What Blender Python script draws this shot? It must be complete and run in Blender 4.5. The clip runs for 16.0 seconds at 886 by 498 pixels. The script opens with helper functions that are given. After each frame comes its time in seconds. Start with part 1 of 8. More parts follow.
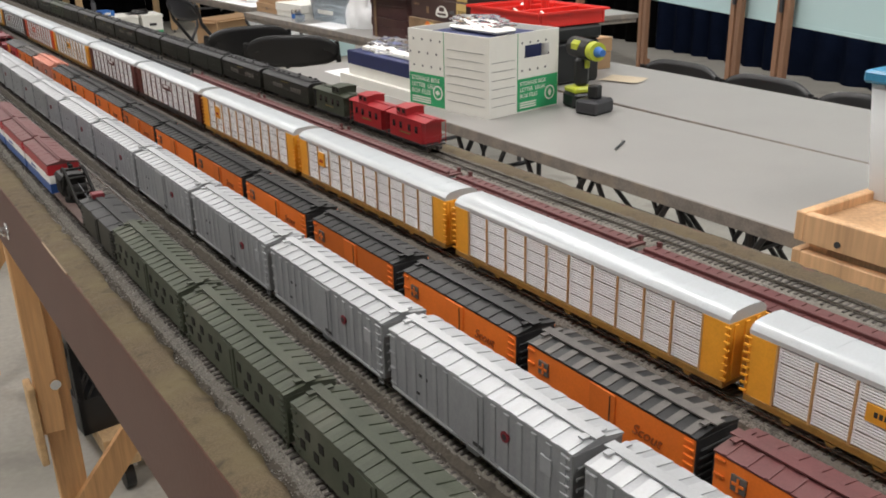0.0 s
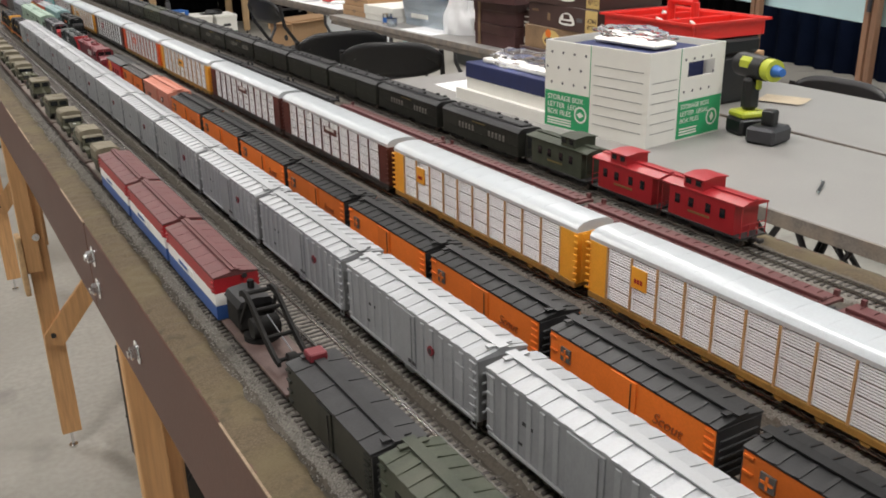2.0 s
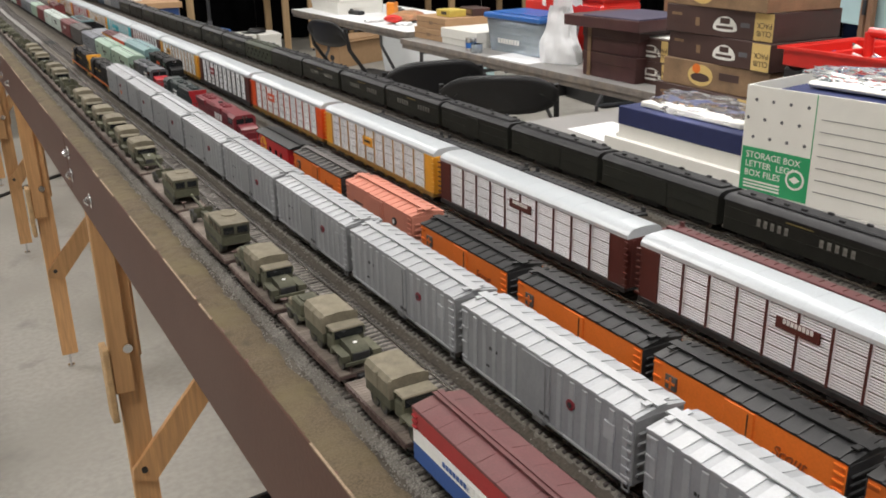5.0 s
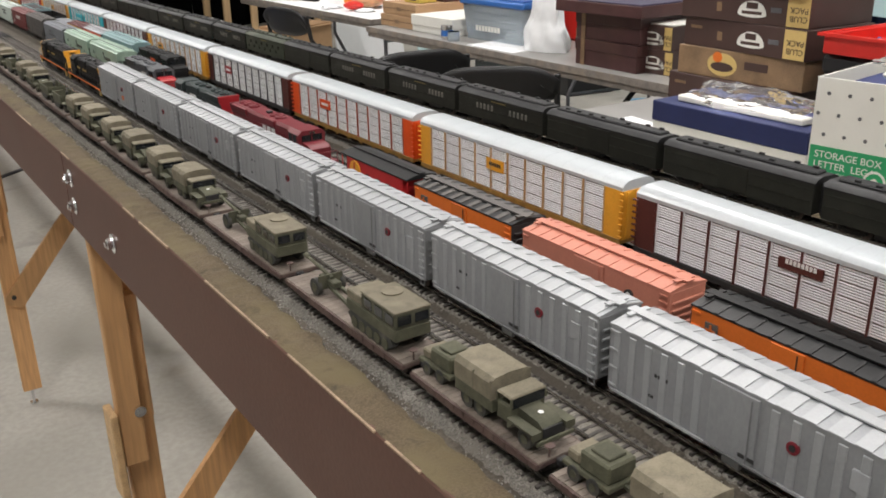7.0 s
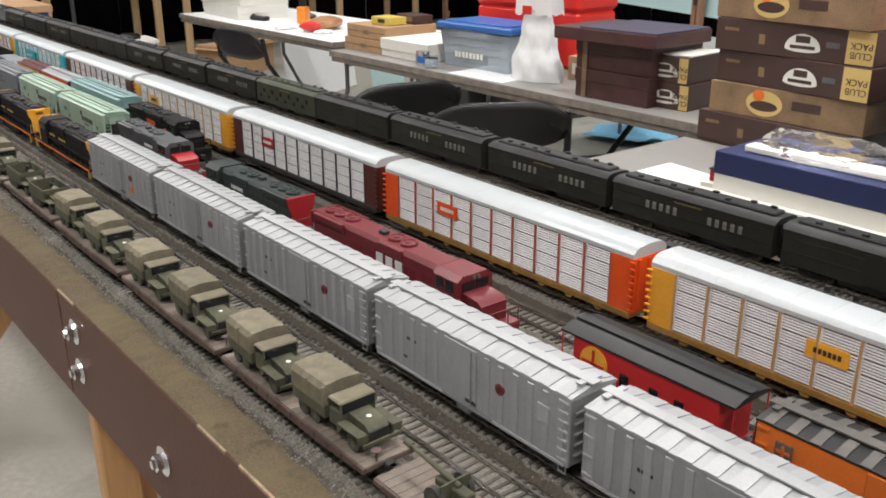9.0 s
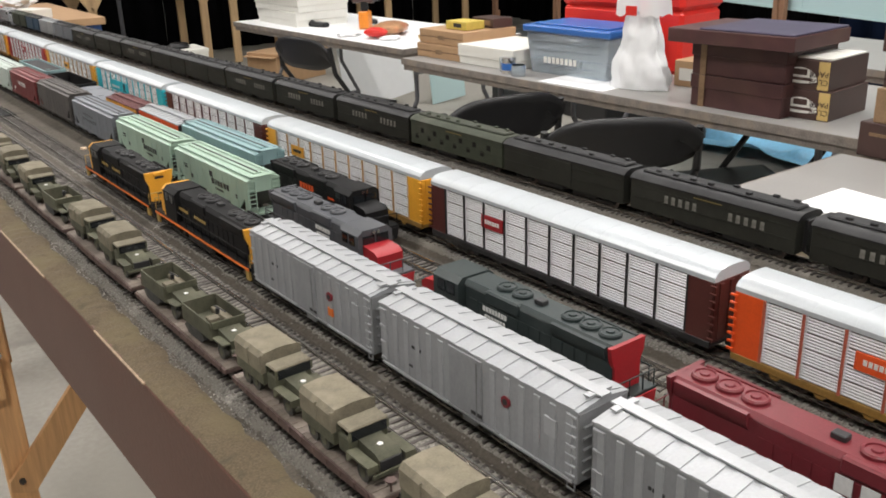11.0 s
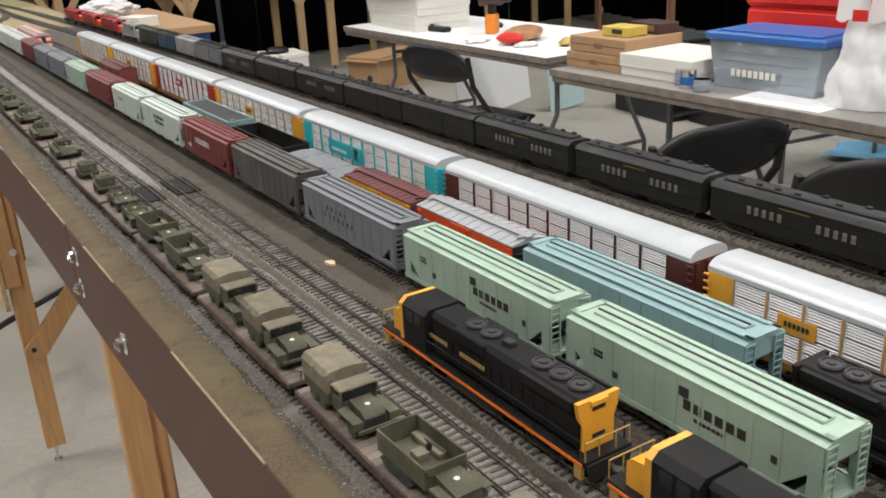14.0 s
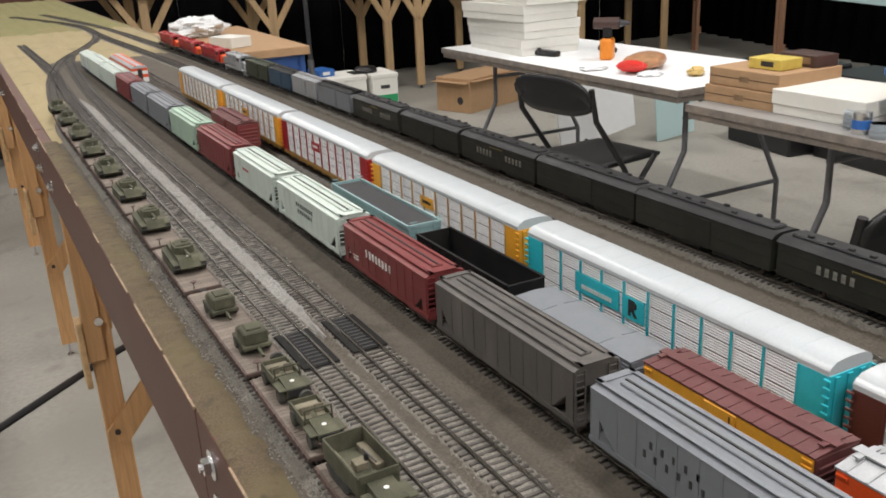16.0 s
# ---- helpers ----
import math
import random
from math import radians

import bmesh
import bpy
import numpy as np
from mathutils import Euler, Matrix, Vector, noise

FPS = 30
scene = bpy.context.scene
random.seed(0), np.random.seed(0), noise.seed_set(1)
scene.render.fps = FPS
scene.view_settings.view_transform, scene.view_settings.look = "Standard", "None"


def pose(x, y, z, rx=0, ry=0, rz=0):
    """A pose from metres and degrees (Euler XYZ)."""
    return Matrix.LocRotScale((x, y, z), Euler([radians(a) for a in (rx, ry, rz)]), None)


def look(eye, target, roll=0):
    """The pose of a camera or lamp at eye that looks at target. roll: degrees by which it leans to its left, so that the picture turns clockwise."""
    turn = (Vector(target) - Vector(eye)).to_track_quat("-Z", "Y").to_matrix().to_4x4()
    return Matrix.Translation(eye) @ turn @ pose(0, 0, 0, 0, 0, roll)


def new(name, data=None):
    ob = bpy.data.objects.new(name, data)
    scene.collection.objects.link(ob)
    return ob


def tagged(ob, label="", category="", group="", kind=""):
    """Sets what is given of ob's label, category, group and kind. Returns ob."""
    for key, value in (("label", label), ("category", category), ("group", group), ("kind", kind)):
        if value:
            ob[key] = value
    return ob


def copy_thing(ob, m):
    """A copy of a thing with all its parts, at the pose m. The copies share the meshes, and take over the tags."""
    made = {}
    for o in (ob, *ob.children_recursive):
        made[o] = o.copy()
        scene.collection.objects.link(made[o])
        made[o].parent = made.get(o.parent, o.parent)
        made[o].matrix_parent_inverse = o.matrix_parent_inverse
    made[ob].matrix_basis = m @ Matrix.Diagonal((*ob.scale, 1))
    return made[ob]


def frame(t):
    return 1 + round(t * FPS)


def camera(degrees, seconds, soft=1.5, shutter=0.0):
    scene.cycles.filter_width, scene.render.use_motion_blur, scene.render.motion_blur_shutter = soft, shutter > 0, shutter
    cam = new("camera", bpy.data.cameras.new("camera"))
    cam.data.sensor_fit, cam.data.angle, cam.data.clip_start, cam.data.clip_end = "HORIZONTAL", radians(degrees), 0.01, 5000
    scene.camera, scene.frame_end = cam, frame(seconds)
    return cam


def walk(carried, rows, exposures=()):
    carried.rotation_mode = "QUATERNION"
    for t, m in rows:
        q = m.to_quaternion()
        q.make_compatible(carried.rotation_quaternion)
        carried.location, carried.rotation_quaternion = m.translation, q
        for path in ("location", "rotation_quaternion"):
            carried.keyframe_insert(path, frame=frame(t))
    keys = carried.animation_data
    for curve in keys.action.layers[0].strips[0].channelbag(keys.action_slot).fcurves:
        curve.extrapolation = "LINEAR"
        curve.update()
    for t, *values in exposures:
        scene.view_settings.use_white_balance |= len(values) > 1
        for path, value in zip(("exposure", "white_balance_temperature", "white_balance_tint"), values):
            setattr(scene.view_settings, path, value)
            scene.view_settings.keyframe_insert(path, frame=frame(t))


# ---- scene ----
cam = camera(52.8, 16.0, soft=1.8)
PATH = [
    (0, (0.0149, 0.1437, 1.3342), (1.0561, 1.6919, 0.6136), -1.28),
    (0.5, (-0.0244, 0.2660, 1.3332), (1.1411, 1.7177, 0.6023), -0.88),
    (1, (-0.0304, 0.3856, 1.3213), (1.1177, 1.8453, 0.5788), -0.62),
    (1.5, (0.0063, 0.5085, 1.3259), (1.0464, 2.0551, 0.6006), -1.22),
    (2, (0.0319, 0.6101, 1.3201), (0.9755, 2.2206, 0.6019), -1.14),
    (2.5, (0.0397, 0.7275, 1.3181), (0.9991, 2.3257, 0.5935), -1.63),
    (3, (0.0159, 0.8510, 1.3182), (1.0535, 2.3973, 0.5887), -0.62),
    (3.5, (-0.0034, 0.9353, 1.3172), (1.0696, 2.4550, 0.5831), -0.73),
    (4, (0.0018, 1.0296, 1.3207), (1.0321, 2.5892, 0.6092), -0.35),
    (4.5, (0.0051, 1.1601, 1.3249), (0.9439, 2.7865, 0.6367), -1.17),
    (4.7, (0.0016, 1.2043, 1.3250), (0.9112, 2.8466, 0.6355), -1.15),
    (6.8, (-0.0698, 1.5697, 1.2993), (1.0144, 3.0872, 0.5771), -0.59),
    (7, (-0.0610, 1.6116, 1.3011), (0.9793, 3.1599, 0.5796), -0.97),
    (7.5, (-0.0248, 1.7176, 1.3049), (0.9352, 3.3233, 0.5976), -0.66),
    (8, (-0.0038, 1.8185, 1.2952), (0.8853, 3.4597, 0.5769), -0.73),
    (8.5, (-0.0159, 1.9518, 1.2993), (1.0502, 3.4790, 0.5707), -0.79),
    (9, (-0.0284, 2.0626, 1.3084), (1.1498, 3.5208, 0.6118), -0.04),
    (9.5, (0.0028, 2.1627, 1.3055), (1.1221, 3.6624, 0.5999), -0.02),
    (9.7, (0.0240, 2.2071, 1.3046), (1.0946, 3.7443, 0.6040), -0.49),
    (11.8, (-0.0092, 2.5889, 1.3040), (1.1272, 4.0783, 0.6038), -2.48),
    (12, (-0.0049, 2.6259, 1.3045), (1.0830, 4.1493, 0.6003), -2.43),
    (12.5, (0.0285, 2.7275, 1.3167), (0.9965, 4.3420, 0.6411), -1.58),
    (13, (0.0476, 2.8165, 1.3100), (0.8848, 4.4990, 0.6258), -2.19),
    (13.5, (0.0473, 2.9216, 1.3100), (0.9620, 4.5511, 0.5974), -2.29),
    (14, (0.0135, 3.0383, 1.3100), (1.0042, 4.6265, 0.6057), -3.00),
    (14.5, (0.0068, 3.1260, 1.3127), (0.9739, 4.7256, 0.6015), -1.74),
    (15, (0.0495, 3.2376, 1.3228), (0.8771, 4.9189, 0.6240), -1.96),
    (15.5, (0.0739, 3.3377, 1.3186), (0.8416, 5.0539, 0.6366), -2.23),
    (16, (0.0562, 3.4600, 1.3271), (0.9301, 5.1287, 0.6551), -2.79),
]
walk(cam, [(t, look(eye, target, roll)) for t, eye, target, roll in PATH], [(0.0, 0.06), (4.5, 0.10), (8.0, 0.15), (9.0, 0.20), (13.0, 0.21), (14.0, 0.11), (15.0, 0.05), (16.0, 0.08)])

# ---- light ----
R = 1.016          # height of the rail tops over the hall floor
LAMP_W = 118.0
world = bpy.data.worlds.new("hall_air")
world.use_nodes = True
scene.world = world
world.node_tree.nodes["Background"].inputs[0].default_value = (0.8, 0.86, 1.0, 1)
world.node_tree.nodes["Background"].inputs[1].default_value = 0.05


# ---- mesh building ----
class Shape:
    """A list of corners and faces that becomes one mesh."""

    def __init__(self):
        self.v, self.f = [], []

    def box(self, x0, x1, y0, y1, z0, z1, c=0.0):
        n = len(self.v)
        if c <= 0:
            self.v += [(x, y, z) for x in (x0, x1) for y in (y0, y1) for z in (z0, z1)]
            self.f += [tuple(n + i for i in q) for q in ((0, 1, 3, 2), (4, 6, 7, 5), (0, 4, 5, 1), (2, 3, 7, 6), (0, 2, 6, 4), (1, 5, 7, 3))]
            return self
        lo, hi = (x0, y0, z0), (x1, y1, z1)
        ix = {}
        for a in (0, 1):
            for b in (0, 1):
                for d in (0, 1):
                    s = (a, b, d)
                    for t in range(3):
                        p = [(hi[i] if s[i] else lo[i]) if i == t else (hi[i] - c if s[i] else lo[i] + c) for i in range(3)]
                        ix[s, t] = len(self.v)
                        self.v.append(tuple(p))
        for t in range(3):
            u, w = (t + 1) % 3, (t + 2) % 3
            for side in (0, 1):
                q = []
                for e, g in ((0, 0), (1, 0), (1, 1), (0, 1)):
                    s = [0, 0, 0]
                    s[t], s[u], s[w] = side, e, g
                    q.append(ix[tuple(s), t])
                self.f.append(tuple(q))
            for e in (0, 1):
                for g in (0, 1):
                    s0, s1 = [0, 0, 0], [0, 0, 0]
                    s0[u], s0[w], s1[u], s1[w], s1[t] = e, g, e, g, 1
                    s0, s1 = tuple(s0), tuple(s1)
                    self.f.append((ix[s0, u], ix[s1, u], ix[s1, w], ix[s0, w]))
        for a in (0, 1):
            for b in (0, 1):
                for d in (0, 1):
                    self.f.append(tuple(ix[(a, b, d), t] for t in range(3)))
        return self

    def prism(self, profile, y0, y1, axis="y"):
        """A closed outline of (x, z) drawn out from y0 to y1 (axis x: outline of (y, z); axis z: outline of (x, y))."""
        n, k = len(self.v), len(profile)
        for y in (y0, y1):
            for a, b in profile:
                self.v.append((a, y, b) if axis == "y" else (y, a, b) if axis == "x" else (a, b, y))
        self.f += [(n + i, n + (i + 1) % k, n + k + (i + 1) % k, n + k + i) for i in range(k)]
        self.f += [tuple(n + i for i in range(k)), tuple(n + k + i for i in reversed(range(k)))]
        return self

    def rod(self, p, q, r, n=8, r2=None):
        p, q = Vector(p), Vector(q)
        d = (q - p).normalized()
        a = d.orthogonal().normalized()
        b = d.cross(a)
        m, r2 = len(self.v), r if r2 is None else r2
        for e, s in ((p, r), (q, r2)):
            for i in range(n):
                t = 2 * math.pi * (i + 0.5) / n
                self.v.append(tuple(e + s * (math.cos(t) * a + math.sin(t) * b)))
        self.f += [(m + i, m + (i + 1) % n, m + n + (i + 1) % n, m + n + i) for i in range(n)]
        self.f += [tuple(m + i for i in range(n)), tuple(m + n + i for i in reversed(range(n)))]
        return self

    def tube(self, pts, r, n=6):
        for p, q in zip(pts, pts[1:]):
            self.rod(p, q, r, n)
        return self

    def beam(self, p, q, w, d):
        """A square bar from p to q, w wide across and d deep."""
        p, q = Vector(p), Vector(q)
        way = (q - p).normalized()
        side = way.cross(Vector((1, 0, 0)))
        side = side.normalized() if side.length > 0.01 else Vector((0, 1, 0))
        up = way.cross(side)
        n = len(self.v)
        for e in (p, q):
            for i, j in ((-1, -1), (1, -1), (1, 1), (-1, 1)):
                self.v.append(tuple(e + side * (i * w / 2) + up * (j * d / 2)))
        self.f += [(n + i, n + (i + 1) % 4, n + 4 + (i + 1) % 4, n + 4 + i) for i in range(4)] + [(n, n + 1, n + 2, n + 3), (n + 7, n + 6, n + 5, n + 4)]
        return self

    def lathe(self, profile, n=20):
        """A turned shape: (radius, height) pairs swept round the z axis, open below."""
        m, k = len(self.v), len(profile)
        for i in range(n):
            a = 2 * math.pi * i / n
            self.v += [(r * math.cos(a), r * math.sin(a), z) for r, z in profile]
        for i in range(n):
            j = (i + 1) % n
            self.f += [(m + i * k + p, m + j * k + p, m + j * k + p + 1, m + i * k + p + 1) for p in range(k - 1)]
        return self

    def sheet(self, fn, nu, nv):
        n = len(self.v)
        for i in range(nu + 1):
            for j in range(nv + 1):
                self.v.append(fn(i / nu, j / nv))
        for i in range(nu):
            for j in range(nv):
                a = n + i * (nv + 1) + j
                self.f.append((a, a + 1, a + nv + 2, a + nv + 1))
        return self

    def moved(self, m):
        self.v = [tuple(m @ Vector(p)) for p in self.v]
        return self

    def add(self, other, m=None):
        n = len(self.v)
        self.v += [tuple(m @ Vector(p)) for p in other.v] if m else other.v
        self.f += [tuple(n + i for i in q) for q in other.f]
        return self

    def mesh(self, name, material, normals=True):
        me = bpy.data.meshes.new(name)
        me.from_pydata(self.v, [], self.f)
        if normals:
            bm = bmesh.new()
            bm.from_mesh(me)
            bmesh.ops.recalc_face_normals(bm, faces=bm.faces)
            bm.to_mesh(me)
            bm.free()
        me.materials.append(material)
        me.shade_smooth()
        me.set_sharp_from_angle(angle=radians(32))
        return me


def part(name, shape, material, parent, label="", at=None, normals=True):
    me = shape if isinstance(shape, bpy.types.Mesh) else shape.mesh(name, material, normals)
    ob = new(name, me)
    ob.parent = parent
    if at is not None:
        ob.matrix_basis = at
    if label:
        tagged(ob, label)
    return ob


def thing(name, m, label, category, group="", kind=""):
    ob = new(name)
    ob.empty_display_size = 0.02
    ob.matrix_basis = m
    return tagged(ob, label, category, group, kind)


def solid(name, shape, material, label, category, group="", kind="", at=None, normals=True):
    ob = new(name, shape.mesh(name, material, normals))
    if at is not None:
        ob.matrix_basis = at
    return tagged(ob, label, category, group, kind)


# ---- materials ----
def surface(name, color, rough=0.6, metal=0.0, vary=0.15, scale=40.0, bump=0.0, grain=300.0, dirt=0.0, dirt_color=(0.12, 0.10, 0.08), each=0.0, coat=0.0, stretch=(1, 1, 1)):
    """Paint or raw stuff: two scales of tone, fine relief, patchy dirt, and a tone of its own for each piece."""
    mat = bpy.data.materials.new(name)
    mat.use_nodes = True
    nt = mat.node_tree
    bsdf = nt.nodes["Principled BSDF"]
    bsdf.inputs["Roughness"].default_value, bsdf.inputs["Metallic"].default_value = rough, metal
    if coat:
        bsdf.inputs["Coat Weight"].default_value, bsdf.inputs["Coat Roughness"].default_value = coat, 0.15
    co = nt.nodes.new("ShaderNodeTexCoord")
    mp = nt.nodes.new("ShaderNodeMapping")
    mp.inputs["Scale"].default_value = stretch
    nt.links.new(co.outputs["Object"], mp.inputs[0])
    coarse, fine = nt.nodes.new("ShaderNodeTexNoise"), nt.nodes.new("ShaderNodeTexNoise")
    for n, s, d in ((coarse, scale, 3.0), (fine, grain, 2.0)):
        n.inputs["Scale"].default_value, n.inputs["Detail"].default_value = s, d
        nt.links.new(mp.outputs[0], n.inputs["Vector"])
    mix = nt.nodes.new("ShaderNodeMix")
    mix.data_type = "RGBA"
    lo, hi = [max(0, c * (1 - vary)) for c in color], [min(1, c * (1 + vary)) for c in color]
    mix.inputs[6].default_value, mix.inputs[7].default_value = (*lo, 1), (*hi, 1)
    both = nt.nodes.new("ShaderNodeMath")
    both.operation = "MULTIPLY_ADD"
    both.inputs[1].default_value = 0.55
    half = nt.nodes.new("ShaderNodeMath")
    half.operation = "MULTIPLY"
    half.inputs[1].default_value = 0.45
    nt.links.new(fine.outputs[0], half.inputs[0])
    nt.links.new(coarse.outputs[0], both.inputs[0])
    nt.links.new(half.outputs[0], both.inputs[2])
    wide = nt.nodes.new("ShaderNodeMapRange")
    wide.inputs[1].default_value, wide.inputs[2].default_value = 0.3, 0.7
    nt.links.new(both.outputs[0], wide.inputs[0])
    nt.links.new(wide.outputs[0], mix.inputs[0])
    out = mix.outputs[2]
    if dirt:
        patch = nt.nodes.new("ShaderNodeTexNoise")
        patch.inputs["Scale"].default_value, patch.inputs["Detail"].default_value = scale * 0.45, 6.0
        nt.links.new(mp.outputs[0], patch.inputs["Vector"])
        ramp = nt.nodes.new("ShaderNodeMapRange")
        ramp.inputs[1].default_value, ramp.inputs[2].default_value, ramp.inputs[4].default_value = 0.48, 0.72, dirt
        nt.links.new(patch.outputs[0], ramp.inputs[0])
        soil = nt.nodes.new("ShaderNodeMix")
        soil.data_type = "RGBA"
        soil.inputs[7].default_value = (*dirt_color, 1)
        nt.links.new(ramp.outputs[0], soil.inputs[0])
        nt.links.new(out, soil.inputs[6])
        out = soil.outputs[2]
    if each:
        info = nt.nodes.new("ShaderNodeObjectInfo")
        span = nt.nodes.new("ShaderNodeMapRange")
        span.inputs[3].default_value, span.inputs[4].default_value = 1 - each, 1 + each
        nt.links.new(info.outputs["Random"], span.inputs[0])
        hsv = nt.nodes.new("ShaderNodeHueSaturation")
        nt.links.new(span.outputs[0], hsv.inputs["Value"])
        nt.links.new(out, hsv.inputs["Color"])
        out = hsv.outputs[0]
    nt.links.new(out, bsdf.inputs["Base Color"])
    if bump:
        b = nt.nodes.new("ShaderNodeBump")
        b.inputs["Strength"].default_value, b.inputs["Distance"].default_value = bump, 0.4 / grain
        nt.links.new(fine.outputs[0], b.inputs["Height"])
        nt.links.new(b.outputs[0], bsdf.inputs["Normal"])
    return mat


def wood(name, color, ring=18.0, along=(1, 1, 0.06), rough=0.6):
    return surface(name, color, rough, 0, 0.3, ring, 0.25, ring * 9, 0.25, tuple(c * 0.55 for c in color), 0.12, stretch=along)


STEEL = surface("rail_steel", (0.42, 0.40, 0.375), 0.24, 1.0, 0.25, 30, dirt=0.55, dirt_color=(0.12, 0.09, 0.07))
TIE = surface("tie_plastic", (0.055, 0.048, 0.043), 0.75, 0, 0.4, 150, 0.2, 900, 0.5, (0.15, 0.13, 0.115), 0.25)
BLACK = surface("black_plastic", (0.02, 0.02, 0.021), 0.5, 0, 0.3, 120, 0.1, 900, 0.25, (0.08, 0.07, 0.06))
WHEEL = surface("wheel_metal", (0.12, 0.10, 0.09), 0.4, 0.8, 0.3, 200)
INNER = surface("dark_interior", (0.03, 0.03, 0.032), 0.8)
ROOF_WHITE = surface("white_car_roof", (0.455, 0.487, 0.508), 0.28, 0.0, 0.07, 25, 0.05, 500, 0.3, (0.38, 0.39, 0.40), 0.05)
GALV = surface("galvanized_panel", (0.74, 0.745, 0.75), 0.42, 0.12, 0.06, 60, 0.1, 700, 0.15, (0.45, 0.43, 0.40), 0.05)
SILL_RUST = surface("grimy_yellow_sill", (0.30, 0.165, 0.035), 0.6, 0, 0.25, 70, 0.1, 600, 0.8, (0.055, 0.038, 0.022), 0.08)
# Mid-brown that stands for the shade seen in the gaps between slats.
RACK_GAP_SHADE = surface("rack_gap_shade", (0.17, 0.15, 0.13), 0.8, 0, 0.15, 60)
YELLOW = surface("yellow_paint", (0.78, 0.37, 0.035), 0.42, 0, 0.10, 50, 0.05, 600, 0.25, (0.35, 0.18, 0.05), 0.05)
POST_TAN = surface("faded_tan_post_paint", (0.50, 0.30, 0.13), 0.5, 0, 0.18, 60, 0.05, 600, 0.45, (0.30, 0.22, 0.15), 0.06)
POST_RED = surface("faded_red_post_paint", (0.42, 0.10, 0.06), 0.5, 0, 0.18, 60, 0.05, 600, 0.4, (0.30, 0.16, 0.12), 0.06)
FADED_PRINT = surface("faded_brown_print", (0.30, 0.075, 0.022), 0.55, 0, 0.3, 150, 0.05, 600, 0.4, (0.50, 0.12, 0.02))
BROWN = surface("oxide_brown_paint", (0.085, 0.022, 0.018), 0.45, 0, 0.15, 50, 0.05, 600, 0.15)
ORANGE_RED = surface("orange_red_paint", (0.72, 0.085, 0.012), 0.42, 0, 0.1, 50, 0.05, 600, 0.1)
RED = surface("red_paint", (0.33, 0.014, 0.02), 0.42, 0, 0.12, 50, 0.05, 600, 0.1)
TEAL = surface("teal_paint", (0.03, 0.47, 0.56), 0.42, 0, 0.1, 50, 0.05, 600, 0.1)
SILVER = surface("silver_car_paint", (0.315, 0.325, 0.336), 0.40, 0.20, 0.12, 60, 0.05, 500, 0.35, (0.24, 0.245, 0.25), 0.10, stretch=(1, 1, 0.6))
SILVER_RIB = surface("silver_rib_paint", (0.352, 0.364, 0.376), 0.38, 0.2, 0.10, 60, 0.05, 500, 0.25, (0.36, 0.36, 0.37), 0.08)
SILVER_END = surface("weathered_grey_car_end", (0.21, 0.215, 0.22), 0.55, 0.1, 0.12, 60, 0.08, 600, 0.4, (0.13, 0.13, 0.13), 0.08)
BADGE_RED = surface("dark_red_badge", (0.20, 0.018, 0.028), 0.5, 0, 0.08, 60)
SILVER_ROOF = surface("silver_roof_paint", (0.335, 0.347, 0.36), 0.42, 0.15, 0.12, 40, 0.08, 700, 0.35, (0.30, 0.30, 0.30), 0.10)
SILVER_PANEL = surface("pale_roof_panel", (0.38, 0.392, 0.405), 0.42, 0.1, 0.08, 50, 0.06, 600, 0.3, (0.42, 0.42, 0.42), 0.08)
ORANGE = surface("reefer_orange", (0.74, 0.17, 0.02), 0.5, 0, 0.10, 40, 0.05, 600, 0.2, (0.42, 0.11, 0.03), 0.20)
PINK = surface("salmon_paint", (0.50, 0.185, 0.125), 0.55, 0, 0.10, 50, 0.05, 600, 0.4, (0.40, 0.17, 0.12), 0.05)
ROOF_DARK = surface("black_car_roof", (0.015, 0.015, 0.0155), 0.46, 0, 0.3, 50, 0.1, 700, 0.35, (0.04, 0.038, 0.035), 0.25)
ROOF_MAROON = surface("maroon_roof", (0.105, 0.030, 0.030), 0.6, 0, 0.2, 50, 0.1, 700, 0.2)
MAROON = surface("maroon_paint", (0.165, 0.030, 0.030), 0.5, 0, 0.18, 50, 0.08, 600, 0.2, (0.2, 0.12, 0.1), 0.05)
SOO_RED = surface("loco_maroon_red", (0.15, 0.017, 0.024), 0.4, 0, 0.15, 50, 0.05, 600, 0.2, (0.15, 0.05, 0.05))
WHITE = surface("white_paint", (0.78, 0.78, 0.76), 0.5, 0, 0.06, 50)
BLUE_GREY = surface("dull_blue_paint", (0.028, 0.062, 0.105), 0.5, 0, 0.15, 50, 0.05, 600, 0.3, (0.05, 0.06, 0.07))
BLUE = surface("blue_paint", (0.03, 0.09, 0.30), 0.45, 0, 0.12, 50)
OLIVE = surface("olive_car_paint", (0.043, 0.050, 0.034), 0.6, 0, 0.25, 60, 0.1, 700, 0.4, (0.095, 0.09, 0.07), 0.1)
COACH = surface("coach_black_green", (0.024, 0.0245, 0.020), 0.5, 0, 0.25, 60, 0.1, 700, 0.3, (0.04, 0.04, 0.034), 0.2)
COACH_ROOF = surface("coach_roof_black", (0.021, 0.021, 0.022), 0.5, 0, 0.3, 60, 0.1, 700, 0.35, (0.055, 0.055, 0.055), 0.2)
ARMY = surface("army_olive", (0.062, 0.062, 0.038), 0.85, 0, 0.35, 120, 0.25, 900, 0.45, (0.155, 0.145, 0.10), 0.18)
CANVAS = surface("canvas_tan_olive", (0.145, 0.127, 0.089), 0.9, 0, 0.25, 140, 0.3, 900, 0.5, (0.24, 0.21, 0.155), 0.15)
DECK = surface("flatcar_deck", (0.165, 0.135, 0.112), 0.8, 0, 0.25, 90, 0.25, 700, 0.5, (0.12, 0.09, 0.072), 0.18)
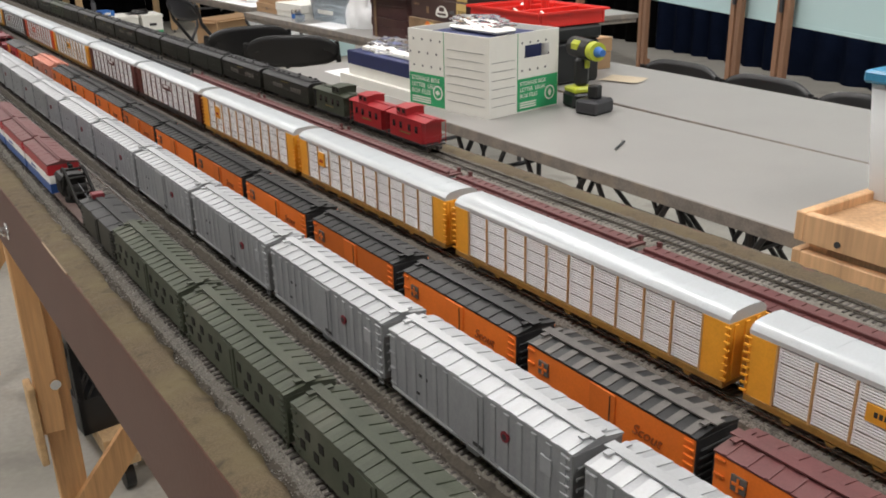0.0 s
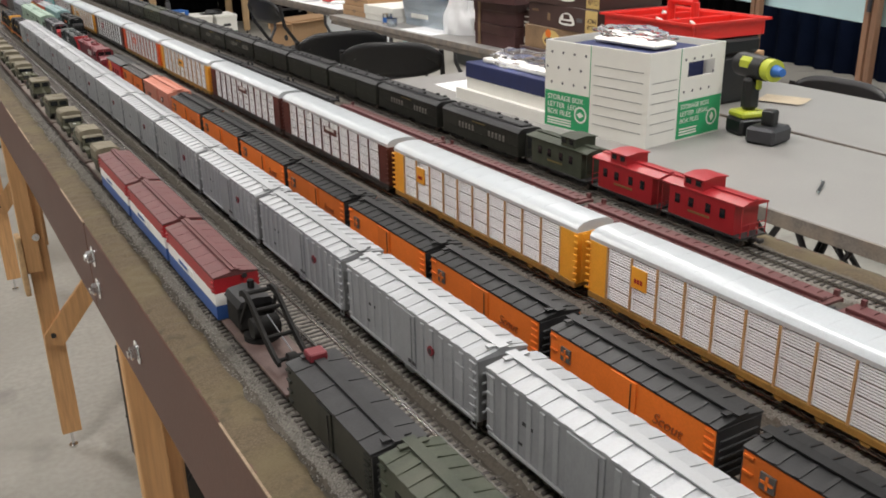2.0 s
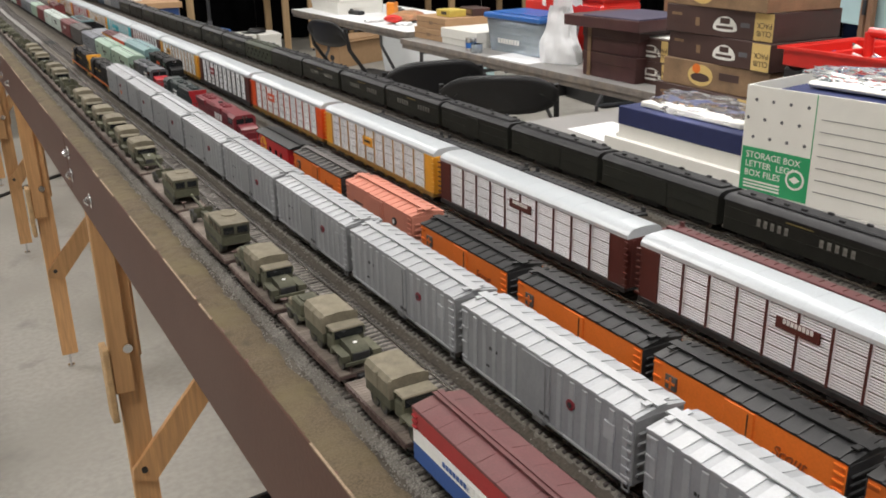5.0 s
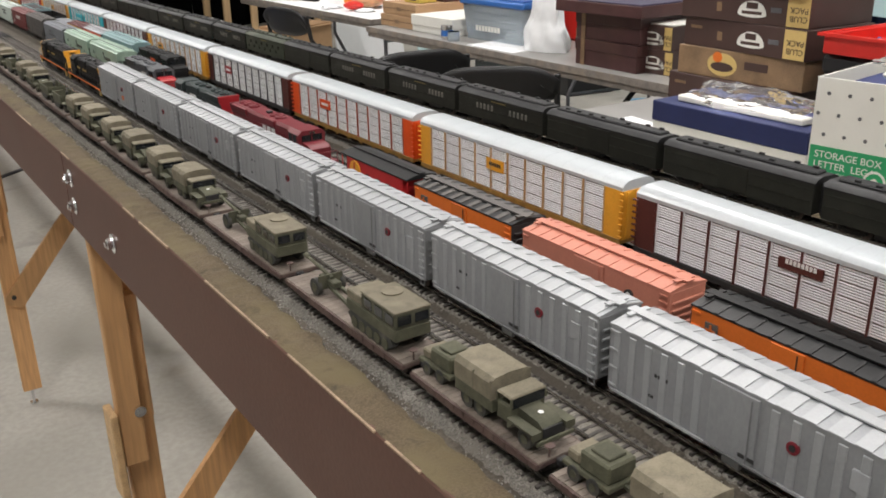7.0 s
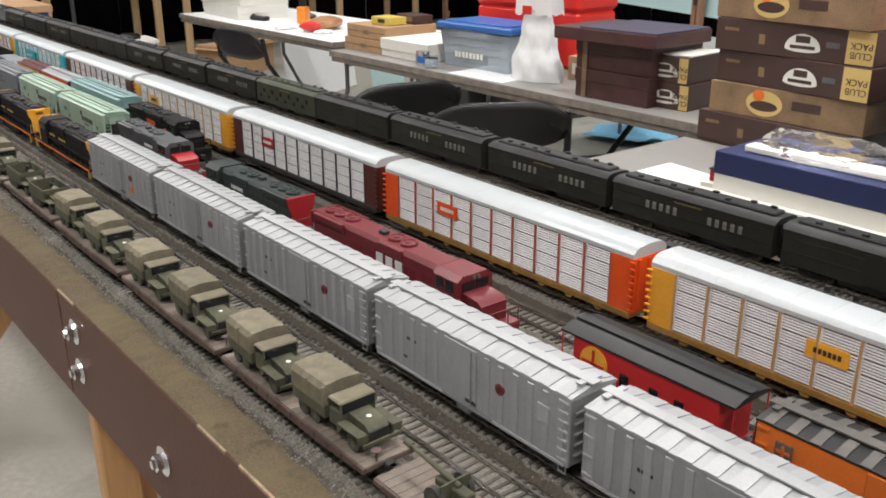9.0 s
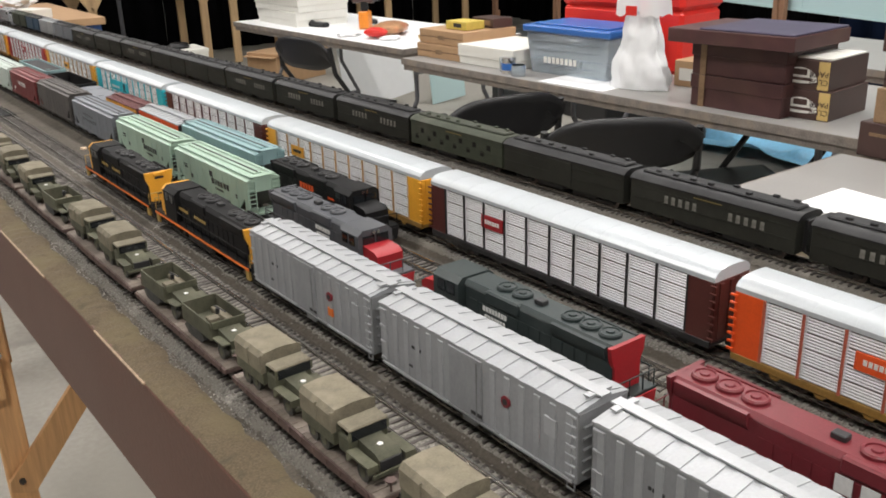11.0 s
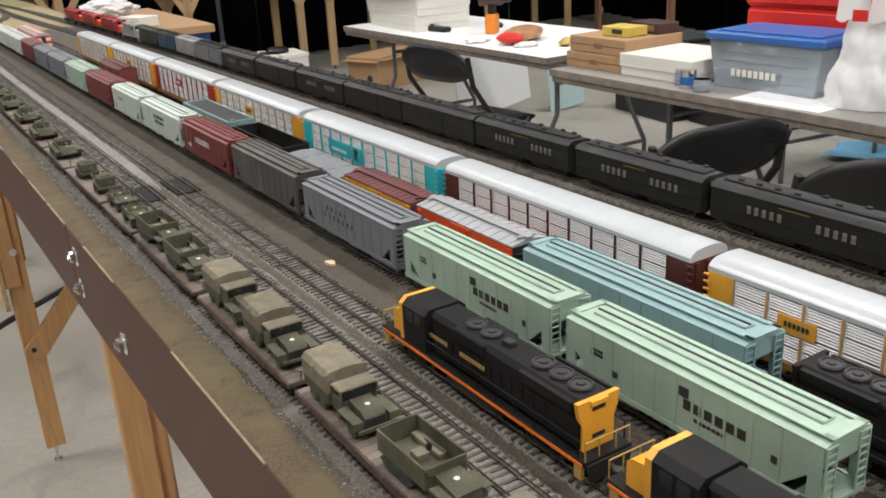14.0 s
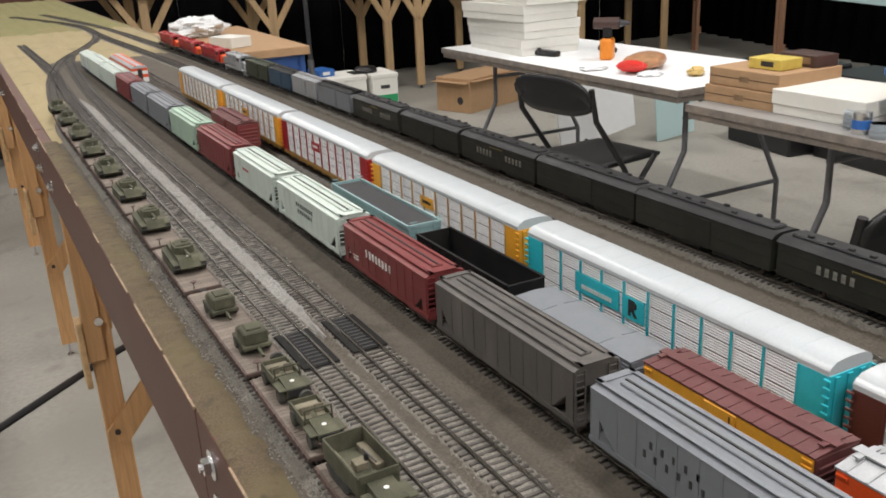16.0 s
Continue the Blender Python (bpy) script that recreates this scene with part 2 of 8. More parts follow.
FLAT_SIDE = surface("flatcar_brown", (0.085, 0.052, 0.045), 0.7, 0, 0.25, 80, 0.15, 700, 0.4, (0.18, 0.14, 0.11), 0.12)
MINT = surface("mint_green_paint", (0.335, 0.455, 0.365), 0.5, 0, 0.06, 110, 0.05, 600, 0.45, (0.24, 0.31, 0.25), stretch=(1, 1, 0.15))
PALE_GREEN = surface("pale_grey_green", (0.50, 0.565, 0.52), 0.5, 0, 0.06, 110, 0.05, 600, 0.35, (0.36, 0.40, 0.36), stretch=(1, 1, 0.15))
PALE_BLUE = surface("pale_blue_green", (0.23, 0.355, 0.365), 0.5, 0, 0.06, 110, 0.05, 600, 0.4, (0.22, 0.30, 0.30), stretch=(1, 1, 0.15))
GREY_CAR = surface("hopper_grey", (0.170, 0.183, 0.203), 0.5, 0, 0.08, 110, 0.05, 600, 0.5, (0.16, 0.16, 0.17), stretch=(1, 1, 0.15))
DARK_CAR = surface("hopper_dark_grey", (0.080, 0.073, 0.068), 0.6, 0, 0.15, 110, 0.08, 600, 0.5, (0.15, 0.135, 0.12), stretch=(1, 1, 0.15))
LOCO_GREY = surface("loco_grey", (0.066, 0.070, 0.078), 0.5, 0, 0.15, 40, 0.05, 600, 0.35, (0.14, 0.14, 0.14))
LOCO_GREEN = surface("loco_dark_green_grey", (0.026, 0.036, 0.036), 0.45, 0, 0.2, 40, 0.05, 600, 0.35, (0.06, 0.066, 0.062))
LOCO_BLACK = surface("loco_black", (0.009, 0.009, 0.0095), 0.58, 0, 0.3, 40, 0.05, 600, 0.3, (0.028, 0.025, 0.023))
MATT_BLACK = surface("matt_sooty_black", (0.011, 0.0105, 0.010), 0.8, 0, 0.3, 120, 0.1, 700, 0.3, (0.03, 0.027, 0.024))
CABOOSE_RED = surface("bright_caboose_red", (0.50, 0.020, 0.022), 0.42, 0, 0.1, 50, 0.05, 600, 0.1, (0.30, 0.02, 0.02))
for dull, level in ((COACH, 0.25), (COACH_ROOF, 0.25), (ROOF_DARK, 0.3), (OLIVE, 0.3), (LOCO_BLACK, 0.18), (MATT_BLACK, 0.2), (LOCO_GREEN, 0.35)):
    dull.node_tree.nodes["Principled BSDF"].inputs["Specular IOR Level"].default_value = level
GLASS_DARK = surface("dark_window", (0.012, 0.014, 0.016), 0.08)
# Coach glass: the pale base colour paints in the light it reflects.
WINDOW_LIT = surface("lit_coach_window", (0.19, 0.185, 0.165), 0.16, 0, 0.45, 200)
LETTER = surface("white_lettering", (0.7, 0.7, 0.68), 0.6)
LETTER_DARK = surface("black_lettering", (0.03, 0.03, 0.03), 0.6)
GOLD = surface("gold_lettering", (0.42, 0.28, 0.08), 0.5)
GOLD_DIM = surface("faded_gold_lettering", (0.20, 0.15, 0.05), 0.6)
FASCIA = surface("fascia_brown_paint", (0.100, 0.047, 0.034), 0.55, 0, 0.10, 9, 0.12, 220, 0.25, (0.13, 0.085, 0.07))
PINE = wood("pine", (0.56, 0.315, 0.14), 22)
PINE_FAR = wood("pine_far", (0.44, 0.295, 0.155), 12)
PINE_PALE = wood("pale_pine", (0.58, 0.355, 0.19), 12)
PINE_OLD = wood("brown_aged_pine", (0.27, 0.145, 0.085), 14)
EDGE_WEAR = surface("worn_fascia_edge", (0.26, 0.185, 0.12), 0.75, 0, 0.4, 80, 0.2, 500)
PLY_EDGE = surface("raw_plywood_edge", (0.50, 0.33, 0.17), 0.7, 0, 0.3, 60, 0.2, 500)
FASCIA.node_tree.nodes["Principled BSDF"].inputs["Specular IOR Level"].default_value = 0.25
CHROME = surface("zinc_bolt", (0.72, 0.73, 0.74), 0.18, 1.0, 0.1, 200)

# ---- hall ----
def ground_mat(name, lo, hi, third, scale, grain, bump, rough=0.9, world_space=True, mid=0.5):
    mat = bpy.data.materials.new(name)
    mat.use_nodes = True
    nt = mat.node_tree
    bsdf = nt.nodes["Principled BSDF"]
    bsdf.inputs["Roughness"].default_value = rough
    geo = nt.nodes.new("ShaderNodeNewGeometry")
    def tex(s, d, dist=0.0):
        n = nt.nodes.new("ShaderNodeTexNoise")
        n.inputs["Scale"].default_value, n.inputs["Detail"].default_value, n.inputs["Distortion"].default_value = s, d, dist
        nt.links.new(geo.outputs["Position"], n.inputs["Vector"])
        return n
    a, b, c = tex(scale, 5), tex(grain, 3), tex(scale * 3.7, 4, 0.4)
    def span(n, x0, x1):
        m = nt.nodes.new("ShaderNodeMapRange")
        m.inputs[1].default_value, m.inputs[2].default_value = x0, x1
        nt.links.new(n.outputs[0], m.inputs[0])
        return m
    def blend(f, p, q):
        m = nt.nodes.new("ShaderNodeMix")
        m.data_type = "RGBA"
        nt.links.new(f.outputs[0], m.inputs[0])
        for sock, v in ((m.inputs[6], p), (m.inputs[7], q)):
            if isinstance(v, tuple):
                sock.default_value = (*v, 1)
            else:
                nt.links.new(v.outputs[2], sock)
        return m
    m1 = blend(span(b, 0.36, 0.64), lo, hi)
    m2 = blend(span(a, mid - 0.06, mid + 0.16), m1, third)
    m3 = blend(span(c, 0.58, 0.8), m2, tuple(x * 0.6 for x in lo))
    nt.links.new(m3.outputs[2], bsdf.inputs["Base Color"])
    bp = nt.nodes.new("ShaderNodeBump")
    bp.inputs["Strength"].default_value, bp.inputs["Distance"].default_value = bump, 0.5 / grain
    nt.links.new(b.outputs[0], bp.inputs["Height"])
    nt.links.new(bp.outputs[0], bsdf.inputs["Normal"])
    return mat


CONCRETE = ground_mat("polished_concrete", (0.335, 0.320, 0.283), (0.39, 0.372, 0.332), (0.30, 0.285, 0.25), 1.3, 55, 0.06, 0.58)
EARTH = ground_mat("scenic_earth", (0.062, 0.052, 0.040), (0.104, 0.088, 0.068), (0.082, 0.070, 0.055), 9, 420, 0.7)
SHOULDER = ground_mat("shoulder_turf", (0.066, 0.047, 0.025), (0.110, 0.081, 0.046), (0.110, 0.085, 0.042), 17, 620, 0.6)
BALLAST = ground_mat("ballast_grey", (0.092, 0.085, 0.074), (0.255, 0.237, 0.209), (0.157, 0.142, 0.120), 16, 750, 1.0)
ASHES = ground_mat("light_ash_path", (0.13, 0.125, 0.115), (0.30, 0.29, 0.275), (0.20, 0.19, 0.175), 18, 600, 0.8)
SAND = ground_mat("tan_sand", (0.27, 0.215, 0.115), (0.38, 0.31, 0.175), (0.30, 0.245, 0.13), 6, 300, 0.4)
GRASS = ground_mat("green_turf", (0.15, 0.145, 0.05), (0.25, 0.23, 0.095), (0.23, 0.19, 0.08), 8, 350, 0.8)
DRAPE_BLUE = surface("navy_drape", (0.012, 0.02, 0.05), 0.85, 0, 0.25, 6, 0.2, 300)
DRAPE_BLACK = surface("black_drape", (0.005, 0.005, 0.006), 0.9, 0, 0.3, 6, 0.2, 300)
for cloth in (DRAPE_BLUE, DRAPE_BLACK):
    cloth.node_tree.nodes["Principled BSDF"].inputs["Specular IOR Level"].default_value = 0.05
WALL = surface("hall_wall_paint", (0.55, 0.55, 0.53), 0.7, 0, 0.06, 3)
SKYBOARD = surface("pale_blue_board", (0.46, 0.62, 0.63), 0.6, 0, 0.05, 3, 0.05, 200)

LEG_BOLT = surface("dark_bolt", (0.06, 0.055, 0.05), 0.5, 0.6)
X0, X1, Y0, Y1, H = -4.5, 8.5, -5.0, 16.0, 5.5
solid("floor", Shape().box(X0, X1, Y0, Y1, -0.1, 0.0), CONCRETE, "grey polished concrete hall floor", "floor", kind="structure")
solid("ceiling", Shape().box(X0, X1, Y0, Y1, H, H + 0.15), WALL, "pale hall ceiling high overhead", "ceiling", kind="structure")
solid("wall_west", Shape().box(X0 - 0.2, X0, Y0, Y1, 0, H), WALL, "pale painted hall wall", "wall", kind="structure")
solid("wall_south", Shape().box(X0, X1, Y0 - 0.2, Y0, 0, H), WALL, "pale painted hall wall", "wall", kind="structure")
solid("wall_east", Shape().box(X1, X1 + 0.2, Y0, Y1, 0, H), WALL, "pale painted hall wall", "wall", kind="structure")
solid("wall_north", Shape().box(X0, X1, Y1, Y1 + 0.2, 0, H), WALL, "pale painted hall wall", "wall", kind="structure")


def drape(x0, y0, x1, y1, z0, z1, material, label):
    n = int(math.hypot(x1 - x0, y1 - y0) / 0.04)
    dx, dy = x1 - x0, y1 - y0
    ln = math.hypot(dx, dy)
    nx, ny = -dy / ln, dx / ln
    def f(u, v):
        w = 0.035 * math.sin(u * ln * 26 + 1.3 * math.sin(u * ln * 3)) * (1 - 0.4 * v)
        return (x0 + dx * u + nx * w, y0 + dy * u + ny * w, z0 + (z1 - z0) * v)
    ob = thing("drape", pose(0, 0, 0), label, "drape", "hall drapes")
    panels = max(1, round(ln / 1.5))
    for k in range(panels):
        a, b = k / panels, (k + 1) / panels - 0.004 / ln
        pn = part("panel", Shape().sheet(lambda u, v: f(a + (b - a) * u, v), n // panels, 3), material, ob)
        md = pn.modifiers.new("thickness", "SOLIDIFY")
        md.thickness = 0.004
    part("rail", Shape().rod((x0, y0, z1 - 0.02), (x1, y1, z1 - 0.02), 0.02, 8), LEG_BOLT, ob)
    return ob


drape(5.3, -3, 6.6, 6.2, 0.0, 2.6, DRAPE_BLUE, "navy blue pipe and drape curtain behind the tables")
drape(6.6, 6.2, 8.2, 11.9, 0.0, 2.6, DRAPE_BLACK, "black hall curtain hanging in folds")
drape(8.2, 11.9, -4.4, 11.9, 0.0, 2.6, DRAPE_BLACK, "black hall curtain hanging in folds")

LAMP_GLOW = bpy.data.materials.new("tube_glow")
LAMP_GLOW.use_nodes = True
LAMP_GLOW.node_tree.nodes["Principled BSDF"].inputs["Emission Color"].default_value = (1, 0.98, 0.93, 1)
LAMP_GLOW.node_tree.nodes["Principled BSDF"].inputs["Emission Strength"].default_value = 6.0
for lx, ly in ((-1.6, 0.5), (-1.6, 6.0), (1.2, 3.2), (1.2, 8.6), (4.2, 0.5), (4.2, 6.0), (1.2, -2.5), (1.2, 13.4), (-1.4, 13.4)):
    lamp = thing("ceiling_light", pose(lx, ly, H - 0.35), "white fluorescent high-bay ceiling light fitting", "ceiling light", "hall ceiling lights")
    part("housing", Shape().box(-0.2, 0.2, -0.7, 0.7, 0.02, 0.10, 0.01), WHITE, lamp)
    part("stem", Shape().rod((0, -0.5, 0.1), (0, -0.5, 0.35), 0.01).rod((0, 0.5, 0.1), (0, 0.5, 0.35), 0.01), WHITE, lamp)
    for tx in (-0.12, 0.0, 0.12):
        part("tube", Shape().rod((tx, -0.66, 0.0), (tx, 0.66, 0.0), 0.018, 10), LAMP_GLOW, lamp)
    ld = bpy.data.lights.new("bay_light", "AREA")
    ld.shape, ld.size, ld.size_y, ld.energy, ld.color = "RECTANGLE", 0.4, 1.4, LAMP_W * (0.9 if ly > 12 else 0.5 if ly > 8 else 1.0), (1.0, 0.96, 0.935)
    lo = new("bay_light", ld)
    lo.matrix_basis = pose(lx, ly, H - 0.39)

# ---- layout bench ----
TR = {1: 0.2135, 2: 0.2585, 3: 0.3025, 4: 0.372, 5: 0.4265, 6: 0.482, 7: 0.603, 8: 0.675}
FX, BX = 0.160, 0.734          # front and back edge of the bench
GZ = R - 0.009                 # the ground between the tracks
SEAMS = [round(-0.874 + 1.2325 * i, 4) for i in range(10)]
for i, (a, b) in enumerate(zip(SEAMS, SEAMS[1:])):
    bench = thing("bench_module", pose(0, a, 0), "model railway bench module with brown painted fascia on pine legs", "layout module", "layout bench modules")
    ln = b - a - 0.002
    part("fascia", Shape().box(FX - 0.002, FX + 0.017, 0, ln, 0.905, GZ - 0.002 + 0.004, 0.0015), FASCIA, bench, "semi-gloss dark brown fascia board")
    part("back_board", Shape().box(BX - 0.017, BX, 0, ln, 0.905, GZ, 0.0015), FASCIA, bench)
    for yy in (0.0, ln - 0.018):
        part("end_board", Shape().box(FX + 0.018, BX - 0.018, yy, yy + 0.018, 0.905, GZ - 0.02), FASCIA, bench)
    for yy in (ln * 0.33, ln * 0.66):
        part("cross_beam", Shape().box(FX + 0.018, BX - 0.018, yy, yy + 0.018, 0.925, GZ - 0.02), PINE, bench)
    for xx, sg in ((0.205, 1), (BX - 0.051, -1)):
        leg = part("leg", Shape().box(xx - 0.022, xx + 0.026, 0.030, 0.049, 0.045, 0.78, 0.002), PINE, bench, "orange-brown pine leg extension")
        part("foot_bolt", Shape().rod((xx, 0.040, 0), (xx, 0.040, 0.006), 0.011, 10).rod((xx, 0.040, 0.006), (xx, 0.040, 0.060), 0.004, 8), CHROME, leg)
        part("upper_leg", Shape().box(xx - 0.030, xx + 0.006, 0.010, 0.0295, 0.51, 0.985, 0.002), PINE, bench)
        part("upper_leg", Shape().box(xx - 0.012, xx + 0.032, 0.0495, 0.069, 0.56, 0.985, 0.002), PINE, bench)
        part("clamp_block", Shape().box(xx - 0.042, xx - 0.0305, 0.004, 0.050, 0.455, 0.605, 0.002), PLY_EDGE, bench, "pale pine clamp block screwed to the leg")
        part("clamp_bolt", Shape().rod((xx + 0.002, 0.004, 0.60), (xx + 0.002, 0.010, 0.60), 0.009, 12), CHROME, bench)
        part("brace", Shape().prism([(xx - 0.022 * sg, 0.318), (xx + 0.018 * sg, 0.300), (xx + 0.520 * sg, 0.90), (xx + 0.470 * sg, 0.90), (xx - 0.020 * sg, 0.338)], 0.018 if sg > 0 else 0.0, 0.0295 if sg > 0 else 0.0095), PINE, bench, "pine diagonal brace")
        part("brace_bolt", Shape().rod((xx, 0.012 if sg > 0 else -0.006, 0.335), (xx, 0.0185 if sg > 0 else 0.001, 0.335), 0.006, 10), LEG_BOLT, bench)
    wear, r3 = Shape(), random.Random(40 + i)
    y = 0.0
    while y < ln - 0.03:
        step = r3.uniform(0.02, 0.22)
        if r3.random() < 0.62:
            wear.box(FX - 0.0027, FX - 0.0010, y, min(ln, y + step), GZ + 0.0012 - r3.uniform(0.0, 0.0012), GZ + 0.0024)
        y += step + r3.uniform(0.002, 0.05)
    tagged(part("worn_edge", wear, EDGE_WEAR, bench, "chipped pale plywood edge"), kind="stuff")


def bolt(y, z):
    b = thing("carriage_bolt", pose(FX - 0.002, y, z), "shiny zinc carriage bolt with washer and wing nut on the fascia", "bolt", "fascia bolts")
    part("washer", Shape().rod((0, 0, 0), (-0.0016, 0, 0), 0.0115, 18), CHROME, b)
    part("nut", Shape().rod((-0.0016, 0, 0), (-0.0075, 0, 0), 0.0066, 6), CHROME, b)
    part("thread", Shape().rod((-0.0075, 0, 0), (-0.0100, 0, 0), 0.0036, 10), CHROME, b)


for s in SEAMS[1:-2]:
    bolt(s - 0.040, 0.983)
    bolt(s - 0.040, 0.946)
    bolt(s - 0.217, 0.948)

# ---- scenery on the bench top ----
def rise(x, y):
    """Height of the scenery over the bench: shoulders, ballast beds, shallow strips between."""
    z = 0.0
    for k, tx in TR.items():
        d = abs(x - tx)
        z = max(z, min(0.0045, max(0.0, (0.024 - d) * 0.55)))
    z += 0.0011 * noise.noise((x * 120, y * 120, 0.3)) + 0.0009 * noise.noise((x * 320, y * 320, 2.0))
    if x < FX + 0.006:
        z -= (FX + 0.006 - x) * 0.3
    return z


def strip(name, x0, x1, y0, y1, step, material, label, lift=0.0, kind="structure", wob=0.0, fixed=False):
    nu, nv = max(2, int((x1 - x0) / step)), max(2, int((y1 - y0) / step))
    def f(u, v):
        y = y0 + (y1 - y0) * v
        x = x0 + (x1 - x0) * u
        if wob and (u == 1.0 or (u == 0.0 and not fixed)):
            x += wob * noise.noise((y * 45, x * 9, 1.0))
        if wob and not fixed:
            x = (x0 + x1) / 2 + (x - (x0 + x1) / 2) * min(1.0, 0.15 + v * (y1 - y0) / 0.2, 0.15 + (1 - v) * (y1 - y0) / 0.2)
        edge = 0.0024 * max(0.0, 1 - (1 - u if fixed else min(u, 1 - u)) * nu / 1.6) if wob else 0.0
        return (x, y, GZ + lift - edge + rise(x, y))
    return solid(name, Shape().sheet(f, nu, nv), material, label, "scenery", kind=kind, normals=False)


solid("bench_top", Shape().box(FX + 0.0175, BX - 0.0175, SEAMS[0], SEAMS[-1], GZ - 0.02, GZ - 0.0035), PLY_EDGE, "plywood bench top under the scenery", "bench top", kind="structure")
strip("ground", FX - 0.001, 0.262, -0.8, 5.13, 0.0042, EARTH, "brown scenic earth covering the bench top")
strip("ground", 0.262, BX, -0.8, 6.35, 0.0045, EARTH, "brown scenic earth covering the bench top")
strip("ground", FX - 0.001, 0.262, 5.13, 7.45, 0.008, SAND, "tan sand scenery at the end of the yard")
strip("ground", 0.262, BX, 6.35, 7.45, 0.010, SAND, "tan sand scenery at the end of the yard")
strip("ground", FX - 0.001, BX, 7.45, 10.15, 0.012, GRASS, "green and yellow turf past the yard throat")
strip("shoulder", FX - 0.0012, 0.1860, -0.8, 5.14, 0.0035, SHOULDER, "yellow brown turf shoulder along the fascia", 0.0042, wob=0.005, fixed=True)
strip("shoulder", 0.703, BX + 0.001, -0.8, 5.6, 0.0060, SHOULDER, "yellow brown turf along the back of the bench", 0.0016, wob=0.004)
for k, w in ((1, 0.027), (2, 0.021), (3, 0.020), (4, 0.014), (5, 0.022), (6, 0.024), (7, 0.022), (8, 0.024)):
    strip("ballast_bed", TR[k] - w, TR[k] + w, -0.8, 5.4, 0.0033, BALLAST, "grey stone ballast bed under the rails", 0.0006 if k % 2 else 0.0009, wob=0.004)
strip("ash_path", 0.272, 0.291, 4.11, 5.6, 0.004, ASHES, "pale grey ash path between two yard tracks", 0.0026, wob=0.004)

# ---- tracks ----
TIE_SHAPE = Shape().box(-0.0150, 0.0150, -0.0013, 0.0013, -0.0062, -0.0028, 0.0003)
TIE_MESH = TIE_SHAPE.mesh("tie", TIE)


THROAT = {
    1: [(5.2, 0.2135), (5.5, 0.224), (5.7, 0.238), (5.9, 0.256), (6.12, 0.283), (6.374, 0.332), (6.518, 0.376), (6.664, 0.428), (6.872, 0.492), (7.05, 0.533), (7.25, 0.555)],
    2: [(5.2, 0.2585), (5.6, 0.262), (5.9, 0.271), (6.12, 0.283), (6.3, 0.300)],
    3: [(5.2, 0.3025), (5.6, 0.311), (5.83, 0.319), (6.15, 0.335), (6.35, 0.352), (6.52, 0.377)],
    7: [(5.5, 0.603), (6.0, 0.594), (6.5, 0.576), (6.93, 0.559), (7.2, 0.5545), (7.45, 0.560), (7.6, 0.552), (7.8, 0.525), (7.95, 0.497), (8.26, 0.429), (8.6, 0.35)],
    8: [(5.5, 0.675), (6.4, 0.660), (7.07, 0.638), (7.6, 0.606), (8.2, 0.545), (8.6, 0.49)],
    9: [(6.0, 0.281), (6.12, 0.2815), (6.5, 0.2765), (7.0, 0.269)],
}


def bend(k, y):
    """The yard tracks run straight and swing together past the end of the yard."""
    pts = THROAT.get(k)
    if not pts or (k in TR and y <= pts[0][0]):
        return TR[k]
    for (ya, xa), (yb, xb) in zip(pts, pts[1:]):
        if y <= yb:
            return xa + (xb - xa) * (y - ya) / (yb - ya)
    return pts[-1][1]


def throat_bed(k, y0, y1, w=0.019):
    def f(u, v):
        y = y0 + (y1 - y0) * v
        x = bend(k, y) + (2 * u - 1) * w * (1 + 0.12 * noise.noise((y * 40, k, u)))
        return (x, y, GZ + 0.0020 + 0.0003 * k - 0.0040 * abs(2 * u - 1) ** 3 + 0.0007 * noise.noise((x * 200, y * 200, 0)))
    solid("ballast_bed", Shape().sheet(f, 10, int((y1 - y0) / 0.012)), BALLAST, "grey stone ballast bed under the curved rails", "scenery", kind="structure", normals=False)


for k, y0, y1 in ((1, 5.38, 7.25), (2, 5.38, 6.28), (3, 5.38, 6.5), (7, 5.38, 8.6), (8, 5.38, 8.6), (9, 6.05, 7.0)):
    throat_bed(k, y0, y1)


def track(k, y0, y1, single=()):
    tr = thing("track", pose(0, 0, R), "nickel-steel rails on dark plastic ties in ballast", "track", "yard tracks", "structure")
    ys = [y0 + i * 0.1 for i in range(int((y1 - y0) / 0.1) + 1)]
    for s in (-0.00825, 0.00825):
        rail = Shape()
        for a, b in zip(ys, ys[1:]):
            xa, xb = bend(k, a) + s, bend(k, b) + s
            for w, z0, z1 in ((0.0006, -0.0012, 0.0), (0.0003, -0.0024, -0.0012), (0.0012, -0.0029, -0.0024)):
                n = len(rail.v)
                rail.v += [(xa - w, a, z0), (xa + w, a, z0), (xa + w, a, z1), (xa - w, a, z1), (xb - w, b, z0), (xb + w, b, z0), (xb + w, b, z1), (xb - w, b, z1)]
                rail.f += [(n, n + 1, n + 5, n + 4), (n + 1, n + 2, n + 6, n + 5), (n + 2, n + 3, n + 7, n + 6), (n + 3, n, n + 4, n + 7)]
        part("rail", rail, STEEL, tr, normals=False)
    rest = Shape()
    n = int((y1 - y0) / 0.0066)
    rng = random.Random(k)
    for i in range(n):
        y = y0 + i * 0.0066
        m = pose(bend(k, y) + rng.uniform(-0.0006, 0.0006), y, 0, 0, 0, rng.uniform(-1.5, 1.5))
        if single and single[0] <= y < single[1]:
            part("tie", TIE_MESH, TIE, tr, at=m)
        else:
            rest.add(TIE_SHAPE, m)
    ob = part("ties", rest, TIE, tr, normals=False)
    tagged(ob, "dark plastic ties", kind="stuff")
    return tr


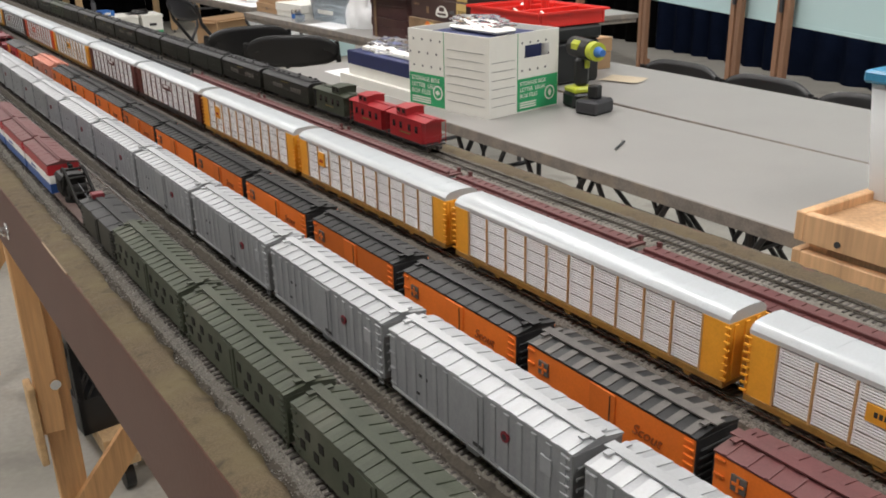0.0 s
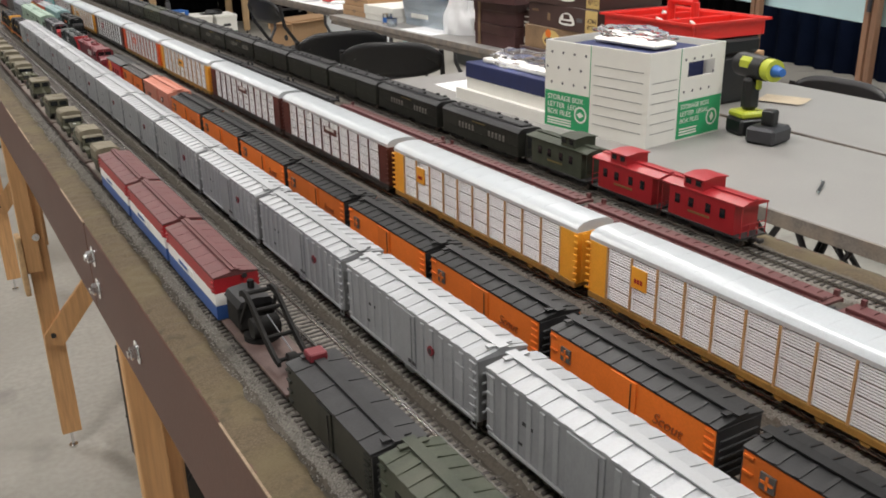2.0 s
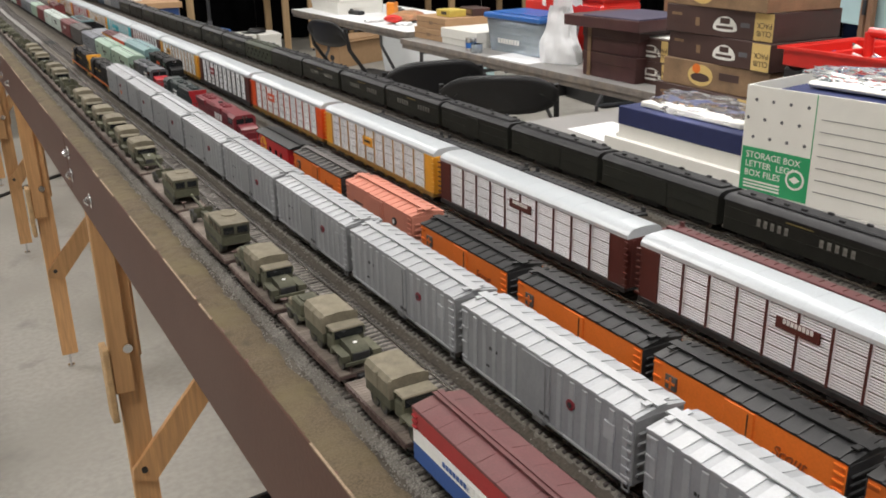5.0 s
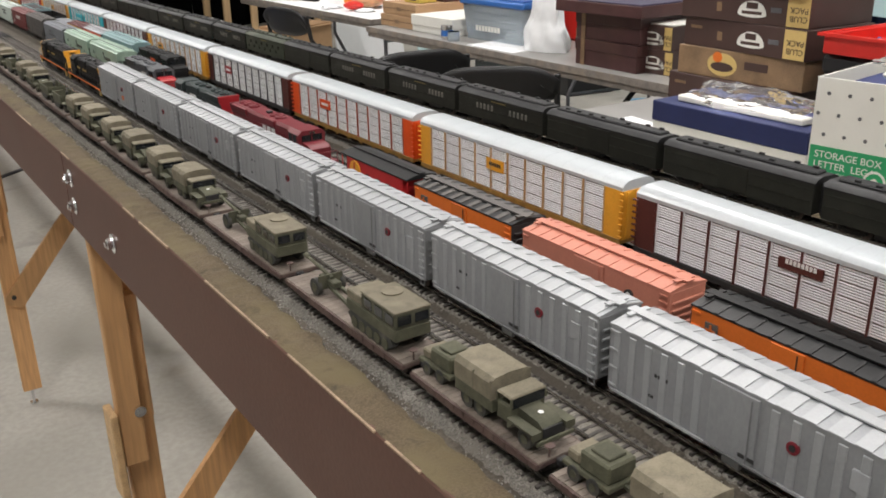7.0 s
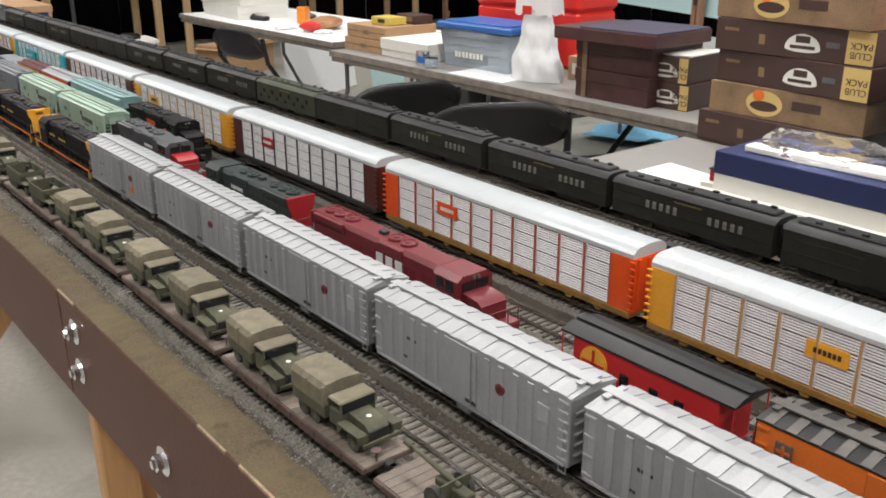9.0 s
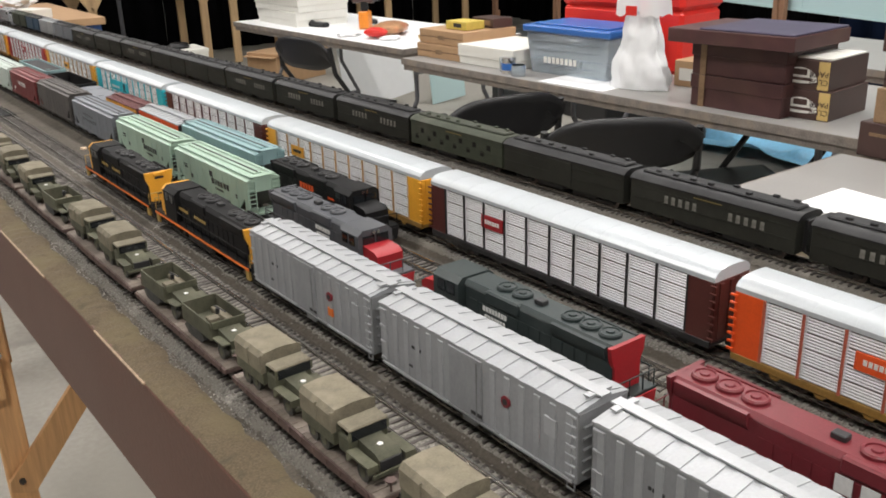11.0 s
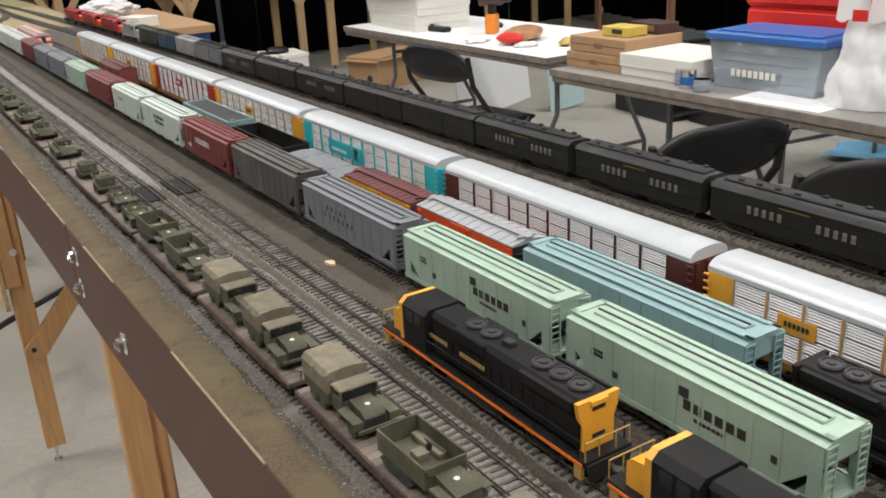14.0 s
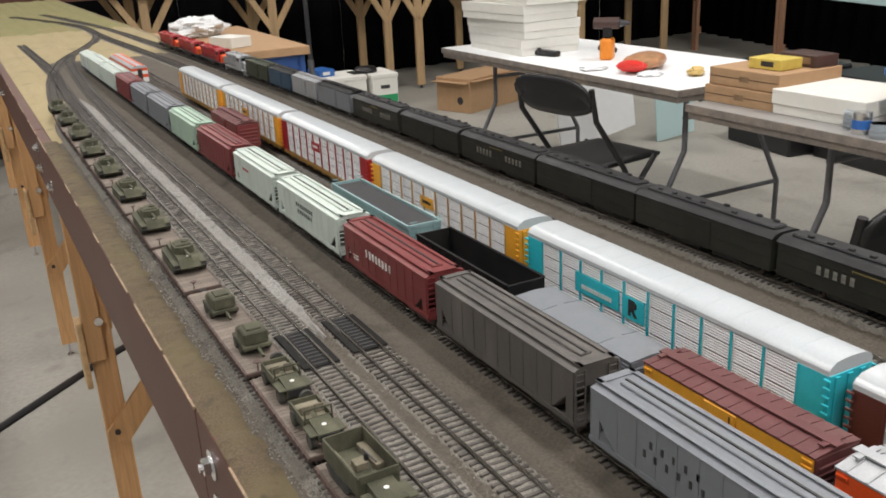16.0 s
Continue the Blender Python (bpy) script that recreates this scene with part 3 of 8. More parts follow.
track(1, -0.8, 7.2)
track(2, -0.8, 6.1, (2.0, 3.6))
track(3, -0.8, 6.5)
track(4, -0.8, 6.3)
track(5, -0.8, 6.2)
track(6, -0.8, 6.2)
track(7, -0.8, 8.6)
track(8, -0.8, 8.6)
track(9, 6.1, 7.0)


# ---- loose stones ----
STONE = surface("ballast_stone", (0.27, 0.254, 0.228), 0.9, 0, 0.6, 320)


def stones(name, x0, x1, y0, y1, count, seed, lift, label):
    rng, sh = random.Random(seed), Shape()
    for i in range(count):
        x, y, r = rng.uniform(x0, x1), rng.uniform(y0, y1), rng.uniform(0.0005, 0.0011)
        if min(abs(abs(x - tx) - 0.00825) for tx in TR.values()) < 0.0016 or (4.05 < y < 4.14 and 0.24 < x < 0.32) or (x > 0.24 and min(abs(x - tx) for tx in TR.values()) > rng.uniform(0.015, 0.021)):
            continue
        z, a, n = GZ + lift + rise(x, y) - 0.0002, rng.uniform(0, 6.28), len(sh.v)
        for k in range(3):
            sh.v.append((x + r * math.cos(a + k * 2.1), y + r * math.sin(a + k * 2.1), z - 0.0004))
        sh.v.append((x + r * 0.3 * math.cos(a), y + r * 0.3 * math.sin(a), z + r * rng.uniform(0.6, 1.1)))
        sh.f += [(n, n + 1, n + 3), (n + 1, n + 2, n + 3), (n + 2, n, n + 3)]
    tagged(solid(name, sh, STONE, label, "ballast", kind="stuff", normals=False), label, "ballast", kind="stuff")


stones("ballast_stones", 0.184, 0.238, 0.35, 4.6, 26000, 1, 0.0013, "loose grey ballast stones along the front track")
stones("ballast_stones", 0.240, 0.320, 0.35, 5.0, 30000, 2, 0.0005, "loose grey ballast stones round the open yard tracks")

# ---- rerailer plates between the rails ----
for k, y0 in ((2, 4.057), (3, 4.063)):
    rr = thing("rerailer_plate", pose(TR[k], y0, R), "black slotted rerailer plate set between the rails", "track plate", "rerailer plates")
    part("frame", Shape().box(-0.0068, 0.0068, 0, 0.072, -0.0030, -0.0016).box(-0.0068, -0.0062, 0, 0.072, -0.0016, -0.0006).box(0.0062, 0.0068, 0, 0.072, -0.0016, -0.0006), MATT_BLACK, rr)
    part("wing", Shape().box(-0.0150, -0.0094, 0, 0.072, -0.0030, -0.0012, 0.0003), MATT_BLACK, rr)
    part("wing", Shape().box(0.0094, 0.0150, 0, 0.072, -0.0030, -0.0012, 0.0003), MATT_BLACK, rr)
    bar = Shape().box(-0.0060, 0.0060, -0.0013, 0.0013, -0.0016, -0.0009).mesh("slat", INNER)
    for i in range(11):
        part("slat", bar, INNER, rr, at=pose(0, 0.004 + i * 0.0064, 0))

# ---- rolling stock: shared running gear ----
WHEEL_MESH = Shape().rod((-0.0095, 0, 0.0055), (-0.0070, 0, 0.0055), 0.0055, 14).rod((0.0070, 0, 0.0055), (0.0095, 0, 0.0055), 0.0055, 14).rod((-0.0070, 0, 0.0055), (0.0070, 0, 0.0055), 0.0012, 6).mesh("wheelset", WHEEL)
BOGIE_SHAPE = Shape()
for s in (-1, 1):
    BOGIE_SHAPE.prism([(-0.0145, 0.0085), (-0.0095, 0.0085), (-0.006, 0.0060), (0.006, 0.0060), (0.0095, 0.0085), (0.0145, 0.0085), (0.0145, 0.0045), (0.0095, 0.0040), (0.0055, 0.0025), (-0.0055, 0.0025), (-0.0095, 0.0040), (-0.0145, 0.0045)], s * 0.0108, s * 0.0128, "x")
    BOGIE_SHAPE.rod((s * 0.0125, -0.0115, 0.0055), (s * 0.0138, -0.0115, 0.0055), 0.002, 8).rod((s * 0.0125, 0.0115, 0.0055), (s * 0.0138, 0.0115, 0.0055), 0.002, 8)
BOGIE_SHAPE.box(-0.012, 0.012, -0.003, 0.003, 0.005, 0.0095).rod((-0.011, -0.0115, 0.0055), (0.011, -0.0115, 0.0055), 0.0012, 6).rod((-0.011, 0.0115, 0.0055), (0.011, 0.0115, 0.0055), 0.0012, 6)
BOGIE_MESH = BOGIE_SHAPE.mesh("bogie", BLACK)
COUPLER_MESH = Shape().box(-0.0018, 0.0018, 0, 0.0085, 0.0075, 0.0105, 0.0004).box(-0.0035, 0.0028, 0.0075, 0.0115, 0.0070, 0.0110, 0.0006).mesh("coupler", BLACK)
FLIP = pose(0, 0, 0, 0, 0, 180)


def gear(car, length, inset=0.024):
    for s in (-1, 1):
        bg = part("bogie", BOGIE_MESH, None, car, at=pose(0, s * (length / 2 - inset), 0))
        for y in (-0.0115, 0.0115):
            part("wheelset", WHEEL_MESH, None, bg, at=pose(0, y, 0))
        part("coupler", COUPLER_MESH, None, car, at=pose(0, length / 2 - 0.001, 0) if s > 0 else pose(0, -length / 2 + 0.001, 0, 0, 0, 180))


def ladder(shape, x, y0, y1, z0, z1, n, out=0.0012):
    """Grab-iron rungs on the side at x."""
    s = 1 if x > 0 else -1
    for i in range(n):
        z = z0 + (z1 - z0) * i / (n - 1)
        shape.box(min(x, x + s * out), max(x, x + s * out), y0, y1, z - 0.0006, z + 0.0006)
    return shape


def bars(car, x, y, z, rows, w, h, material, name="lettering", gap=None):
    """Rows of small plain bars that stand for lettering on the side at x."""
    sh, s = Shape(), (1 if x > 0 else -1)
    for r, cells in enumerate(rows):
        for i in range(cells):
            yy = y + (i - cells / 2) * (gap or w * 1.45)
            sh.box(min(x, x + s * 0.0004), max(x, x + s * 0.0004), yy, yy + w, z - r * h * 1.6, z - r * h * 1.6 + h)
    return part(name, sh, material, car)


CARS = {}


def place(key, build, k, y0, y1, label=None, turned=False):
    """A car of a kind on track k between the couplings y0 and y1: built at its first use, copied after that."""
    m = pose(bend(k, (y0 + y1) / 2), (y0 + y1) / 2, R, 0, 0, math.degrees(math.atan2(bend(k, y0) - bend(k, y1), y1 - y0)))
    if key not in CARS:
        CARS[key] = build(m)
        return CARS[key]
    ob = copy_thing(CARS[key], m @ FLIP if turned else m)
    if label:
        tagged(ob, label)
    return ob


# ---- autoracks ----
def autorack(m, end, post, label, plate=None, plate_y=0.0, plate_w=0.03, plate_z=0.036, sill=YELLOW, posts=11, plate_h=0.0115):
    L, W = 0.314, 0.0182
    car = thing("autorack_car", m, label, "railroad car", "autorack train")
    gear(car, L, 0.036)
    part("underframe", Shape().box(-W, W, -L / 2, L / 2, 0.0105, 0.0135, 0.0004).prism([(-0.06, 0.0105), (0.06, 0.0105), (0.045, 0.0075), (-0.045, 0.0075)], -0.010, 0.010, "x"), sill, car)
    sills = Shape()
    for s in (-1, 1):
        sills.box(s * W - 0.0012, s * W + 0.0012, -L / 2 + 0.001, L / 2 - 0.001, 0.0096, 0.0145, 0.0003)
        for i in range(9):
            y = -0.125 + i * 0.031
            sills.prism([(y - 0.004, 0.009), (y + 0.004, 0.009), (y + 0.002, 0.0068), (y - 0.002, 0.0068)], s * W - 0.0008, s * W + 0.0008, "x")
    part("side_sill", sills, sill, car)
    # Added solid backing: its colour holds the shade behind the slatted sides.
    part("inner_shell", Shape().box(-0.0163, 0.0163, -L / 2 + 0.006, L / 2 - 0.006, 0.0135, 0.0585), RACK_GAP_SHADE, car)
    roof = Shape()
    prof = [(-W - 0.0006, 0.0575), (-W - 0.0006, 0.0606), (-0.0168, 0.0632), (-0.0128, 0.0654), (-0.0060, 0.0662), (0, 0.0664), (0.0060, 0.0662), (0.0128, 0.0654), (0.0168, 0.0632), (W + 0.0006, 0.0606), (W + 0.0006, 0.0575)]
    roof.prism(prof, -L / 2 + 0.0005, L / 2 - 0.0005)
    part("roof", roof, ROOF_WHITE, car, "white ribbed steel roof")
    ribs = Shape()
    for i in range(11):
        y = -L / 2 + 0.026 * (i + 1)
        ribs.prism([(a * 1.002, b + 0.00012) for a, b in prof], y - 0.0004, y + 0.0004)
    tagged(part("roof_rib", ribs, ROOF_WHITE, car), kind="stuff")
    y_end = 0.022
    for s in (-1, 1):
        ends = Shape().box(-W, W, s * (L / 2 - 0.001) - 0.001, s * (L / 2 - 0.001) + 0.001, 0.0135, 0.0575, 0.0003)
        for sx in (-1, 1):
            a, b = sorted((s * (L / 2 - 0.001), s * (L / 2 - y_end)))
            ends.box(sx * W - 0.0008, sx * W + 0.0008, a, b, 0.0135, 0.0575, 0.0002)
        for i in range(3):
            ends.box(-W + 0.004 + i * 0.011, -W + 0.008 + i * 0.011, s * (L / 2) - 0.0012, s * (L / 2) + 0.0012, 0.016, 0.056)
        door = part("end_door", ends, end, car)
        rung = Shape()
        for sx in (-1, 1):
            ladder(rung, sx * W + sx * 0.0008, s * (L / 2 - 0.0005) - 0.0024, s * (L / 2 - 0.0005) + 0.0024, 0.017, 0.055, 8, 0.0016)
        tagged(part("ladder", rung, end, door), kind="stuff")
    n = posts - 1
    span = L - 2 * y_end
    pm = Shape().box(-0.0012, 0.0012, -0.0008, 0.0008, 0.0140, 0.0575, 0.0002).mesh("post", post)
    pw = span / n - 0.0014
    slats = Shape()
    for band in range(4):
        for i in range(5):
            z = 0.0152 + band * 0.01055 + i * 0.00198
            g = 0.00122
            slats.prism([(-0.0005, z), (0.0002, z), (0.0007, z + g * 0.6), (0.0002, z + g), (-0.0005, z + g)], -pw / 2, pw / 2)
    for y in (-pw / 2 + 0.0006, pw / 2 - 0.0006):
        slats.box(-0.0005, 0.0003, y - 0.0005, y + 0.0005, 0.0150, 0.0570)
    sm = slats.mesh("side_panel", GALV)
    for sx in (-1, 1):
        for i in range(n + 1):
            part("post", pm, post, car, at=pose(sx * W, -span / 2 + span * i / n, 0))
        for i in range(n):
            tagged(part("side_panel", sm, GALV, car, at=pose(sx * (W - 0.0006), -span / 2 + span * (i + 0.5) / n, 0, 0, 0, 0 if sx > 0 else 180)), kind="stuff")
    if plate:
        for sx in (-1, 1):
            yy = plate_y * -sx
            pl = part("logo_plate", Shape().box(sx * (W + 0.0002) - 0.0008, sx * (W + 0.0002) + 0.0008, yy - plate_w / 2, yy + plate_w / 2, plate_z, plate_z + plate_h, 0.0002), plate[0], car, "painted plate with plain lettering bars")
            if post is TEAL:
                em = part("emblem_plate", Shape().box(sx * (W + 0.0002) - 0.0008, sx * (W + 0.0002) + 0.0008, yy + sx * 0.044 - 0.0125, yy + sx * 0.044 + 0.0125, plate_z - 0.001, plate_z + plate_h, 0.0002), post, car, "teal plate with a dark emblem")
                part("emblem_figure", Shape().prism([(-0.004, -0.005), (-0.0015, -0.005), (-0.0015, -0.001), (0.002, -0.005), (0.0048, -0.005), (0.0012, -0.0005), (0.004, 0.001), (0.004, 0.004), (0.001, 0.0055), (-0.004, 0.0055)], 0, 0.0004, "x").moved(Matrix.Translation((sx * (W + 0.001), yy + sx * 0.044, plate_z + plate_h / 2)) @ Matrix.Diagonal((sx, sx * 1.15, 1.25, 1))), LETTER_DARK, em)
            bars(pl, sx * (W + 0.001), yy, plate_z + 0.0045, [max(2, int(plate_w / 0.0045))], 0.0022, 0.0035, plate[1])
    return car


RACK0 = 0.468                  # where the coupling before the first rack lies
RACKS = [
    (-1, "y0", YELLOW, POST_TAN, (YELLOW, LETTER_DARK), 0.09), (0, "ycn", YELLOW, POST_TAN, (YELLOW, LETTER_DARK), 0.06), (1, "y1", YELLOW, POST_TAN, None, 0), (2, "y2", YELLOW, POST_TAN, (YELLOW, RED), 0.10),
    (3, "y2", YELLOW, POST_TAN, (YELLOW, RED), 0.10), (4, "b1", BROWN, BROWN, (BROWN, LETTER), 0.0), (5, "b1", BROWN, BROWN, (BROWN, LETTER), 0.0),
    (6, "ytt", YELLOW, POST_TAN, (YELLOW, LETTER_DARK), 0.02), (7, "or", ORANGE_RED, POST_RED, (ORANGE_RED, LETTER), 0.06), (8, "brr", BROWN, BLACK, (RED, LETTER), 0.07),
    (9, "y3", YELLOW, POST_TAN, (YELLOW, LETTER_DARK), 0.085), (10, "b2", BROWN, BROWN, None, 0.0), (11, "teal", TEAL, TEAL, (TEAL, LETTER), 0.06),
    (12, "ytt", YELLOW, POST_TAN, None, 0), (13, "redr", RED, RED, (RED, LETTER), 0.02), (14, "ytt", YELLOW, POST_TAN, None, 0), (15, "y1", YELLOW, POST_TAN, None, 0),
]
COLOUR = {YELLOW: "yellow", BROWN: "dark brown", ORANGE_RED: "orange-red", TEAL: "teal", RED: "red"}
for k, key, end, post, plate, py in RACKS:
    w = 0.055 if key == "teal" else 0.036 if key == "b1" else 0.017 if key == "y2" else 0.028
    lab = "model autorack with silver slatted sides, white roof and %s ends" % COLOUR[end]
    place("rack_" + key, lambda m: autorack(m, end, post, lab, plate, py, w, 0.030 if key == "teal" else 0.041 if key == "b1" else 0.035, BLACK if end is BROWN else SILL_RUST, plate_h=0.0165 if key in ("teal", "y2") else 0.0085 if key == "b1" else 0.0115), 6, RACK0 + 0.3288 * (k - 1), RACK0 + 0.3288 * k)


# ---- box cars and reefers ----
def boxcar(m, L, W, HT, side, roof, end, label, group, ribs=0, rib_mat=None, door=0.036, walkway=True, roof_ribs=10, disc=None, square=None, rows=None, row_mat=LETTER_DARK, name="box_car", ridge=0.004, rung_mat=None, rib_w=0.0007, panel_mat=None, side_w=0.0010):
    car = thing(name, m, label, "railroad car", group)
    gear(car, L)
    body = part("body", Shape().box(-W, W, -L / 2, L / 2, 0.0105, HT, 0.0006), side, car)
    part("underframe", Shape().box(-0.006, 0.006, -L / 2 + 0.004, L / 2 - 0.004, 0.006, 0.0105).box(-0.014, -0.008, -0.02, 0.012, 0.005, 0.0105).box(0.008, 0.013, -0.01, 0.02, 0.005, 0.0105), BLACK, car)
    for s in (-1, 1):
        e = Shape().box(-W + 0.0004, W - 0.0004, s * L / 2 - 0.0006, s * L / 2 + 0.0008, 0.0115, HT - 0.0006, 0.0003)
        er = Shape()
        for i in range(5):
            z = 0.016 + i * (HT - 0.02) / 5
            er.box(-W + 0.003, W - 0.003, s * L / 2 - 0.0016, s * L / 2 + 0.0016, z, z + 0.0022, 0.0005)
        tagged(part("end_rib", er, end, part("end_wall", e, end, car)), kind="stuff")
    rf = Shape().prism([(-W - 0.0004, HT - 0.0004), (-W - 0.0004, HT + 0.0008), (0, HT + ridge), (W + 0.0004, HT + 0.0008), (W + 0.0004, HT - 0.0004)], -L / 2 - 0.0006, L / 2 + 0.0006)
    rpart = part("roof", rf, roof, car)
    rr = Shape()
    for i in range(roof_ribs):
        y = -L / 2 + L * (i + 0.5) / roof_ribs
        for s in (-1, 1):
            rr.prism([(s * (W + 0.0003), HT + 0.0008), (s * (W + 0.0003), HT + 0.0013), (s * 0.004, HT + ridge + 0.0001), (s * 0.004, HT + ridge - 0.0012)], y - rib_w, y + rib_w)
    tagged(part("roof_rib", rr, panel_mat or roof, rpart), kind="stuff")
    if walkway:
        ww = Shape().box(-0.0036, 0.0036, -L / 2 - 0.002, L / 2 + 0.002, HT + ridge + 0.0006, HT + ridge + 0.0016)
        for s in (-1, 1):
            ww.box(-0.0085, 0.0085, s * (L / 2 - 0.004) - 0.002, s * (L / 2 - 0.004) + 0.002, HT + ridge + 0.0004, HT + ridge + 0.0014)
        part("roof_walk", ww, panel_mat or roof, rpart)
    for s in (-1, 1):
        if ribs:
            rb = Shape()
            for i in range(ribs):
                y = -L / 2 + L * (i + 0.5) / ribs
                rb.box(s * W - 0.0007, s * W + 0.0007, y - side_w, y + side_w, 0.0130, HT - 0.0022, 0.0004)
            part("side_rib", rb, rib_mat or side, body)
        if door:
            d = part("door", Shape().box(s * W - 0.0011, s * W + 0.0011, -door / 2, door / 2, 0.0125, HT - 0.0012, 0.0003), side, car)
            part("door_rail", Shape().box(s * W - 0.0016, s * W + 0.0016, -door, door * 0.55, 0.0115, 0.0125), end, d)
            part("door_bar", Shape().rod((s * (W + 0.0014), -door / 2 + 0.004, 0.013), (s * (W + 0.0014), -door / 2 + 0.004, HT - 0.003), 0.0004, 6), end, d)
        rg = ladder(Shape(), s * W, -L / 2 + 0.001, -L / 2 + 0.0075, 0.015, HT - 0.003, 7)
        ladder(rg, s * W, L / 2 - 0.0075, L / 2 - 0.001, 0.015, HT - 0.003, 4)
        tagged(part("ladder", rg, rung_mat or side, car), kind="stuff")
        st = Shape().box(s * W - 0.0004, s * W + 0.0004, -L / 2 + 0.001, -L / 2 + 0.007, 0.006, 0.0068).box(s * W - 0.0004, s * W + 0.0004, -L / 2 + 0.001, -L / 2 + 0.0016, 0.006, 0.011).box(s * W - 0.0004, s * W + 0.0004, -L / 2 + 0.0064, -L / 2 + 0.007, 0.006, 0.011)
        part("stirrup_step", st, end, car)
        if disc:
            yy = -s * disc[0]
            dd = part("emblem", Shape().rod((s * W, yy, disc[1]), (s * (W + 0.0014), yy, disc[1]), disc[2], 20), disc[3], car, "round emblem")
            part("emblem_centre", Shape().rod((s * (W + 0.0014), yy, disc[1]), (s * (W + 0.0017), yy, disc[1]), disc[2] * 0.55, 14), disc[4], dd)
        if square:
            yy = -s * square[0]
            q = square[2]
            sq = Shape().box(s * (W + 0.0006) - 0.0006, s * (W + 0.0006) + 0.0006, yy - q, yy + q, square[1] - q, square[1] + q)
            em = part("emblem", sq, square[3], car, "square cross emblem")
            part("emblem_cross", Shape().box(s * (W + 0.0014) - 0.0004, s * (W + 0.0014) + 0.0004, yy - q * 0.8, yy + q * 0.8, square[1] - q * 0.16, square[1] + q * 0.16).box(s * (W + 0.0014) - 0.0004, s * (W + 0.0014) + 0.0004, yy - q * 0.16, yy + q * 0.16, square[1] - q * 0.8, square[1] + q * 0.8), side, em)
        for r in rows or ():
            bars(car, s * (W + 0.0012 if abs(r[0]) < door / 2 else s * 0 + W), -s * r[0], r[1], r[2], r[3], r[4], row_mat)
    return car


def silver(m, plain=False):
    car = boxcar(m, 0.181, 0.0180, 0.0530, SILVER, SILVER_ROOF, SILVER_END, "silver mechanical refrigerator car with ribbed roof and round maroon emblem" if not plain else "silver mechanical refrigerator car with a square orange mark", "silver reefer train", ribs=15, rib_mat=SILVER_RIB, door=0.030,
                 disc=(-0.036, 0.036, 0.0035, BADGE_RED, LETTER_DARK), rows=[(0.05, 0.034, [4], 0.0018, 0.0020), (0.058, 0.020, [3], 0.0016, 0.0016), (-0.010, 0.0155, [2], 0.0040, 0.0022)], name="refrigerator_car", roof_ribs=13, rib_w=0.0042, panel_mat=SILVER_PANEL, side_w=0.0024, rung_mat=SILVER_PANEL)
    for s in (-1, 1):
        part("placard", Shape().box(s * 0.0180 - 0.0011, s * 0.0180 + 0.0011, s * 0.071 - 0.0045, s * 0.071 + 0.0045, 0.031, 0.042, 0.0003), SILVER_PANEL, car, "pale square placard")
        part("bottom_rail", Shape().box(s * 0.0180 - 0.0010, s * 0.0180 + 0.0010, -0.088, 0.088, 0.0108, 0.0124), SILVER_PANEL, car)
        if plain:
            part("mark", Shape().box(s * 0.0180 - 0.0012, s * 0.0180 + 0.0012, s * 0.036 - 0.003, s * 0.036 + 0.003, 0.021, 0.027), ORANGE, car, "small square orange mark")
    part("fuel_box", Shape().box(-0.0165, 0.0165, -0.006, 0.006, 0.0045, 0.0105, 0.0006), SILVER_PANEL, car, "pale box hung below the floor")
    return car


for k in range(0, 18):
    place("silver_plain" if k == 0 else "silver", lambda m: silver(m, k == 0), 3, 3.102 - 0.1912 * (k + 1), 3.102 - 0.1912 * k)


def reefer(m, roof, emblem=True, word=True, worn=False):
    car = boxcar(m, 0.142, 0.0172, 0.0465, ORANGE, roof, BLACK, "orange wood-sided refrigerator car with black ends and %s roof" % ("black" if roof is ROOF_DARK else "maroon"), "orange reefer train", ribs=0, door=0.022,
                  square=(0.054, 0.0350, 0.0047, DARK_CAR) if emblem else None, rows=[(0.053, 0.021, [4, 3], 0.0022, 0.0014)] + ([(-0.036, 0.022, [7], 0.0016, 0.0012)] if word else []), name="refrigerator_car", roof_ribs=11, ridge=0.0036, rung_mat=ORANGE, rib_w=0.0028 if worn else 0.0012, panel_mat=DARK_CAR if worn else None)
    if word:
        for s in (-1, 1):
            script(car, word, 0.0098, s * 0.0172, s * 0.036, 0.031, FADED_PRINT)
    return car


def script(parent, words, size, x, y, z, material):
    cu = bpy.data.curves.new("lettering", "FONT")
    cu.body, cu.size, cu.align_x, cu.align_y, cu.extrude, cu.shear = words, size, "CENTER", "CENTER", 0.0002, 0.35
    cu.materials.append(material)
    ob = new("lettering", cu)
    ob.parent = parent
    s = 1 if x > 0 else -1
    ob.matrix_basis = Matrix.Translation((x + s * 0.0006, y, z)) @ Matrix(((0, 0, s, 0), (s, 0, 0, 0), (0, 1, 0, 0), (0, 0, 0, 1)))
    return ob


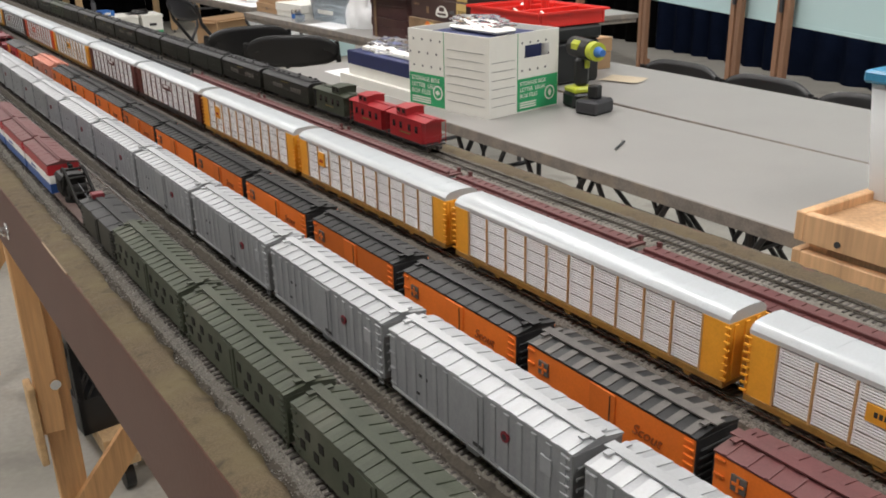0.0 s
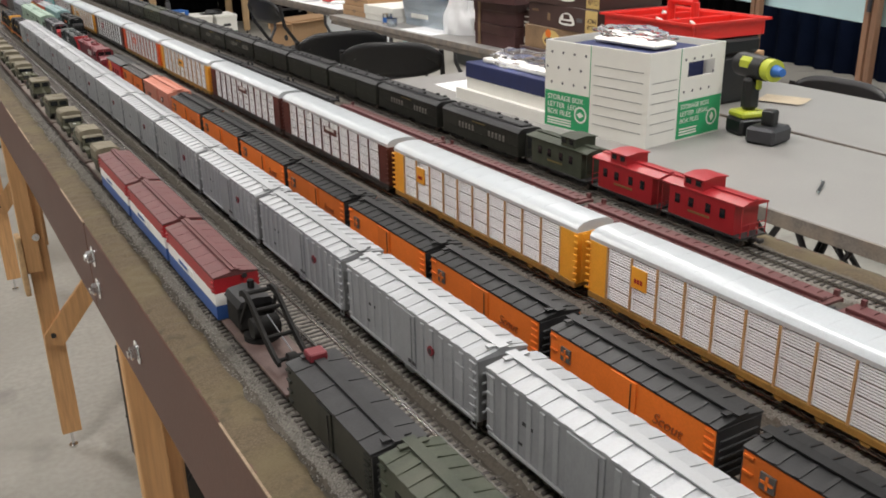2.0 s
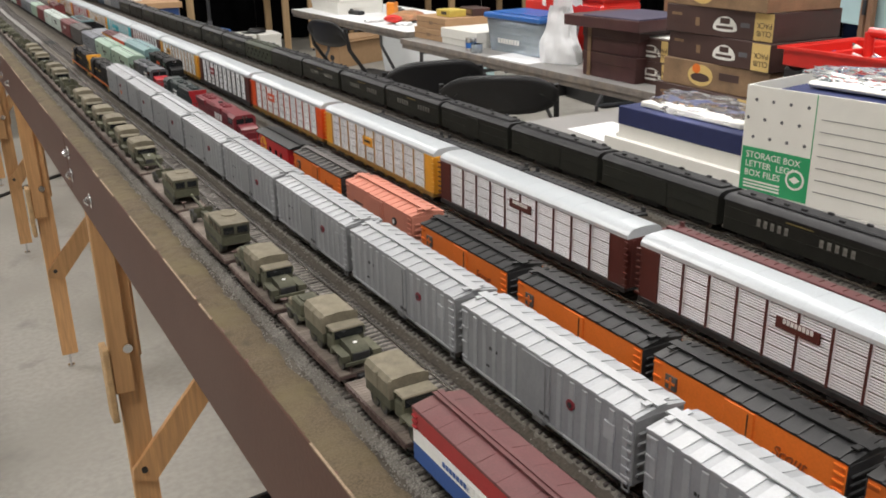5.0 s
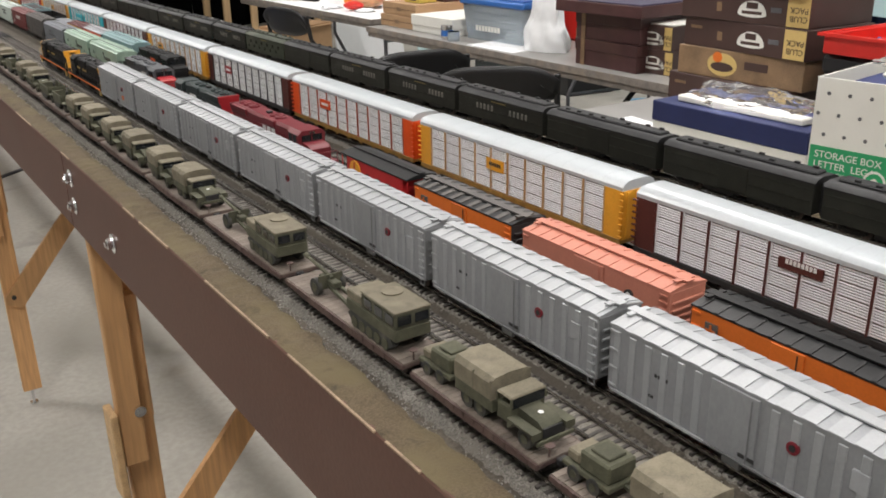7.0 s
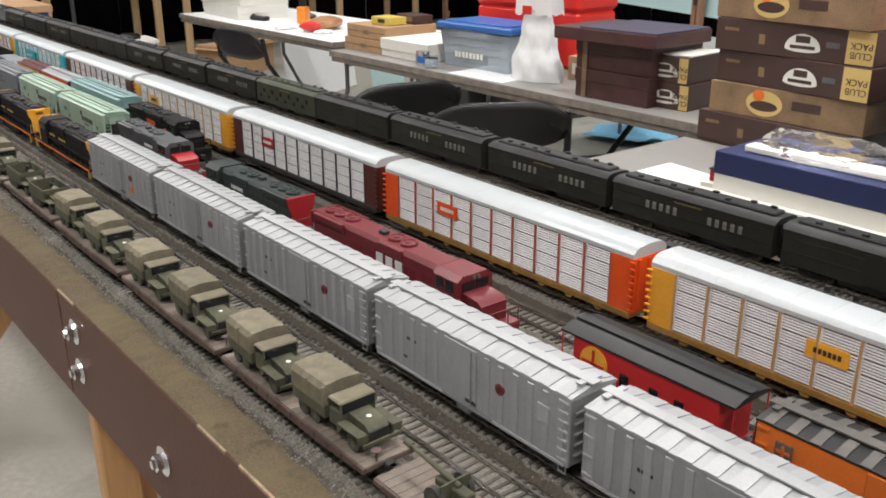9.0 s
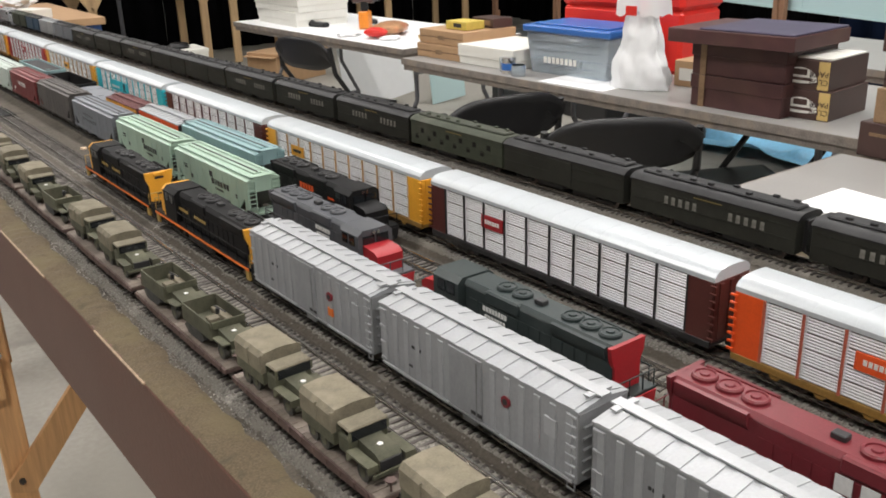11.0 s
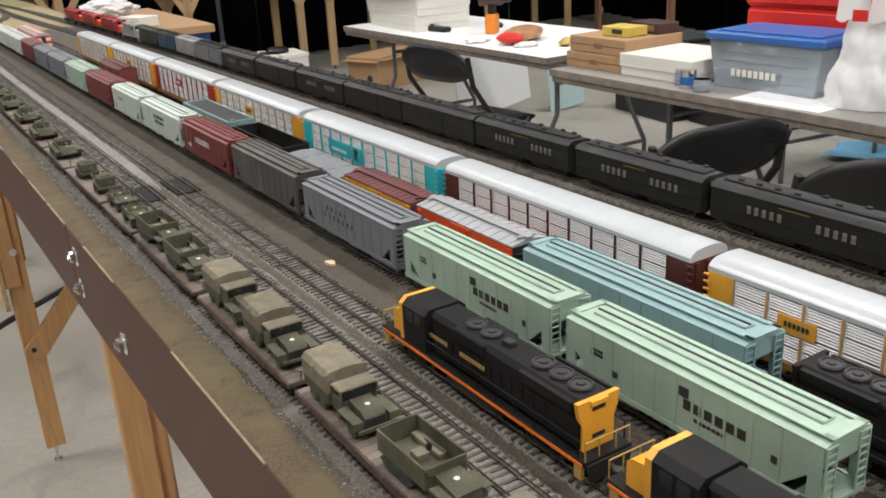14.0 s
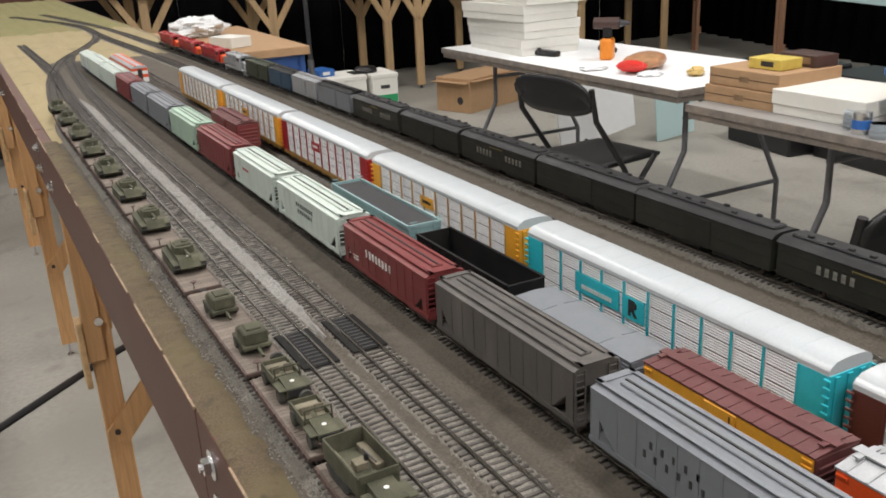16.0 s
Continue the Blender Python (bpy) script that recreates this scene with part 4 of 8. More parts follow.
REEF = [2.281, 2.128, 1.958, 1.799, 1.643, 1.493, 1.337, 1.185, 1.033, 0.875, 0.713, 0.557, 0.403, 0.248, 0.093, -0.062]
for i, (b, a) in enumerate(zip(REEF, REEF[1:])):
    if i == 1:
        place("pink", lambda m: boxcar(m, 0.150, 0.0175, 0.0475, PINK, PINK, PINK, "salmon pink box car with matching roof", "orange reefer train", door=0.03, roof_ribs=12, disc=(-0.04, 0.034, 0.004, LETTER_DARK, LETTER), rows=[(0.045, 0.03, [5, 4], 0.003, 0.002)]), 4, a, b)
    elif i in (0, 11):
        place("reefer_worn", lambda m: reefer(m, ROOF_DARK, True, "Scout", True), 4, a, b)
    elif i in (12, 13):
        place("reefer_m", lambda m: reefer(m, ROOF_MAROON, True, ""), 4, a, b)
    else:
        place("reefer_w" if i % 3 else "reefer", lambda m: reefer(m, ROOF_DARK, True, "Scout" if i % 3 else ""), 4, a, b)


# ---- cabooses ----
def caboose(m, L, side, roof, label, group, cupola_y=0.0, emblem=False, rows_mat=GOLD_DIM, HT=0.0420):
    W = 0.0165
    car = thing("caboose", m, label, "caboose", group)
    gear(car, L, 0.02)
    Lb = L - 0.020
    body = part("body", Shape().box(-W, W, -Lb / 2, Lb / 2, 0.0115, HT, 0.0006), side, car)
    part("underframe", Shape().box(-W, W, -L / 2, L / 2, 0.0095, 0.0118, 0.0003).box(-0.012, 0.012, -0.015, 0.015, 0.005, 0.0095), BLACK, car)
    part("roof", Shape().prism([(-W - 0.001, HT - 0.0005), (-W - 0.001, HT + 0.0008), (-0.009, HT + 0.0032), (0, HT + 0.0038), (0.009, HT + 0.0032), (W + 0.001, HT + 0.0008), (W + 0.001, HT - 0.0005)], -L / 2, L / 2), roof, car)
    part("roof_walk", Shape().box(-0.0035, 0.0035, -L / 2, L / 2, HT + 0.0042, HT + 0.0050), roof, car)
    if cupola_y is not None:
        cup = part("cupola", Shape().box(-W * 0.92, W * 0.92, cupola_y - 0.013, cupola_y + 0.013, HT + 0.001, HT + 0.0125, 0.0006), side, car)
        part("cupola_roof", Shape().prism([(-W, HT + 0.0122), (-W, HT + 0.0130), (0, HT + 0.0150), (W, HT + 0.0130), (W, HT + 0.0122)], cupola_y - 0.0145, cupola_y + 0.0145), roof, cup)
    for s in (-1, 1):
        for dy in (-0.0065, 0.0065) if cupola_y is not None else ():
            part("cupola_window", Shape().box(s * W * 0.92 - 0.0006, s * W * 0.92 + 0.0006, cupola_y + dy - 0.0035, cupola_y + dy + 0.0035, HT + 0.0055, HT + 0.0108), GLASS_DARK, cup)
        for y in (-0.028, -0.010, 0.012, 0.030):
            part("window", Shape().box(s * W - 0.0006, s * W + 0.0006, y - 0.0032, y + 0.0032, 0.0255, 0.0345), GLASS_DARK, body)
        bars(body, s * W, 0.002, 0.0200, [9], 0.0022, 0.0022, rows_mat)
        if emblem:
            d = part("emblem", Shape().rod((s * W, -s * 0.036, 0.033), (s * (W + 0.0012), -s * 0.036, 0.033), 0.0108, 24), YELLOW, body, "yellow round emblem with dark cross")
            part("emblem_cross", Shape().box(s * (W + 0.0014) - 0.0004, s * (W + 0.0014) + 0.0004, -s * 0.036 - 0.009, -s * 0.036 + 0.009, 0.0321, 0.0339).box(s * (W + 0.0014) - 0.0004, s * (W + 0.0014) + 0.0004, -s * 0.036 - 0.0009, -s * 0.036 + 0.0009, 0.024, 0.042), side, d)
    for s in (-1, 1):
        y = s * (L / 2 - 0.0008)
        rl = Shape()
        for x in (-W, -0.006, 0.006, W):
            rl.rod((x, y, 0.0115), (x, y, 0.0235 if abs(x) < 0.01 else HT), 0.0005, 6)
        rl.rod((-W, y, 0.0235), (W, y, 0.0235), 0.0005, 6).rod((-W, y, 0.0175), (W, y, 0.0175), 0.0004, 6)
        part("platform_railing", rl, side, car)
    return car


place("cab_sf", lambda m: caboose(m, 0.128, CABOOSE_RED, ROOF_DARK, "bright red caboose with yellow round emblem and grey roof", "orange reefer train", None, True, HT=0.0460), 4, 2.286, 2.419)
place("cab_red", lambda m: caboose(m, 0.104, RED, RED, "bright red caboose with cupola and railings", "cabooses", 0.012), 8, 1.136, 1.240)
place("cab_red", None, 8, 1.243, 1.350)
place("cab_grn", lambda m: caboose(m, 0.114, OLIVE, OLIVE, "olive drab caboose with cupola", "cabooses", -0.02), 8, 1.354, 1.476)


# ---- passenger and troop coaches ----
def coach(m, L, side, roof, label, group, windows="pairs", HT=0.040):
    W = 0.0178
    car = thing("passenger_coach", m, label, "railroad car", group)
    gear(car, L, 0.03)
    body = part("body", Shape().box(-W, W, -L / 2, L / 2, 0.0100, HT, 0.0006), side, car)
    part("underbody", Shape().box(-0.012, 0.012, -0.05, -0.015, 0.0035, 0.0100, 0.0006).box(-0.013, 0.013, 0.0, 0.04, 0.004, 0.0100, 0.0006), BLACK, car)
    part("roof", Shape().prism([(-W - 0.0006, HT - 0.0004), (-W - 0.0006, HT + 0.0008), (-0.0150, HT + 0.0040), (-0.0095, HT + 0.0058), (0.0095, HT + 0.0058), (0.0150, HT + 0.0040), (W + 0.0006, HT + 0.0008), (W + 0.0006, HT - 0.0004)], -L / 2 - 0.001, L / 2 + 0.001), roof, car)
    part("clerestory", Shape().box(-0.0085, 0.0085, -L / 2 + 0.006, L / 2 - 0.006, HT + 0.005, HT + 0.0085, 0.0012), roof, car)
    rng = random.Random(5)
    vent = Shape().box(-0.0017, 0.0017, -0.003, 0.003, 0, 0.0024, 0.0006).mesh("roof_vent", roof)
    for i in range(8):
        part("roof_vent", vent, roof, car, at=pose(rng.choice((-0.0055, 0.0055)), -L / 2 + 0.016 + i * (L - 0.03) / 7.5, HT + 0.0083))
    for s in (-1, 1):
        win = WINDOW_LIT if windows == "pairs" else GLASS_DARK
        if windows == "pairs":
            wm = Shape().box(s * W - 0.0003, s * W + 0.0005, -0.0021, 0.0021, 0.0240, 0.0315).mesh("window", win)
            for g in (-0.042, 0.030):
                for i in range(5):
                    part("window", wm, win, body, at=pose(0, g + (i - 2) * 0.0082, 0))
        elif windows == "few":
            wm = Shape().box(s * W - 0.0003, s * W + 0.0007, -0.0034, 0.0034, 0.0265, 0.0325).mesh("window", MATT_BLACK)
            for i in range(6):
                part("window", wm, win, body, at=pose(0, -L / 2 + 0.024 + i * 0.0265, 0))
                part("window", wm, win, body, at=pose(0, -L / 2 + 0.036 + i * 0.0265, -0.0085))
        part("belt_rail", Shape().box(s * W - 0.0004, s * W + 0.0009, -L / 2 + 0.002, L / 2 - 0.002, 0.0222, 0.0232).box(s * W - 0.0004, s * W + 0.0009, -L / 2 + 0.002, L / 2 - 0.002, 0.0335, 0.0343), side, body)
        bars(body, s * W, 0.0, 0.0362, [12], 0.0018, 0.0012, GOLD_DIM)
        if windows == "none":
            part("door", Shape().box(s * W - 0.0008, s * W + 0.0009, -0.018, 0.018, 0.0120, 0.0385, 0.0003), side, body)
    for s in (-1, 1):
        part("diaphragm", Shape().box(-0.007, 0.007, s * (L / 2 + 0.0018) - 0.0022, s * (L / 2 + 0.0018) + 0.0022, 0.0105, 0.040, 0.0008), BLACK, car)
    return car


COACHES = [1.476, 1.683, 1.872, 2.065, 2.255, 2.45, 2.637, 2.832, 3.028, 3.215, 3.4, 3.59, 3.787, 3.98, 4.165, 4.35, 4.54, 4.735, 4.93]
KINDS = "ppnnnpppnGpppnnpnp"
for i, (a, b) in enumerate(zip(COACHES, COACHES[1:])):
    kd = KINDS[i]
    place("coach" + kd, lambda m: coach(m, 0.182, OLIVE if kd == "G" else COACH, OLIVE if kd == "G" else COACH_ROOF, {"p": "dark green-black heavyweight coach with pale narrow windows", "n": "dark green-black heavyweight baggage car with gold lettering", "G": "olive green troop sleeper car with small square windows"}[kd], "dark passenger train", {"p": "pairs", "n": "none", "G": "few"}[kd]), 8, a, b)


def troop(m):
    """Olive kitchen car with a strongly ribbed roof and a row of small dark windows."""
    car = boxcar(m, 0.180, 0.0175, 0.0440, OLIVE, OLIVE, OLIVE, "olive drab troop kitchen car with ribbed roof and dark windows", "olive troop train", ribs=0, door=0.02, roof_ribs=16, name="troop_car", ridge=0.0042, rib_w=0.0026)
    wm = Shape().box(-0.0181, 0.0181, -0.0028, 0.0028, 0.0290, 0.0350).mesh("window", MATT_BLACK)
    for i in range(9):
        if i != 4:
            part("window", wm, GLASS_DARK, car, at=pose(0, -0.070 + i * 0.0175, 0))
            if i % 3:
                part("window", wm, GLASS_DARK, car, at=pose(0, -0.0625 + i * 0.0175, -0.0095))
    return car


for i in range(7):
    place("troop", troop, 1, 0.963 - 0.190 * (i + 1), 0.963 - 0.190 * i)
hatch_car = place("blackbox", lambda m: boxcar(m, 0.118, 0.0170, 0.0390, COACH, COACH_ROOF, BLACK, "dull black box car with ribbed roof", "olive troop train", door=0.02, roof_ribs=4, ridge=0.0028), 1, 0.965, 1.092)
part("roof_hatch", Shape().box(-0.006, 0.006, 0.046, 0.057, 0.0412, 0.0470, 0.0008), SOO_RED, hatch_car, "dull red roof hatch")
place("sb_dark", lambda m: boxcar(m, 0.158, 0.0175, 0.0440, GREY_CAR, ROOF_DARK, GREY_CAR, "dark grey box car in the passenger train", "dark passenger train", door=0.03), 8, 4.933, 5.102)
place("sb_grey", lambda m: boxcar(m, 0.138, 0.0175, 0.0440, SILVER, SILVER, SILVER, "light grey express car with vertical ribs", "dark passenger train", ribs=9, door=0.03), 8, 5.102, 5.250)
place("sb_blue", lambda m: boxcar(m, 0.138, 0.0175, 0.0440, BLUE_GREY, ROOF_DARK, BLUE_GREY, "dark blue express box car", "dark passenger train", door=0.03), 8, 5.250, 5.402)
place("sb_olive", lambda m: boxcar(m, 0.158, 0.0175, 0.0440, OLIVE, OLIVE, OLIVE, "olive green express car", "dark passenger train", door=0.03), 8, 5.402, 5.577)


# ---- cab-end hoppers in red, white and blue ----
def bay_hopper(m):
    L, W, HT = 0.1375, 0.0175, 0.0440
    car = thing("covered_hopper", m, "covered hopper car with maroon roof over red, white and blue bands", "railroad car", "striped hopper cars")
    gear(car, L, 0.02)
    for nm, mat, z0, z1, lab in (("lower_band", BLUE, 0.0100, 0.0215, "dark blue lower side band"), ("middle_band", WHITE, 0.0215, 0.0315, "white middle side band"), ("upper_band", RED, 0.0315, HT, "red upper side band")):
        part(nm, Shape().box(-W, W, -L / 2, L / 2, z0, z1, 0.0002), mat, car, lab)
    part("roof", Shape().prism([(-W - 0.0004, HT - 0.0003), (-W, HT + 0.0010), (0, HT + 0.0040), (W, HT + 0.0010), (W + 0.0004, HT - 0.0003)], -L / 2 - 0.0006, L / 2 + 0.0006), ROOF_MAROON, car, "weathered maroon roof")
    part("roof_walk", Shape().box(-0.0035, 0.0035, -L / 2 - 0.001, L / 2 + 0.001, HT + 0.0044, HT + 0.0053).box(-0.0008, 0.0008, -L / 2, L / 2, HT + 0.004, HT + 0.0062), ROOF_MAROON, car)
    rr = Shape()
    for i in range(7):
        y = -L / 2 + L * (i + 0.5) / 7
        rr.prism([(-W, HT + 0.0009), (-W, HT + 0.0012), (0, HT + 0.0042), (W, HT + 0.0012), (W, HT + 0.0009)], y - 0.0004, y + 0.0004)
    tagged(part("roof_rib", rr, ROOF_MAROON, car), kind="stuff")
    for s in (-1, 1):
        tagged(part("ladder", ladder(Shape(), s * W, L / 2 - 0.006, L / 2 - 0.001, 0.033, HT - 0.004, 3), RED, car), kind="stuff")
        tagged(part("ladder", ladder(Shape(), s * W, -L / 2 + 0.001, -L / 2 + 0.006, 0.033, HT - 0.004, 3), RED, car), kind="stuff")
        bars(car, s * W, 0.0, 0.0230, [2], 0.007, 0.0060, LETTER)
        bars(car, s * W, -s * 0.02, 0.0240, [8], 0.0026, 0.0030, BLUE)
    part("brake_wheel", Shape().rod((0.006, -L / 2 - 0.002, 0.043), (0.006, -L / 2 - 0.003, 0.043), 0.0022, 10), BLACK, car)
    part("bay", Shape().prism([(-0.012, 0.0100), (0.012, 0.0100), (0.006, 0.0040), (-0.006, 0.0040)], -0.022, 0.022), BLACK, car)
    return car


for a in (1.229, 1.3765, 1.524):
    place("bay", bay_hopper, 1, a, a + 0.1475)


# ---- covered hoppers ----
def hopper(m, L, side, label, name="covered_hopper", hatch=True, rows=None, row_mat=LETTER_DARK, HT=0.0465, roof=None, open_top=False, round_side=False):
    W = 0.0178
    car = thing(name, m, label, "railroad car", "hopper train")
    gear(car, L, 0.022)
    a, b = L / 2 - 0.002, L / 2 - 0.026
    body = Shape().prism([(-a, HT), (a, HT), (a, HT - 0.012), (b, 0.0130), (-b, 0.0130), (-a, HT - 0.012)], -W, W, "x")
    bp = part("body", body, side, car)
    post = Shape().box(-0.0005, 0.0005, -0.0037, 0.0037, 0.0125, HT - 0.0110).mesh("corner_post", side)
    for e in (-1, 1):
        for s in (-1, 1):
            part("corner_post", post, side, bp, at=pose(s * (W - 0.0004), e * (a - 0.0038), 0))
    part("side_sill", Shape().box(-W - 0.0004, -W + 0.0012, -L / 2, L / 2, 0.0105, 0.0140).box(W - 0.0012, W + 0.0004, -L / 2, L / 2, 0.0105, 0.0140).box(-W, W, -L / 2, -L / 2 + 0.018, 0.0105, 0.0125).box(-W, W, L / 2 - 0.018, L / 2, 0.0105, 0.0125), side, car)
    for e in (-1, 1):
        # Slope sheets take the dark grey to paint in the shade below the overhang.
        part("slope_sheet", Shape().prism([(e * (a - 0.0060), HT - 0.0150), (e * (a + 0.0006), HT - 0.0122), (e * (b + 0.0010), 0.0132), (e * (b - 0.0040), 0.0132)], -W + 0.0012, W - 0.0012, "x"), DARK_CAR, bp, "slope sheet under the car end, coloured dark for the shade there")
    for y in (-0.045, 0.0, 0.045):
        if abs(y) < L / 2 - 0.04:
            part("chute", Shape().prism([(y - 0.020, 0.0130), (y + 0.020, 0.0130), (y + 0.008, 0.0035), (y - 0.008, 0.0035)], -0.012, 0.012, "x"), side, car)
    if open_top:
        part("load_floor", Shape().box(-W + 0.0012, W - 0.0012, -a + 0.002, a - 0.002, HT - 0.001, HT + 0.0003), INNER, car)
        rim = Shape()
        for s in (-1, 1):
            rim.box(s * W - 0.0010, s * W + 0.0010, -a, a, HT - 0.001, HT + 0.003).box(-W, W, s * a - 0.001, s * a + 0.001, HT - 0.001, HT + 0.003)
        part("rim", rim, side, car)
    else:
        rp = part("roof", Shape().prism([(-W - 0.0004, HT - 0.0004), (-W - 0.0004, HT + 0.0006), (-0.010, HT + 0.0030), (0, HT + 0.0036), (0.010, HT + 0.0030), (W + 0.0004, HT + 0.0006), (W + 0.0004, HT - 0.0004)], -L / 2 + 0.001, L / 2 - 0.001), roof or side, car)
        if hatch:
            part("hatch_trough", Shape().box(-0.0048, 0.0048, -L / 2 + 0.012, L / 2 - 0.012, HT + 0.0030, HT + 0.0052, 0.0006), roof or side, rp)
            part("hatch_bar", Shape().box(-0.0007, 0.0007, -L / 2 + 0.012, L / 2 - 0.012, HT + 0.0052, HT + 0.0060), BLACK, rp)
        wk = Shape()
        for s in (-1, 1):
            wk.box(s * 0.0125 - 0.0016, s * 0.0125 + 0.0016, -L / 2, L / 2, HT + 0.0036, HT + 0.0043)
        wk.box(-0.014, 0.014, -L / 2, -L / 2 + 0.006, HT + 0.0036, HT + 0.0043).box(-0.014, 0.014, L / 2 - 0.006, L / 2, HT + 0.0036, HT + 0.0043)
        part("roof_walk", wk, roof or side, rp)
    for s in (-1, 1):
        rb = Shape()
        for i in range(9):
            y = -b + 2 * b * i / 8
            rb.box(s * W - 0.0004, s * W + (0.0007 if not round_side else 0.0005), y - 0.0008, y + 0.0008, 0.0140, HT - 0.0008)
        part("side_rib", rb, side, bp)
        lad = Shape()
        for e in (-1, 1):
            for x in (-W + 0.001, -W + 0.0085, W - 0.0085, W - 0.001):
                lad.box(x - 0.0005, x + 0.0005, e * (L / 2 - 0.0006) - 0.0005, e * (L / 2 - 0.0006) + 0.0005, 0.0080, HT)
            for i in range(9):
                z = 0.0095 + i * 0.0045
                lad.box(-W + 0.001, -W + 0.0085, e * (L / 2 - 0.0006) - 0.0004, e * (L / 2 - 0.0006) + 0.0004, z, z + 0.0009)
                lad.box(W - 0.0085, W - 0.001, e * (L / 2 - 0.0006) - 0.0004, e * (L / 2 - 0.0006) + 0.0004, z, z + 0.0009)
                lad.box(s * W - 0.0006, s * W + 0.0006, e * (L / 2 - 0.0045) - 0.0038, e * (L / 2 - 0.0045) + 0.0038, z, z + 0.0009)
        if s > 0:
            tagged(part("ladder", lad, side, car), kind="stuff")
        for r in rows or ():
            bars(bp, s * W, -s * r[0], r[1], r[2], r[3], r[4], row_mat, gap=r[5] if len(r) > 5 else None)
    return car


HOPPERS = [
    ("gh", 3.243, 3.446, MINT, "mint green covered hopper with dark green lettering", dict(rows=[(-0.004, 0.0345, [1], 0.0070, 0.0062), (-0.026, 0.0275, [6], 0.0052, 0.0060), (-0.024, 0.0225, [7], 0.0022, 0.0020), (0.066, 0.034, [4, 4], 0.0020, 0.0018), (-0.066, 0.024, [1], 0.0042, 0.0042), (0.050, 0.0225, [1], 0.0042, 0.0042)])),
    ("gh", 3.449, 3.652, MINT, "mint green covered hopper with dark green lettering", dict()),
    ("up", 3.655, 3.852, GREY_CAR, "blue-grey covered hopper with dark lettering", dict(rows=[(0.022, 0.0325, [5], 0.0020, 0.0044, 0.0092), (0.018, 0.0250, [7], 0.0020, 0.0044, 0.0092)])),
    ("dk", 3.855, 4.052, DARK_CAR, "weathered dark grey covered hopper with rounded sides", dict(round_side=True, HT=0.0485)),
    ("sf", 4.055, 4.242, MAROON, "oxide red covered hopper with white lettering", dict(rows=[(0.010, 0.029, [8], 0.0034, 0.0072, 0.0070), (0.06, 0.022, [4, 4], 0.002, 0.0018)], row_mat=LETTER)),
    ("sp", 4.245, 4.443, PALE_GREEN, "pale grey-green covered hopper with dark lettering", dict(rows=[(0.005, 0.033, [8], 0.0036, 0.0046, 0.0066), (0.005, 0.0255, [7], 0.0036, 0.0046, 0.0066)])),
    ("pg", 4.446, 4.622, PALE_GREEN, "pale grey-green covered hopper", dict(rows=[(0.03, 0.032, [6], 0.003, 0.003)], row_mat=RED)),
    ("sf2", 4.627, 4.818, MAROON, "plain oxide red covered hopper", dict()),
    ("mint2", 4.822, 5.006, MINT, "mint green covered hopper car", dict()),
    ("pb2", 5.010, 5.191, GREY_CAR, "weathered blue-grey covered hopper", dict()),
    ("dk2", 5.195, 5.361, GREY_CAR, "slate grey box hopper", dict()),
    ("mr2", 5.365, 5.536, MAROON, "dull maroon covered hopper car", dict()),
    ("wh", 5.540, 5.751, PALE_GREEN, "pale grey-white covered hopper", dict()),
    ("wh", 5.755, 5.951, PALE_GREEN, "pale grey-white covered hopper", dict()),
]
for key, a, b, mat, lab, kw in HOPPERS:
    place("hop_" + key, lambda m: hopper(m, b - a - 0.012, mat, lab, **kw), 4, a, b)
place("hop_pb", lambda m: hopper(m, 0.214, PALE_BLUE, "pale blue-green covered hopper", hatch=True), 5, 3.335, 3.562)
place("ow", lambda m: boxcar(m, 0.144, 0.0175, 0.0440, ORANGE_RED, SILVER_ROOF, BLACK, "orange box car with weathered white roof", "hopper train", door=0.03, roof_ribs=12, disc=(0.0, 0.03, 0.004, LETTER, ORANGE_RED)), 5, 3.564, 3.719)
place("blue_end", lambda m: boxcar(m, 0.138, 0.0175, 0.0440, PALE_GREEN, PALE_GREEN, BLUE, "pale grey-white box car with dark blue ends", "hopper train", door=0.03, roof_ribs=8), 4, 5.956, 6.104)


